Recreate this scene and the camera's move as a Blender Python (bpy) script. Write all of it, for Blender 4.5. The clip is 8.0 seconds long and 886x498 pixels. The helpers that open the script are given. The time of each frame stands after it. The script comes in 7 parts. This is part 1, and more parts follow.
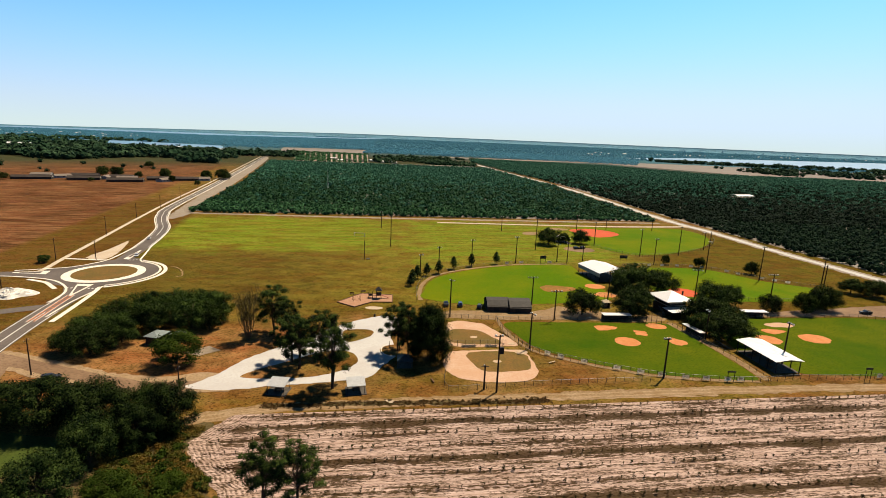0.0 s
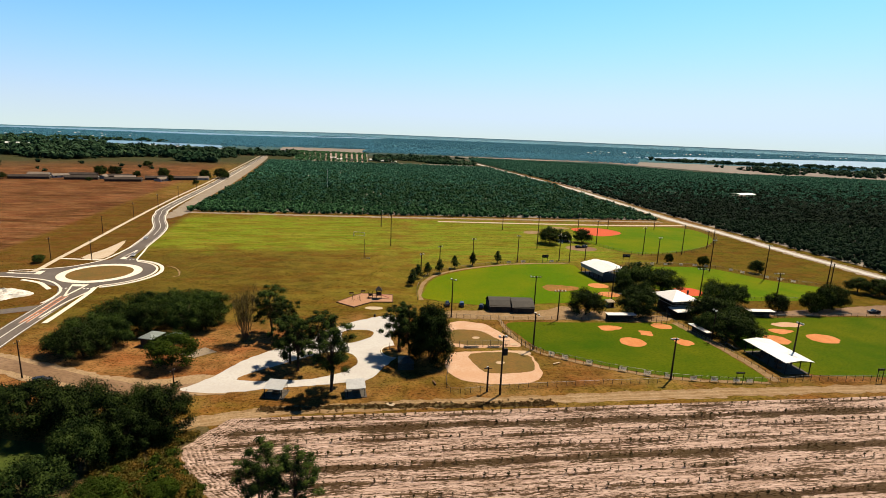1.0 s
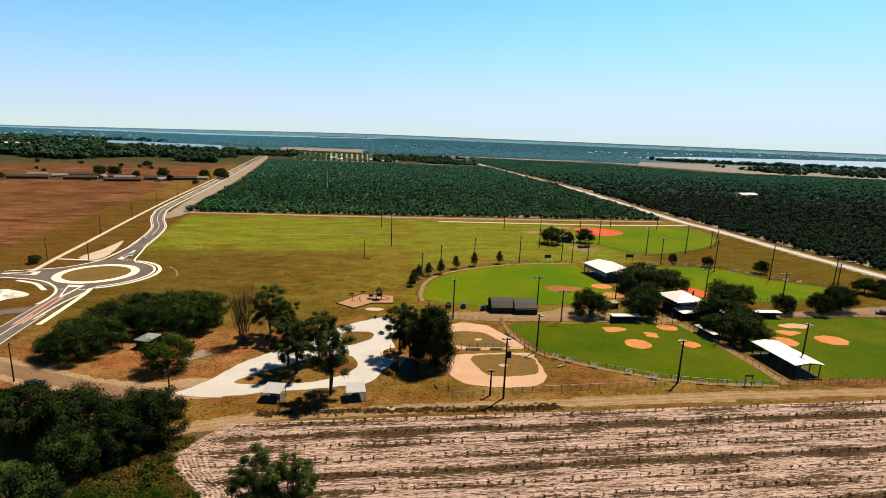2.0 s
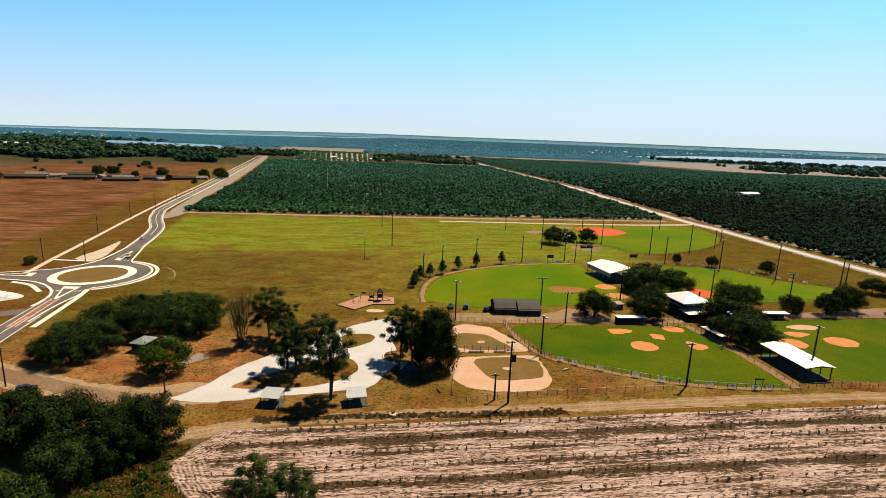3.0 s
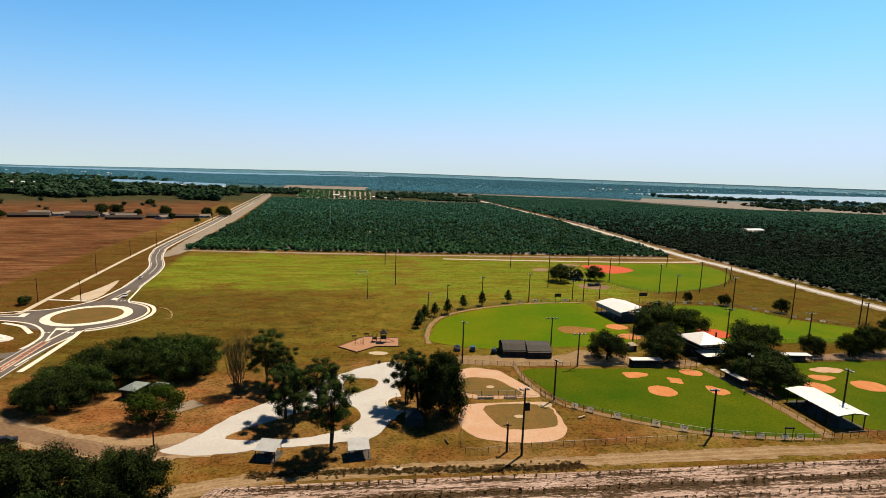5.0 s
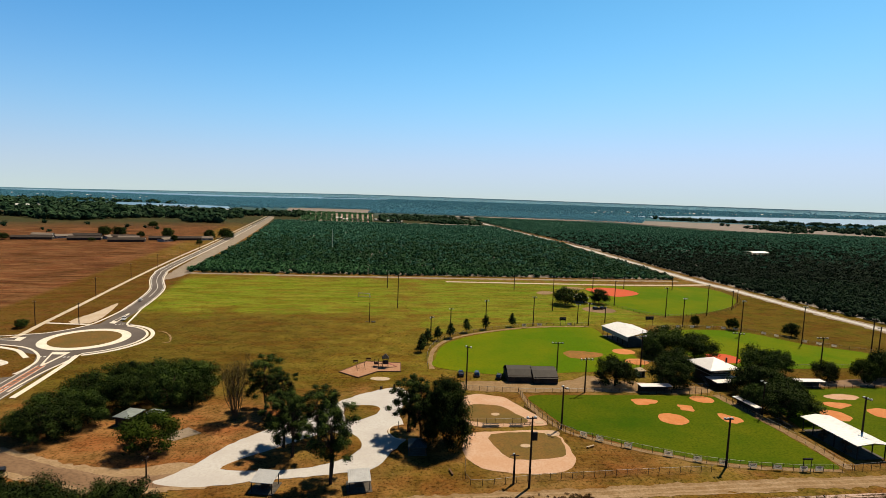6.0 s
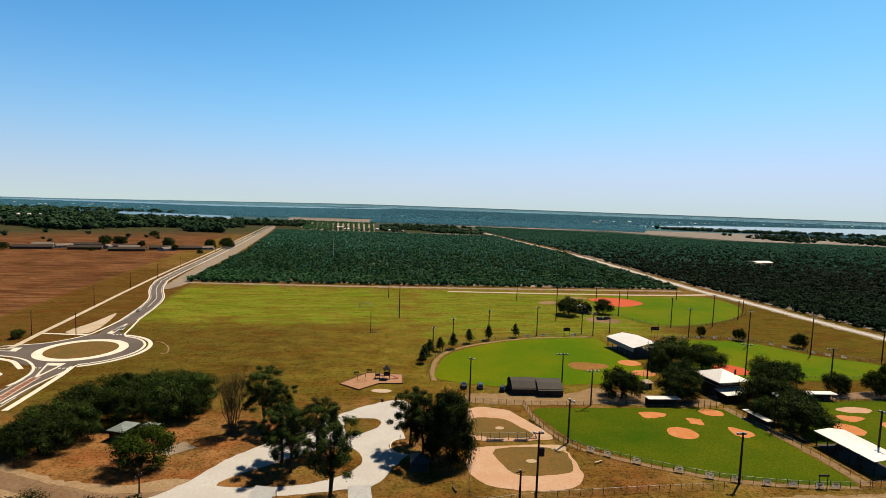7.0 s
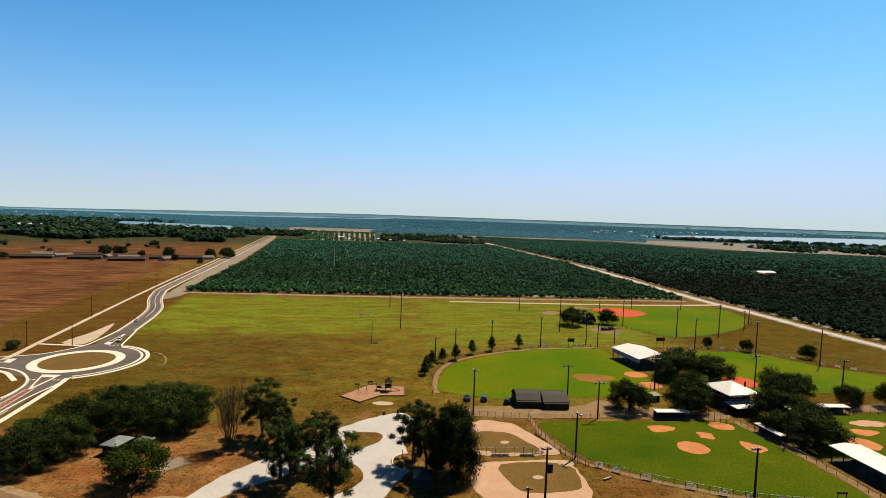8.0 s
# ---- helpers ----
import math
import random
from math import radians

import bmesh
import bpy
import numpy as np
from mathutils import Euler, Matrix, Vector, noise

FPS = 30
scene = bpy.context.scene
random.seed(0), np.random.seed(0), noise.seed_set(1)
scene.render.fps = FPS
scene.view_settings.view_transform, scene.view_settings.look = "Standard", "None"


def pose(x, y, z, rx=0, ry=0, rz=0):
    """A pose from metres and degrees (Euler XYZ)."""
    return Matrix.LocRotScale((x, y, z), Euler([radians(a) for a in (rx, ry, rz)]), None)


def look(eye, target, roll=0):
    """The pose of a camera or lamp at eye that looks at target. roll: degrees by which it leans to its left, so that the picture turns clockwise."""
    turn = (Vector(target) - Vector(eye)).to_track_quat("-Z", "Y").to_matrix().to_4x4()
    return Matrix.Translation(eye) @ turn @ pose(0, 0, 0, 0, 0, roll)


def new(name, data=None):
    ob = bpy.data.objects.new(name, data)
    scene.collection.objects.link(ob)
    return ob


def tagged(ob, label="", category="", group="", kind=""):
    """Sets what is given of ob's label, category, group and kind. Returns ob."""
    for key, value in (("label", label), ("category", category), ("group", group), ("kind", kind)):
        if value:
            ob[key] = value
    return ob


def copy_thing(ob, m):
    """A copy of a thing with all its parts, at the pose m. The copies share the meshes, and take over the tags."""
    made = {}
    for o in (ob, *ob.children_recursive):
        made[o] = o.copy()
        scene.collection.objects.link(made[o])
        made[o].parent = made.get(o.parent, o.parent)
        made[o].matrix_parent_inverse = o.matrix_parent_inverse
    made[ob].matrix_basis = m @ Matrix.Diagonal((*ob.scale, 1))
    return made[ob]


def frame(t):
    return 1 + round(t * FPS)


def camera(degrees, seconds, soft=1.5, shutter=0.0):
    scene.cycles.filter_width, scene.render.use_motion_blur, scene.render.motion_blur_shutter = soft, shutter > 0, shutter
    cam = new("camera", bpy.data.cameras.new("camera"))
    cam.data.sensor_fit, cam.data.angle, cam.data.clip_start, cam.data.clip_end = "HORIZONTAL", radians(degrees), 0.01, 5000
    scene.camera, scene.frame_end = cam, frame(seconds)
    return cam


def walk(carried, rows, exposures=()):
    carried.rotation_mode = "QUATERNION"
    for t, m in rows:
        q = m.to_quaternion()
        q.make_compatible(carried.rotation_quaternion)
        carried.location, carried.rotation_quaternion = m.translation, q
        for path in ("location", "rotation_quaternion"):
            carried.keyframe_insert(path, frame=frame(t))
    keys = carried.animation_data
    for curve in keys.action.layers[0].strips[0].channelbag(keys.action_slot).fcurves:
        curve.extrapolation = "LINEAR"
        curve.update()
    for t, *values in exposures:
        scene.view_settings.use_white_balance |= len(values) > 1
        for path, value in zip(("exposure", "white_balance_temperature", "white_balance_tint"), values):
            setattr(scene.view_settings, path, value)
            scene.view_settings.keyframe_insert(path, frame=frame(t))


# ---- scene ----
cam = camera(81.0, 8.0, soft=0.4)
PATH = [
    (0, (0.036, -7.681, 68.916), (0.034, -5.727, 68.492), 2.4),
    (0.5, (-0.229, -5.907, 68.409), (-0.231, -3.953, 67.985), 2.3),
    (1, (-0.52, -4.082, 67.873), (-0.521, -2.127, 67.447), 2.3),
    (1.5, (-0.694, -2.449, 67.444), (-0.696, -0.494, 67.019), 2.3),
    (3, (-1.651, 2.734, 66.674), (-1.654, 4.688, 66.247), 2.2),
    (3.5, (-2.063, 4.587, 66.389), (-2.065, 6.541, 65.963), 2.2),
    (4, (-2.268, 6.218, 66.11), (-2.274, 8.178, 65.711), 2.2),
    (4.5, (-2.778, 7.558, 66.134), (-2.788, 9.528, 65.79), 2.1),
    (6, (-3.7, 11.7, 65.829), (-3.727, 13.69, 65.628), 2.0),
    (6.5, (-3.987, 13.22, 65.483), (-4.017, 15.212, 65.302), 2.1),
    (7, (-4.255, 14.868, 65.334), (-4.288, 16.861, 65.17), 2.0),
    (7.5, (-4.482, 16.704, 64.834), (-4.518, 18.698, 64.691), 2.0),
    (8, (-5.082, 18.204, 64.763), (-5.119, 20.2, 64.637), 2.0),
]
walk(cam, [(t, look(eye, target, roll)) for t, eye, target, roll in PATH], [(0, 1.36, 7000, 12), (3.5, 1.36, 7000, 12), (4.5, 1.3, 7000, 12), (6, 1.1, 7000, 12), (8, 1.1, 7000, 12)])

# ---- world, sun, exposure ----
SUN_EL, SUN_AZ = radians(60), math.atan2(0.64, 0.77)  # azimuth from +y towards +x
world = bpy.data.worlds.new("world")
scene.world = world
world.use_nodes = True
wn = world.node_tree
sky = wn.nodes.new("ShaderNodeTexSky")
sky.sky_type = "NISHITA"
sky.sun_disc = False
sky.sun_elevation = SUN_EL
sky.sun_rotation = SUN_AZ
sky.altitude = 0
sky.air_density = 0.3
sky.dust_density = 0.25
sky.ozone_density = 3.0
split, join = wn.nodes.new("ShaderNodeSeparateColor"), wn.nodes.new("ShaderNodeCombineColor")
wn.links.new(sky.outputs[0], split.inputs[0])
for i, (gain, power, most) in enumerate(((0.285, 1.15, 0.68), (0.52, 0.55, 1.0), (1.9, 0.3, 1.75))):  # a clear, deep blue day over a pale horizon
    by = wn.nodes.new("ShaderNodeMath")
    by.operation = "MULTIPLY"
    by.inputs[1].default_value = gain
    to = wn.nodes.new("ShaderNodeMath")
    to.operation = "POWER"
    to.inputs[1].default_value = power
    cap = wn.nodes.new("ShaderNodeMath")
    cap.operation = "SMOOTH_MIN"
    cap.inputs[1].default_value, cap.inputs[2].default_value = most, 0.3
    up = wn.nodes.new("ShaderNodeMath")
    up.operation = "MULTIPLY"
    up.inputs[1].default_value = 7.4
    wn.links.new(split.outputs[i], by.inputs[0])
    wn.links.new(by.outputs[0], to.inputs[0])
    wn.links.new(to.outputs[0], cap.inputs[0])
    wn.links.new(cap.outputs[0], up.inputs[0])
    wn.links.new(up.outputs[0], join.inputs[i])
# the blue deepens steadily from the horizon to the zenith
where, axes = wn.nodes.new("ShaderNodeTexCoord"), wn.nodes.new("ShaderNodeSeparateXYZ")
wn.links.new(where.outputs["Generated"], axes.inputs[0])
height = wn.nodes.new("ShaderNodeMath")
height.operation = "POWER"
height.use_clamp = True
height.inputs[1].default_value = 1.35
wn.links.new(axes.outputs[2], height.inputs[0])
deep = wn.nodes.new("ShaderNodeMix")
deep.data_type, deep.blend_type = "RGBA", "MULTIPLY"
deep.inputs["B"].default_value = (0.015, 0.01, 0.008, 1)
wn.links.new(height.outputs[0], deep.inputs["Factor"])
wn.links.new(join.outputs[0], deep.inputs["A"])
# it is deeper away from the sun
aside = wn.nodes.new("ShaderNodeVectorMath")
aside.operation = "DOT_PRODUCT"
aside.inputs[1].default_value = (math.sin(SUN_AZ), math.cos(SUN_AZ), 0)
wn.links.new(where.outputs["Generated"], aside.inputs[0])
away = wn.nodes.new("ShaderNodeMapRange")
away.inputs["From Min"].default_value, away.inputs["From Max"].default_value = 1.0, -1.0
wn.links.new(aside.outputs["Value"], away.inputs["Value"])
side = wn.nodes.new("ShaderNodeMix")
side.data_type, side.blend_type = "RGBA", "MULTIPLY"
side.inputs["B"].default_value = (0.12, 0.3, 0.5, 1)
wn.links.new(away.outputs[0], side.inputs["Factor"])
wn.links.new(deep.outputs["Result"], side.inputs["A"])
# and pales into haze along the horizon
low, band = wn.nodes.new("ShaderNodeMath"), wn.nodes.new("ShaderNodeMath")
low.operation, band.operation = "SUBTRACT", "POWER"
low.use_clamp = True
low.inputs[0].default_value, band.inputs[1].default_value = 1.0, 8.0
wn.links.new(axes.outputs[2], low.inputs[1])
wn.links.new(low.outputs[0], band.inputs[0])
haze = wn.nodes.new("ShaderNodeMix")
haze.data_type = "RGBA"
haze.inputs["B"].default_value = (5.1, 6.5, 7.0, 1)
wn.links.new(band.outputs[0], haze.inputs["Factor"])
wn.links.new(side.outputs["Result"], haze.inputs["A"])
wn.links.new(haze.outputs["Result"], wn.nodes["Background"].inputs[0])
wn.nodes["Background"].inputs[1].default_value = 0.05
sun = new("sun", bpy.data.lights.new("sun", "SUN"))
sun.data.energy = 5.0
sun.data.angle = radians(0.55)
sun.data.color = (1.0, 0.88, 0.7)
toward = Vector((math.sin(SUN_AZ) * math.cos(SUN_EL), math.cos(SUN_AZ) * math.cos(SUN_EL), math.sin(SUN_EL)))
sun.matrix_world = look(toward * 400, (0, 0, 0))

# ---- materials ----
def surface(name, a, b, c=None, big=0.05, small=1.5, rough=0.9, bump=0.3, metal=0.0, spec=0.08, world_coords=True, stretch=None, random_by=0.0, mid=(0.4, 0.6), spot=0.0):
    """Two colours in patches, a third in fine grain, fine relief. big and small: patches and grains per metre."""
    m = bpy.data.materials.new(name)
    m.use_nodes = True
    nt = m.node_tree
    N, L = nt.nodes, nt.links
    bsdf = N["Principled BSDF"]
    if world_coords:
        co = N.new("ShaderNodeNewGeometry").outputs["Position"]
    else:
        co = N.new("ShaderNodeTexCoord").outputs["Object"]
    if stretch:
        mp = N.new("ShaderNodeMapping")
        mp.vector_type = "TEXTURE"
        mp.inputs["Scale"].default_value = [1 / v for v in stretch[:3]]
        mp.inputs["Rotation"].default_value = (0, 0, radians(stretch[3]))
        L.new(co, mp.inputs["Vector"])
        co = mp.outputs[0]
    n1 = N.new("ShaderNodeTexNoise")
    n1.inputs["Scale"].default_value, n1.inputs["Detail"].default_value, n1.inputs["Roughness"].default_value = big, 6, 0.62
    n2 = N.new("ShaderNodeTexNoise")
    n2.inputs["Scale"].default_value, n2.inputs["Detail"].default_value, n2.inputs["Roughness"].default_value = small, 5, 0.7
    L.new(co, n1.inputs["Vector"])
    L.new(co, n2.inputs["Vector"])
    r1 = N.new("ShaderNodeMapRange")
    r1.inputs["From Min"].default_value, r1.inputs["From Max"].default_value = mid
    L.new(n1.outputs["Fac"], r1.inputs["Value"])
    mix = N.new("ShaderNodeMix")
    mix.data_type = "RGBA"
    mix.inputs["A"].default_value, mix.inputs["B"].default_value = (*a, 1), (*b, 1)
    L.new(r1.outputs[0], mix.inputs["Factor"])
    out = mix.outputs["Result"]
    c = c or tuple(v * 0.55 for v in a)
    r2 = N.new("ShaderNodeMapRange")
    r2.inputs["From Min"].default_value, r2.inputs["From Max"].default_value = 0.45, 0.72
    L.new(n2.outputs["Fac"], r2.inputs["Value"])
    mix2 = N.new("ShaderNodeMix")
    mix2.data_type = "RGBA"
    mix2.inputs["B"].default_value = (*c, 1)
    L.new(r2.outputs[0], mix2.inputs["Factor"])
    L.new(out, mix2.inputs["A"])
    out = mix2.outputs["Result"]
    if random_by:
        info = N.new("ShaderNodeObjectInfo")
        isl = N.new("ShaderNodeNewGeometry")
        add = N.new("ShaderNodeMath")
        add.operation = "ADD"
        L.new(info.outputs["Random"], add.inputs[0])
        L.new(isl.outputs["Random Per Island"], add.inputs[1])
        rr = N.new("ShaderNodeMapRange")
        rr.inputs["From Max"].default_value = 2
        rr.inputs["To Min"].default_value, rr.inputs["To Max"].default_value = 1 - random_by, 1 + random_by
        L.new(add.outputs[0], rr.inputs["Value"])
        hs = N.new("ShaderNodeHueSaturation")
        L.new(rr.outputs[0], hs.inputs["Value"])
        L.new(out, hs.inputs["Color"])
        out = hs.outputs[0]
    L.new(out, bsdf.inputs["Base Color"])
    bsdf.inputs["Roughness"].default_value = rough
    bsdf.inputs["Metallic"].default_value = metal
    bsdf.inputs["Specular IOR Level"].default_value = spec
    if bump:
        bp = N.new("ShaderNodeBump")
        bp.inputs["Strength"].default_value = bump
        bp.inputs["Distance"].default_value = 0.1
        L.new(n2.outputs["Fac"], bp.inputs["Height"])
        L.new(bp.outputs[0], bsdf.inputs["Normal"])
    return m


def leafy(name, a, b, random_by=0.45, trans=0.25):
    """Leaves: colour varies from leaf clump to leaf clump, some light comes through."""
    m = surface(name, a, b, tuple(v * 0.6 for v in a), big=0.35, small=2.5, rough=0.85, bump=0, spec=0.03, random_by=random_by)
    nt = m.node_tree
    tl = nt.nodes.new("ShaderNodeBsdfTranslucent")
    mx = nt.nodes.new("ShaderNodeMixShader")
    mx.inputs[0].default_value = trans
    bsdf = nt.nodes["Principled BSDF"]
    nt.links.new(bsdf.inputs["Base Color"].links[0].from_socket, tl.inputs["Color"])
    nt.links.new(bsdf.outputs[0], mx.inputs[1])
    nt.links.new(tl.outputs[0], mx.inputs[2])
    nt.links.new(mx.outputs[0], nt.nodes["Material Output"].inputs["Surface"])
    return m


def netting(name, colour, open_share):
    """Woven wire: a fine mesh, mostly holes."""
    m = bpy.data.materials.new(name)
    m.use_nodes = True
    nt = m.node_tree
    bsdf = nt.nodes["Principled BSDF"]
    bsdf.inputs["Base Color"].default_value = (*colour, 1)
    bsdf.inputs["Roughness"].default_value = 0.5
    bsdf.inputs["Metallic"].default_value = 0.6
    tr = nt.nodes.new("ShaderNodeBsdfTransparent")
    mx = nt.nodes.new("ShaderNodeMixShader")
    mx.inputs[0].default_value = open_share
    nt.links.new(bsdf.outputs[0], mx.inputs[1])
    nt.links.new(tr.outputs[0], mx.inputs[2])
    nt.links.new(mx.outputs[0], nt.nodes["Material Output"].inputs["Surface"])
    return m


def ground_material():
    """Dry grass, greener meadow, bare brown field, sandy verge: patches of the one ground, by their place."""
    m = bpy.data.materials.new("dry_grass_ground")
    m.use_nodes = True
    nt = m.node_tree
    N, L = nt.nodes, nt.links
    bsdf = N["Principled BSDF"]
    bsdf.inputs["Roughness"].default_value = 0.95
    bsdf.inputs["Specular IOR Level"].default_value = 0.01
    pos = N.new("ShaderNodeNewGeometry").outputs["Position"]

    def noise_of(scale, detail=6, rough=0.6, vec=None):
        n = N.new("ShaderNodeTexNoise")
        n.inputs["Scale"].default_value, n.inputs["Detail"].default_value, n.inputs["Roughness"].default_value = scale, detail, rough
        L.new(vec or pos, n.inputs["Vector"])
        return n.outputs["Fac"]

    def math_of(op, x, y=None):
        n = N.new("ShaderNodeMath")
        n.operation = op
        for i, v in enumerate((x, y)):
            if v is None:
                continue
            if isinstance(v, (int, float)):
                n.inputs[i].default_value = v
            else:
                L.new(v, n.inputs[i])
        return n.outputs[0]

    def ramp(v, lo, hi):
        n = N.new("ShaderNodeMapRange")
        n.inputs["From Min"].default_value, n.inputs["From Max"].default_value = lo, hi
        L.new(v, n.inputs["Value"])
        return n.outputs[0]

    def mixed(fac, x, y):
        n = N.new("ShaderNodeMix")
        n.data_type = "RGBA"
        L.new(fac, n.inputs["Factor"]) if not isinstance(fac, float) else None
        if isinstance(fac, float):
            n.inputs["Factor"].default_value = fac
        for key, v in (("A", x), ("B", y)):
            if isinstance(v, tuple):
                n.inputs[key].default_value = (*v, 1)
            else:
                L.new(v, n.inputs[key])
        return n.outputs["Result"]

    wob = noise_of(0.06, 5, 0.65)
    wob = math_of("SUBTRACT", wob, 0.5)

    def zone(cx, cy, hx, hy, turn, soft, wobble):
        mp = N.new("ShaderNodeMapping")
        mp.vector_type = "TEXTURE"
        mp.inputs["Location"].default_value = (cx, cy, 0)
        mp.inputs["Rotation"].default_value = (0, 0, radians(turn))
        L.new(pos, mp.inputs["Vector"])
        sp = N.new("ShaderNodeSeparateXYZ")
        L.new(mp.outputs[0], sp.inputs[0])
        dx = math_of("SUBTRACT", hx, math_of("ABSOLUTE", sp.outputs[0]))
        dy = math_of("SUBTRACT", hy, math_of("ABSOLUTE", sp.outputs[1]))
        d = math_of("ADD", math_of("MINIMUM", dx, dy), math_of("MULTIPLY", wob, wobble))
        return ramp(d, -soft, soft)

    big, fine, mid = noise_of(0.018, 7, 0.6), noise_of(1.2, 6, 0.75), noise_of(0.12, 6, 0.65)
    streak_map = N.new("ShaderNodeMapping")
    streak_map.vector_type = "TEXTURE"
    streak_map.inputs["Rotation"].default_value = (0, 0, radians(8))
    streak_map.inputs["Scale"].default_value = (38, 3, 1)
    L.new(pos, streak_map.inputs["Vector"])
    streak = noise_of(1.0, 8, 0.72, streak_map.outputs[0])
    dry = mixed(ramp(mid, 0.38, 0.62), DRY_A, DRY_B)
    olive = mixed(ramp(mid, 0.35, 0.65), OLIVE_A, OLIVE_B)
    meadow = mixed(ramp(streak, 0.42, 0.6), MEADOW_A, MEADOW_B)
    brown = mixed(ramp(math_of("ADD", math_of("MULTIPLY", streak, 0.65), math_of("MULTIPLY", noise_of(0.02, 8, 0.7), 0.35)), 0.45, 0.56), BROWN_A, BROWN_B)
    col = mixed(ramp(big, 0.4, 0.56), dry, mixed(0.55, dry, olive))
    col = mixed(math_of("MULTIPLY", ramp(noise_of(0.045, 6, 0.7), 0.52, 0.66), 0.75), col, STRAW)
    col = mixed(zone(-84, 143, 42, 26, 10, 8, 40), col, mixed(ramp(mid, 0.36, 0.64), BARE_A, BARE_B))  # bare orange soil among the trees
    col = mixed(zone(-75, 292, 165, 112, 8, 14, 60), col, olive)          # mown common
    col = mixed(zone(-128, 225, 75, 62, 8, 25, 90), col, mixed(ramp(mid, 0.36, 0.64), DARKGRASS_A, DARKGRASS_B))  # darker grass near the road
    col = mixed(zone(-122, 345, 86, 58, 8, 12, 80), col, meadow)          # greener playing meadow
    col = mixed(zone(45, 352, 70, 70, 8, 12, 80), col, meadow)
    col = mixed(zone(215, 300, 95, 105, 8, 14, 40), col, mixed(ramp(mid, 0.36, 0.64), COMMON_A, COMMON_B))
    col = mixed(zone(-680, 668, 330, 555, 15, 4, 14), col, brown)       # bare field past the road
    col = mixed(zone(-209, 300, 33, 190, 14, 3, 8), col, mixed(ramp(mid, 0.36, 0.64), ROUGH_A, ROUGH_B))  # rough verge by the road
    col = mixed(zone(120, 118, 260, 5, 8.2, 4, 10), col, VERGE)          # track beside the ploughed field
    vm = N.new("ShaderNodeVectorMath")
    vm.operation = "LENGTH"
    L.new(pos, vm.inputs[0])
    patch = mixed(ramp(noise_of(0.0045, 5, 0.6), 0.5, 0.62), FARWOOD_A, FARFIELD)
    # haze painted into the far ground: bluer, then paler, with distance
    patch = mixed(ramp(math_of("ADD", vm.outputs["Value"], math_of("MULTIPLY", wob, 300)), 1500, 2600), patch, FARWOOD_HAZE)
    patch = mixed(ramp(vm.outputs["Value"], 3600, 4700), patch, HORIZON_HAZE)
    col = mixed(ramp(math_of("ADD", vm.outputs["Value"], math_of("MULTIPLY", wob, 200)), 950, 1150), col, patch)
    blot = N.new("ShaderNodeMix")
    blot.data_type, blot.blend_type = "RGBA", "MULTIPLY"
    blot_map = N.new("ShaderNodeMapping")
    blot_map.vector_type = "TEXTURE"
    blot_map.inputs["Rotation"].default_value = (0, 0, radians(8))
    blot_map.inputs["Scale"].default_value = (24, 9, 1)
    L.new(pos, blot_map.inputs["Vector"])
    L.new(math_of("MULTIPLY", ramp(noise_of(1.0, 8, 0.7, blot_map.outputs[0]), 0.44, 0.6), 0.85), blot.inputs["Factor"])
    L.new(col, blot.inputs["A"])
    blot.inputs["B"].default_value = (0.82, 0.58, 0.55, 1)
    col = blot.outputs["Result"]
    dark = N.new("ShaderNodeMix")
    dark.data_type, dark.blend_type = "RGBA", "MULTIPLY"
    L.new(math_of("MULTIPLY", ramp(fine, 0.5, 0.62), 0.8), dark.inputs["Factor"])
    L.new(col, dark.inputs["A"])
    dark.inputs["B"].default_value = (0.25, 0.27, 0.2, 1)
    tuft = N.new("ShaderNodeMix")
    tuft.data_type, tuft.blend_type = "RGBA", "MULTIPLY"
    L.new(math_of("MULTIPLY", ramp(noise_of(0.3, 9, 0.85), 0.49, 0.63), 0.8), tuft.inputs["Factor"])
    L.new(dark.outputs["Result"], tuft.inputs["A"])
    tuft.inputs["B"].default_value = (0.35, 0.36, 0.26, 1)
    specks = mixed(math_of("MULTIPLY", ramp(noise_of(0.75, 9, 0.85), 0.54, 0.64), 0.65), tuft.outputs["Result"], STRAW)
    near = ramp(vm.outputs["Value"], 420, 300)
    final = mixed(near, tuft.outputs["Result"], specks)
    L.new(final, bsdf.inputs["Base Color"])
    bp = N.new("ShaderNodeBump")
    bp.inputs["Strength"].default_value, bp.inputs["Distance"].default_value = 0.35, 0.15
    L.new(fine, bp.inputs["Height"])
    L.new(bp.outputs[0], bsdf.inputs["Normal"])
    return m


DRY_A, DRY_B = (0.118, 0.063, 0.019), (0.062, 0.039, 0.01)
OLIVE_A, OLIVE_B = (0.098, 0.074, 0.011), (0.06, 0.052, 0.006)
MEADOW_A, MEADOW_B = (0.0585, 0.0944, 0.0046), (0.116, 0.107, 0.0138)
COMMON_A, COMMON_B = (0.0422, 0.0381, 0.00272), (0.0714, 0.0449, 0.00612)
BROWN_A, BROWN_B = (0.042, 0.0195, 0.0066), (0.122, 0.06, 0.026)
ROUGH_A, ROUGH_B = (0.05, 0.034, 0.005), (0.078, 0.041, 0.01)
BARE_A, BARE_B = (0.16, 0.08, 0.029), (0.1, 0.053, 0.018)
DARKGRASS_A, DARKGRASS_B = (0.07, 0.05, 0.008), (0.044, 0.036, 0.005)
STRAW = (0.136, 0.0796, 0.0306)
VERGE = (0.0952, 0.0544, 0.0204)
HORIZON_HAZE = (0.075, 0.175, 0.235)
FARWOOD_A, FARWOOD_HAZE, FARFIELD = (0.03, 0.034, 0.015), (0.034, 0.115, 0.15), (0.048, 0.037, 0.02)

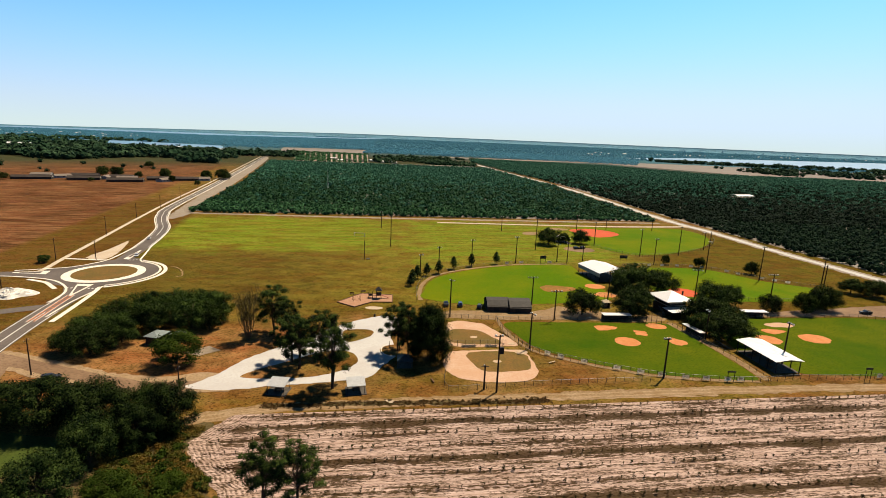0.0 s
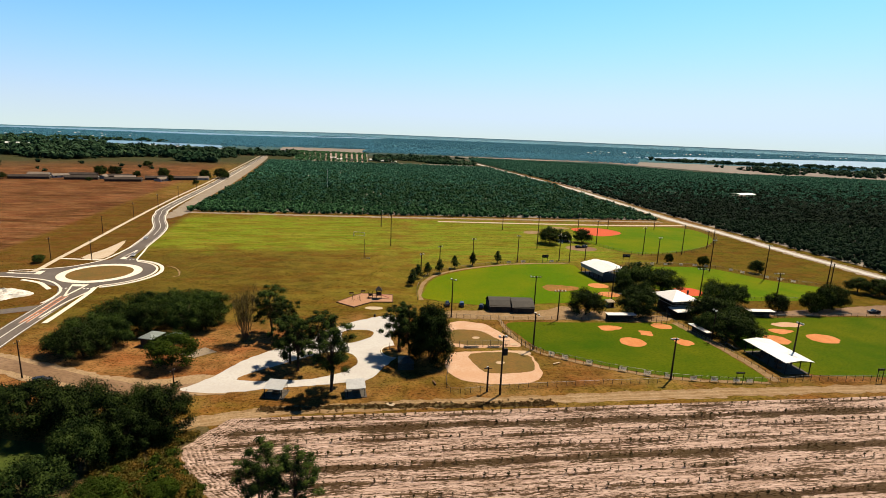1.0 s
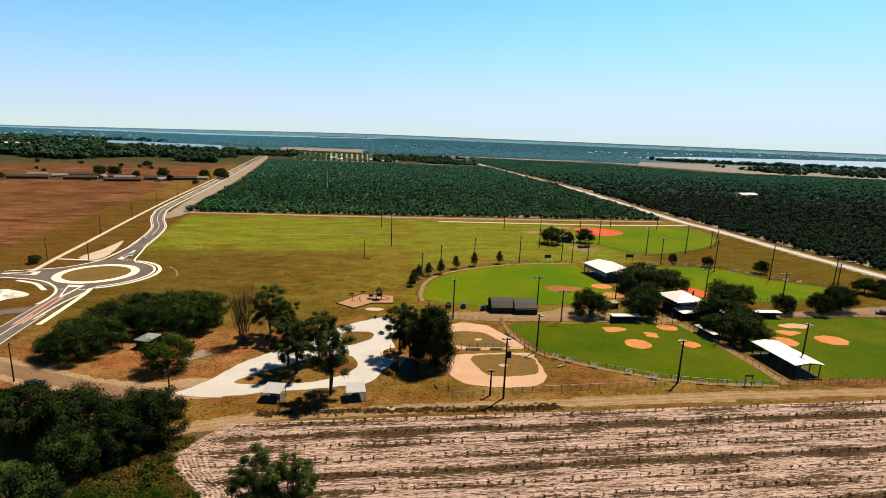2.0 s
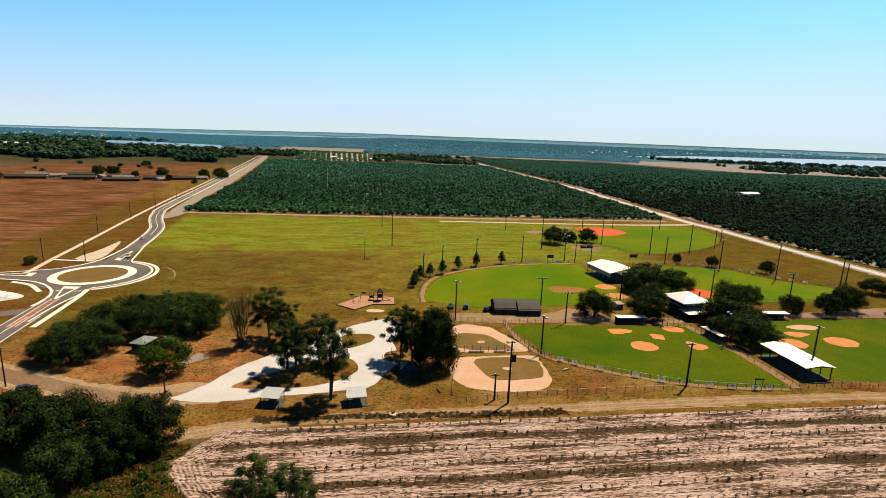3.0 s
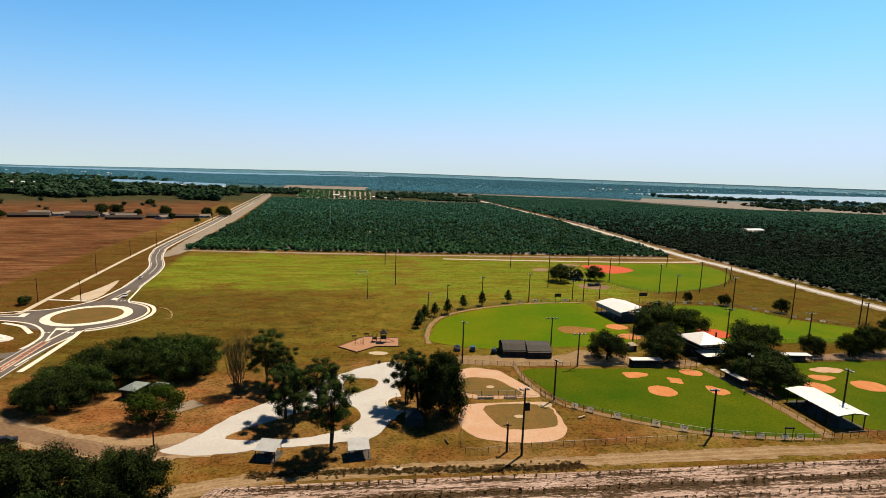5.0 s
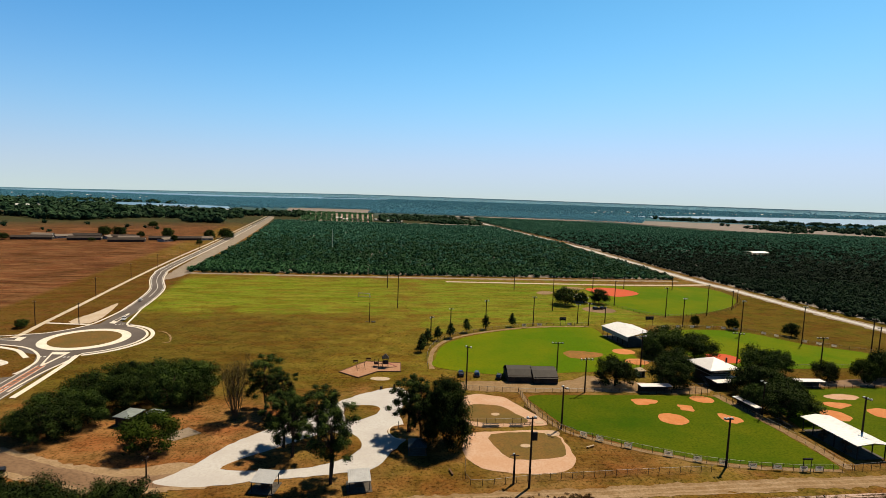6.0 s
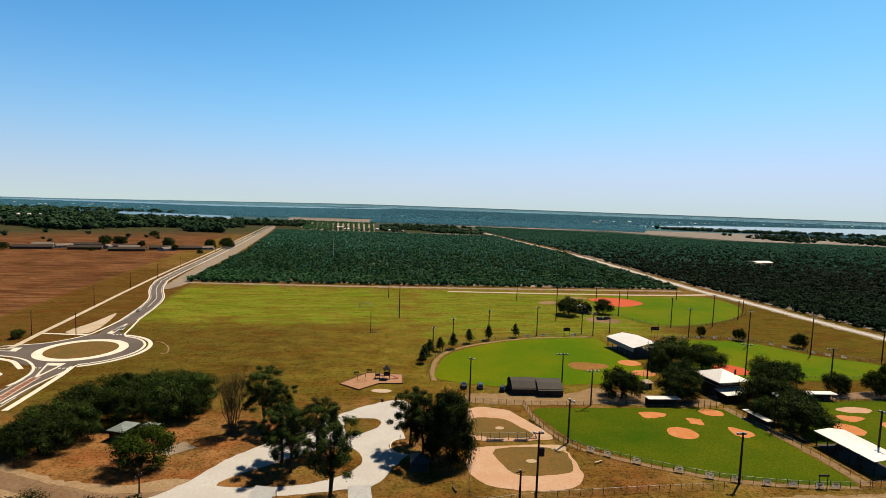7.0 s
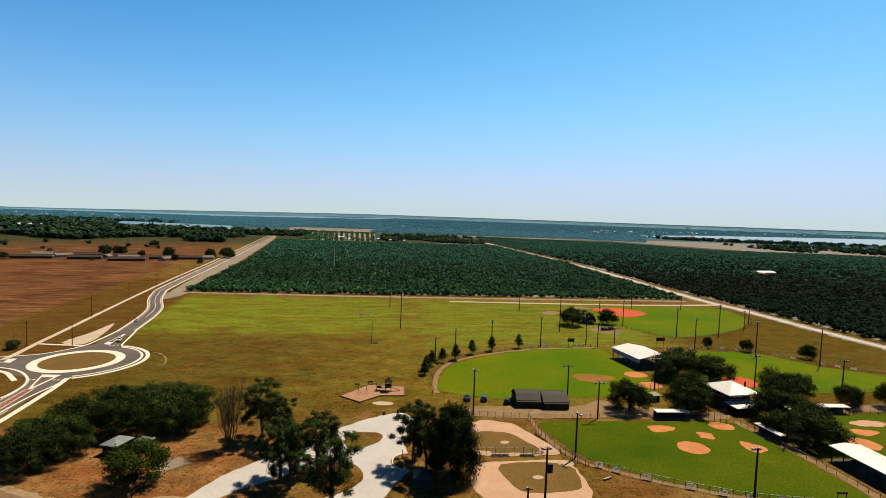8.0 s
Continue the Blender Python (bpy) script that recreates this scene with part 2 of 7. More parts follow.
M = {}
M["ground"] = ground_material()
M["turf"] = surface("mown_turf", (0.0178, 0.0429, 0.00111), (0.0503, 0.0592, 0.00222), (0.0118, 0.0252, 0.00074), big=0.03, small=1.6, bump=0.25, spec=0.01, mid=(0.36, 0.66))
M["turf_dry"] = surface("thin_turf", (0.092, 0.05, 0.011), (0.066, 0.045, 0.009), (0.048, 0.029, 0.008), big=0.12, small=1.6, bump=0.25)
M["turf_dull"] = surface("dull_turf", (0.0365, 0.0723, 0.00126), (0.0786, 0.0849, 0.00252), (0.0264, 0.049, 0.00126), big=0.03, small=1.2, bump=0.2, spec=0.01, mid=(0.4, 0.66))
M["clay"] = surface("orange_clay", (0.25, 0.092, 0.029), (0.28, 0.118, 0.046), (0.2, 0.072, 0.021), big=0.25, small=2.0, bump=0.1)
M["faded_clay"] = surface("faded_clay", (0.153, 0.0637, 0.0149), (0.0932, 0.0552, 0.00637), (0.0851, 0.0425, 0.00851), big=0.25, small=1.2, bump=0.1)
M["red_clay"] = surface("red_clay", (0.266, 0.0391, 0.0117), (0.243, 0.047, 0.0156), (0.204, 0.0313, 0.0117), big=0.2, small=2.0, bump=0.1)
M["pale_clay"] = surface("pale_infield_sand", (0.246, 0.152, 0.095), (0.261, 0.18, 0.125), (0.217, 0.119, 0.0686), big=0.18, small=1.6, bump=0.1)
M["gravel"] = surface("white_shell_gravel", (0.254, 0.251, 0.24), (0.231, 0.222, 0.212), (0.212, 0.203, 0.187), big=0.12, small=1.4, bump=0.15)
M["sand"] = surface("pale_sand", (0.239, 0.192, 0.138), (0.268, 0.225, 0.17), (0.188, 0.138, 0.091), big=0.1, small=1.2, bump=0.2)
M["asphalt"] = surface("worn_asphalt", (0.0544, 0.0448, 0.0378), (0.0745, 0.062, 0.0528), (0.0431, 0.0373, 0.0321), big=0.06, small=1.5, bump=0.1, rough=0.85)
M["track"] = surface("grey_brown_track", (0.0902, 0.0547, 0.0308), (0.128, 0.0829, 0.0489), (0.0635, 0.0391, 0.022), big=0.08, small=1.4, bump=0.2, stretch=(0.5, 1, 1, -15))
M["concrete"] = surface("pale_concrete", (0.414, 0.381, 0.323), (0.357, 0.323, 0.27), (0.31, 0.282, 0.236), big=0.2, small=2.0, bump=0.1)
M["white_paint"] = surface("white_road_paint", (0.386, 0.376, 0.346), (0.346, 0.336, 0.307), big=0.8, small=3, bump=0)
M["red_paint"] = surface("red_brick_paving", (0.322, 0.121, 0.058), (0.272, 0.0992, 0.0516), big=0.5, small=3, bump=0.1)
M["old_concrete"] = surface("weathered_tan_concrete", (0.29, 0.25, 0.19), (0.24, 0.2, 0.148), (0.2, 0.165, 0.12), big=0.15, small=2.0, bump=0.1)
M["steel_grey"] = surface("zinc_sheet_metal", (0.2, 0.208, 0.21), (0.18, 0.188, 0.19), (0.15, 0.156, 0.158), big=0.25, small=1.5, rough=0.5, bump=0, spec=0.5)
M["steel_white"] = surface("white_sheet_metal", (0.373, 0.369, 0.354), (0.336, 0.332, 0.322), (0.3, 0.296, 0.282), big=0.25, small=1.5, rough=0.45, bump=0, spec=0.5)
M["steel_dull"] = surface("weathered_sheet_metal", (0.0147, 0.0131, 0.0114), (0.021, 0.0185, 0.0157), (0.00845, 0.00734, 0.00625), big=0.3, small=1.5, rough=0.6, bump=0.1)
M["wood_pole"] = surface("creosoted_wood", (0.0226, 0.0146, 0.00962), (0.0323, 0.021, 0.013), (0.013, 0.0091, 0.00644), big=0.4, small=4, bump=0.2, world_coords=False)
M["grey_steel"] = surface("galvanised_steel", (0.0969, 0.0969, 0.0932), (0.077, 0.077, 0.074), big=0.5, small=3, rough=0.5, metal=0.5, bump=0)
M["dark_steel"] = surface("dark_painted_steel", (0.0113, 0.0113, 0.0113), (0.0161, 0.0146, 0.013), big=0.5, small=3, rough=0.5, bump=0)
M["lamp_head"] = surface("pale_lamp_housing", (0.404, 0.404, 0.39), (0.337, 0.337, 0.323), big=1, small=4, rough=0.3, metal=0.4, bump=0)
M["bark"] = surface("bark", (0.0388, 0.0275, 0.0178), (0.0275, 0.0194, 0.013), (0.0161, 0.0113, 0.00807), big=0.8, small=5, bump=0.5, world_coords=False)
M["pale_bark"] = surface("grey_olive_bark", (0.075, 0.06, 0.034), (0.055, 0.043, 0.025), (0.036, 0.028, 0.017), big=0.8, small=5, bump=0.4, world_coords=False)
M["oak_leaf"] = leafy("oak_leaves", (0.004, 0.0095, 0.002), (0.034, 0.054, 0.01), random_by=0.8, trans=0.04)
# oak leaves once more, their colour darkened for the canopy's deep shade
M["shade_leaf"] = leafy("shade_darkened_oak_leaves", (0.003, 0.0075, 0.0015), (0.022, 0.035, 0.007), random_by=0.8, trans=0.02)
M["light_leaf"] = leafy("light_oak_leaves", (0.012, 0.0224, 0.00207), (0.0224, 0.0362, 0.00345), trans=0.07)
M["twig_leaf"] = leafy("sparse_olive_leaves", (0.045, 0.038, 0.011), (0.06, 0.05, 0.016), trans=0.1)
M["sapling_leaf"] = leafy("dark_sapling_leaves", (0.016, 0.014, 0.006), (0.026, 0.026, 0.009), trans=0.05)
M["citrus_leaf"] = leafy("citrus_leaves", (0.007, 0.028, 0.011), (0.03, 0.08, 0.03), random_by=0.8, trans=0.08)
M["dark_citrus_leaf"] = leafy("dark_citrus_leaves", (0.00244, 0.00833, 0.0039), (0.00833, 0.0215, 0.00877), random_by=0.6, trans=0.1)
# citrus leaves lightened and blued: distance haze put into their colour
M["hazed_citrus_leaf"] = leafy("haze_tinted_citrus_leaves", (0.01, 0.042, 0.026), (0.034, 0.1, 0.06), random_by=0.8, trans=0.1)
M["scrub_leaf"] = leafy("dry_scrub_leaves", (0.075, 0.045, 0.009), (0.04, 0.044, 0.008), random_by=0.6)
M["bank_weed"] = leafy("dry_bank_weeds", (0.06, 0.033, 0.013), (0.04, 0.027, 0.009), trans=0.25)
M["weed"] = leafy("dry_weeds", (0.044, 0.0218, 0.00932), (0.0285, 0.0207, 0.0057), trans=0.1)
M["far_leaf"] = surface("far_woodland", (0.00837, 0.0251, 0.0117), (0.0251, 0.046, 0.0217), (0.0067, 0.0168, 0.00837), big=0.02, small=0.3, bump=0, spec=0.02, random_by=0.7)
# far leaves: blue, pale colour and extra translucency stand in for distance haze
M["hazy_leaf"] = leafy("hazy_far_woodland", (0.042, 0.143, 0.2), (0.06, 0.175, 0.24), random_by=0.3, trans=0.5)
M["haze_leaf"] = leafy("haze_tinted_horizon_woodland", (0.12, 0.26, 0.36), (0.135, 0.28, 0.38), random_by=0.08, trans=0.5)
# concrete darkened so that floors under roofs carry the shade in their colour
M["slab"] = surface("darkened_concrete", (0.0403, 0.0361, 0.0306), (0.0552, 0.0488, 0.0403), (0.0255, 0.0229, 0.0191), big=0.4, small=2, bump=0.1)
M["dust"] = surface("dusty_sand_strip", (0.116, 0.0708, 0.0323), (0.149, 0.101, 0.0548), (0.0644, 0.042, 0.0146), big=0.3, small=1.5, bump=0.2)
M["rut"] = surface("pale_rut_sand", (0.149, 0.101, 0.0548), (0.175, 0.123, 0.074), (0.0969, 0.0612, 0.029), big=0.3, small=1.5, bump=0.2)
M["margin"] = surface("pale_trodden_soil", (0.15, 0.127, 0.1), (0.125, 0.1, 0.073), (0.085, 0.065, 0.043), big=0.12, small=1.2, bump=0.2)
M["wall_grey"] = surface("grey_painted_block", (0.13, 0.119, 0.107), (0.11, 0.101, 0.091), big=0.4, small=2, bump=0.05)
M["wall_white"] = surface("white_painted_block", (0.226, 0.22, 0.204), (0.201, 0.194, 0.178), big=0.4, small=2, bump=0.05)
M["wall_dark"] = surface("dark_siding_and_shade", (0.029, 0.0226, 0.0178), (0.0388, 0.029, 0.0226), big=0.4, small=2, bump=0.1)
M["glass_dark"] = surface("dark_window_glass", (0.0152, 0.019, 0.0228), (0.0228, 0.0266, 0.0304), big=0.3, small=1, rough=0.08, spec=0.6, bump=0)
M["roof_grey"] = surface("grey_shingle", (0.0212, 0.0161, 0.0127), (0.0319, 0.0255, 0.0212), (0.0149, 0.0119, 0.0101), big=0.2, small=2.5, bump=0.3)
M["roof_blue"] = surface("blue_green_metal_roof", (0.0212, 0.0297, 0.0319), (0.034, 0.0425, 0.0446), big=0.5, small=2, rough=0.5, bump=0)
M["roof_tan"] = surface("tan_shingle", (0.118, 0.0962, 0.0777), (0.0888, 0.0725, 0.0592), (0.0666, 0.0548, 0.0444), big=0.2, small=2.5, bump=0.3)
M["roof_pale"] = surface("pale_green_grey_roof", (0.114, 0.135, 0.132), (0.09, 0.108, 0.105), (0.072, 0.087, 0.084), big=0.5, small=2, rough=0.5, bump=0)
M["pit_sand"] = surface("worn_pale_sand", (0.221, 0.161, 0.107), (0.246, 0.186, 0.127), (0.186, 0.119, 0.0682), big=0.4, small=2, bump=0.1)
M["rubber"] = surface("black_rubber", (0.00644, 0.00644, 0.00644), (0.00962, 0.00962, 0.00962), big=1, small=5, bump=0)
M["car_black"] = surface("black_car_paint", (0.0051, 0.0051, 0.00552), (0.00682, 0.00682, 0.0077), big=1, small=3, rough=0.45, spec=0.25, bump=0)
M["car_white"] = surface("white_car_paint", (0.383, 0.383, 0.377), (0.357, 0.357, 0.351), big=1, small=3, rough=0.2, spec=0.6, bump=0)
M["car_grey"] = surface("dark_grey_car_paint", (0.0258, 0.0275, 0.029), (0.0323, 0.0323, 0.0355), big=1, small=3, rough=0.25, spec=0.6, bump=0)
M["banner"] = leafy("faded_vinyl_banner", (0.62, 0.57, 0.47), (0.7, 0.65, 0.56), random_by=0.15, trans=0.62)
M["net"] = netting("chain_link_wire", (0.266, 0.258, 0.243), 0.88)
M["play_red"] = surface("red_play_plastic", (0.146, 0.0194, 0.013), (0.13, 0.0226, 0.0161), big=0.5, small=3, rough=0.5, bump=0)
M["play_dark"] = surface("dark_play_timber", (0.05, 0.034, 0.028), (0.04, 0.03, 0.028), big=0.5, small=3, rough=0.6, bump=0)
M["mulch"] = surface("reddish_play_mulch", (0.181, 0.0969, 0.0548), (0.201, 0.116, 0.0708), (0.146, 0.0708, 0.0388), big=0.3, small=2, bump=0.3)
M["timber"] = surface("grey_brown_timber", (0.0807, 0.0451, 0.0258), (0.0644, 0.0355, 0.021), big=0.5, small=3, bump=0.2)
M["pile"] = surface("white_limerock", (0.4, 0.385, 0.35), (0.3, 0.285, 0.255), (0.2, 0.185, 0.16), big=0.5, small=1.2, bump=0.8)
M["scrub_floor"] = surface("scrub_floor", (0.0644, 0.042, 0.0161), (0.0323, 0.029, 0.00962), (0.0194, 0.0161, 0.00644), big=0.15, small=1.2, bump=0.4)
# lawn green darkened to stand in for the trees' shade
M["lawn"] = surface("shade_darkened_lawn", (0.0255, 0.0383, 0.0051), (0.034, 0.0446, 0.00682), big=0.2, small=2, bump=0.2)
# pale blue base carries much of the sky's reflection as plain colour
water = surface("lake_water", (0.0666, 0.126, 0.178), (0.0851, 0.148, 0.204), big=0.004, small=0.02, rough=0.4, spec=0.3, bump=0)
M["water"] = water

# ---- shapes ----
RNG = np.random.default_rng(7)


def mesh_of(name, verts, faces, material, smooth=False):
    me = bpy.data.meshes.new(name)
    me.from_pydata([tuple(v) for v in verts], [], [tuple(f) for f in faces])
    me.materials.append(material)
    if smooth:
        me.polygons.foreach_set("use_smooth", [True] * len(me.polygons))
    me.update()
    return me


def fast_mesh(name, verts, faces, material):
    """A mesh from a vertex array and an array of faces that all have the same number of corners."""
    verts, faces = np.asarray(verts, np.float32), np.asarray(faces, np.int32)
    me = bpy.data.meshes.new(name)
    n = faces.shape[1]
    me.vertices.add(len(verts))
    me.vertices.foreach_set("co", verts.ravel())
    me.loops.add(faces.size)
    me.loops.foreach_set("vertex_index", faces.ravel())
    me.polygons.add(len(faces))
    me.polygons.foreach_set("loop_start", np.arange(0, faces.size, n, dtype=np.int32))
    me.materials.append(material)
    me.update(calc_edges=True)
    return me


class Shape:
    """Collects boxes, tubes and slabs into one mesh."""

    def __init__(self):
        self.v, self.f = [], []

    def add(self, verts, faces):
        k = len(self.v)
        self.v += [tuple(v) for v in verts]
        self.f += [tuple(i + k for i in f) for f in faces]
        return self

    def box(self, cx, cy, cz, sx, sy, sz, turn=0.0, bevel=0.0):
        """A box about its centre, turned in degrees about z; bevel narrows its top edges."""
        c, s = math.cos(radians(turn)), math.sin(radians(turn))
        out = []
        rings = [(-sz / 2, 0.0), (sz / 2 - bevel, 0.0), (sz / 2, bevel)] if bevel else [(-sz / 2, 0.0), (sz / 2, 0.0)]
        for z, inset in rings:
            for x, y in ((-1, -1), (1, -1), (1, 1), (-1, 1)):
                px, py = x * (sx / 2 - inset), y * (sy / 2 - inset)
                out.append((cx + c * px - s * py, cy + s * px + c * py, cz + z))
        n = len(rings)
        faces = [(3, 2, 1, 0), tuple(4 * (n - 1) + i for i in range(4))]
        for r in range(n - 1):
            faces += [(4 * r + i, 4 * r + (i + 1) % 4, 4 * r + 4 + (i + 1) % 4, 4 * r + 4 + i) for i in range(4)]
        return self.add(out, faces)

    def tube(self, a, b, ra, rb, n=8):
        a, b = Vector(a), Vector(b)
        q = (b - a).to_track_quat("Z", "Y")
        ring = [Vector((math.cos(2 * math.pi * i / n), math.sin(2 * math.pi * i / n), 0)) for i in range(n)]
        verts = [a + q @ (p * ra) for p in ring] + [b + q @ (p * rb) for p in ring]
        faces = [(i, (i + 1) % n, n + (i + 1) % n, n + i) for i in range(n)] + [tuple(range(n - 1, -1, -1)), tuple(range(n, 2 * n))]
        return self.add(verts, faces)

    def slab(self, outline, z0, z1):
        n = len(outline)
        verts = [(x, y, z0) for x, y in outline] + [(x, y, z1) for x, y in outline]
        return self.add(verts, [tuple(range(n, 2 * n))] + [(i, (i + 1) % n, n + (i + 1) % n, n + i) for i in range(n)])

    def mesh(self, name, material, smooth=False):
        return mesh_of(name, self.v, self.f, material, smooth)


def part(name, shape, material, parent, label=""):
    me = shape.mesh(name, material) if isinstance(shape, Shape) else shape
    ob = new(name, me)
    ob.parent = parent
    return tagged(ob, label)


def thing(name, m, label, category, group="", kind=""):
    root = new(name)
    root.empty_display_size = 0.3
    root.matrix_world = m
    return tagged(root, label, category, group, kind)


def setting(name, me, label="", category="ground"):
    return tagged(new(name, me), label, category, kind="structure")


def spline(points, steps, closed):
    """A smooth line through a few corner points."""
    p = [Vector((*q, 0)) for q in points]
    n, out = len(p), []
    for i in range(n if closed else n - 1):
        a, b, c, d = (p[(i + k) % n] if closed else p[min(max(i + k, 0), n - 1)] for k in (-1, 0, 1, 2))
        for s in range(steps):
            t = s / steps
            q = 0.5 * (2 * b + (c - a) * t + (2 * a - 5 * b + 4 * c - d) * t * t + (3 * b - a - 3 * c + d) * t**3)
            out.append((q.x, q.y))
    if not closed:
        out.append((p[-1].x, p[-1].y))
    return out


def frayed(outline, by, scale=0.4):
    """An outline with an uneven edge."""
    out = []
    for x, y in outline:
        d = noise.noise_vector(Vector((x * scale, y * scale, 3.1)))
        out.append((x + by * d.x, y + by * d.y))
    return out


def dense(outline, step):
    out = []
    for (x0, y0), (x1, y1) in zip(outline, outline[1:] + outline[:1]):
        k = max(1, int(math.hypot(x1 - x0, y1 - y0) / step))
        out += [(x0 + (x1 - x0) * i / k, y0 + (y1 - y0) * i / k) for i in range(k)]
    return out


def patch(name, points, material, z=0.04, curve=6, fray=0.4, label="", category="ground"):
    """A ground surface with an edge of its own, lying on the ground."""
    line = spline(points, curve, True) if curve else points
    line = frayed(dense(line, 1.0 if len(line) < 400 else 3.0), fray)
    return setting(name, Shape().slab(line, -0.2, z).mesh(name, material), label, category)


def ribbon_shape(points, width, z0, z1, curve=8, offset=0.0, shape=None, taper=None, fray=0.0):
    line = spline(points, curve, False)
    if fray:
        line = [p for a, b in zip(line, line[1:]) for p in ((a[0] + (b[0] - a[0]) * k / n_, a[1] + (b[1] - a[1]) * k / n_) for n_ in (max(1, int(math.hypot(b[0] - a[0], b[1] - a[1]) / 0.8)),) for k in range(n_))] + line[-1:]
    L, R = [], []
    for i, (x, y) in enumerate(line):
        (xa, ya), (xb, yb) = line[max(i - 1, 0)], line[min(i + 1, len(line) - 1)]
        d = math.hypot(xb - xa, yb - ya) or 1
        nx, ny = -(yb - ya) / d, (xb - xa) / d
        w = width if taper is None else width + (taper - width) * i / (len(line) - 1)
        wl, wr = (fray * noise.noise(Vector((x * 0.35, y * 0.35, k))) + 0.5 * fray * noise.noise(Vector((x * 1.3, y * 1.3, k))) for k in (1.5, 7.5)) if fray else (0.0, 0.0)
        L.append((x + nx * (offset + w / 2 + wl), y + ny * (offset + w / 2 + wl)))
        R.append((x + nx * (offset - w / 2 + wr), y + ny * (offset - w / 2 + wr)))
    n = len(line)
    s = shape or Shape()
    verts = [(*p, z1) for p in L] + [(*p, z1) for p in R] + [(*p, z0) for p in L] + [(*p, z0) for p in R]
    faces = []
    for i in range(n - 1):
        faces += [(i, n + i, n + i + 1, i + 1), (i, i + 1, 2 * n + i + 1, 2 * n + i), (n + i + 1, n + i, 3 * n + i, 3 * n + i + 1)]
    return s.add(verts, faces)


def ribbon(name, points, width, material, z=0.06, curve=8, offset=0.0, label="", category="road", taper=None, fray=0.0):
    return setting(name, ribbon_shape(points, width, -0.2, z, curve, offset, None, taper, fray).mesh(name, material), label, category)


def ring_shape(cx, cy, r0, r1, z0, z1, a0=0.0, a1=360.0, n=72):
    """A flat ring, or a piece of one, with sides."""
    s = Shape()
    verts = []
    for i in range(n + 1):
        a = radians(a0 + (a1 - a0) * i / n)
        for r, z in ((r0, z0), (r0, z1), (r1, z1), (r1, z0)):
            verts.append((cx + r * math.cos(a), cy + r * math.sin(a), z))
    return s.add(verts, [(4 * i + j, 4 * i + j + 1, 4 * i + j + 5, 4 * i + j + 4) for i in range(n) for j in range(3)])


def disc_points(cx, cy, rx, ry, turn=0.0, n=28):
    c, s = math.cos(radians(turn)), math.sin(radians(turn))
    return [(cx + c * rx * math.cos(a) - s * ry * math.sin(a), cy + s * rx * math.cos(a) + c * ry * math.sin(a)) for a in (2 * math.pi * i / n for i in range(n))]


EYE_HEIGHT = 68.0


def land(x, y):
    """The ground's place far away: beyond 2 km the land rises gently into low hills and is drawn nearer."""
    d = math.hypot(x, y)
    if d <= 2000:
        return x, y, 0.0
    k = 2000 + 2850 * (1 - math.exp(-(d - 2000) / 2850))
    side_ = min(1.0, max(0.0, (-math.degrees(math.atan2(x, y)) - 10) / 28))  # the horizon sinks a little in the north-west
    sink = 34 * side_ * min(1.0, max(0.0, (k - 4250) / 550)) if y > 0 else 0.0
    return x * k / d, y * k / d, EYE_HEIGHT * (1 - k / d) - sink


# ---- the ground ----
radii = [60, 120, 200, 300, 420, 560, 720, 900, 1100, 1350, 1650, 2000, 2200, 2450, 2750, 3100, 3500, 4000, 4600, 5300, 6200, 7500, 9500, 13000, 20000, 40000]
verts, faces, SEG = [(0, 0, 0)], [], 96
for r in radii:
    verts += [land(r * math.cos(2 * math.pi * i / SEG), r * math.sin(2 * math.pi * i / SEG)) for i in range(SEG)]
faces += [(0, 1 + i, 1 + (i + 1) % SEG) for i in range(SEG)]
for k in range(len(radii) - 1):
    a, b = 1 + k * SEG, 1 + (k + 1) * SEG
    faces += [(a + i, b + i, b + (i + 1) % SEG, a + (i + 1) % SEG) for i in range(SEG)]
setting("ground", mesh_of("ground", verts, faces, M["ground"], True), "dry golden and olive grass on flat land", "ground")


def far_patch(name, points, material, z, label, category):
    line = [land(*p) for p in dense(points, 60)]
    n = len(line)
    return setting(name, mesh_of(name, [(x, y, h + z) for x, y, h in line], [tuple(range(n))], material), label, category)


# ---- roads and the roundabout ----
RCX, RCY = -157.8, 225.6
NORTH = [(-164.5, 250), (-172, 280), (-182.2, 314), (-193.2, 342), (-209, 369), (-222, 396), (-237, 440), (-290, 655), (-375, 985), (-478, 1380)]
SOUTH = [(-151, 206), (-148.3, 190), (-144.8, 172), (-140.5, 153), (-135, 133), (-128, 110), (-112, 60), (-92, 0)]
WEST = [(-178, 221.5), (-192, 218.5), (-230, 210), (-330, 190), (-600, 140)]
ribbon("road_north", NORTH, 8.0, M["asphalt"], 0.06, label="worn grey two-lane asphalt road")
ribbon("road_south", SOUTH, 8.6, M["asphalt"], 0.064, label="worn grey two-lane asphalt road")
ribbon("road_west", WEST, 8.0, M["asphalt"], 0.068, label="worn grey asphalt road towards the bare field")
ribbon("road_side", [(-148, 178), (-156, 173), (-168, 165), (-190, 152), (-260, 120)], 6.0, M["asphalt"], 0.072, label="narrow grey asphalt side road")
patch("roundabout_flare", [(-190, 226.5), (-178, 233), (-172, 246), (-168, 252), (-160, 250), (-158, 240), (-175, 218)], M["asphalt"], 0.066, curve=0, fray=0, label="asphalt flare of a roundabout", category="road")
patch("roundabout_flare", [(-190, 214.5), (-176, 212.3), (-168, 209), (-161, 203.5), (-154, 193), (-147, 195), (-150, 210), (-175, 221)], M["asphalt"], 0.07, curve=0, fray=0, label="asphalt flare of a roundabout", category="road")
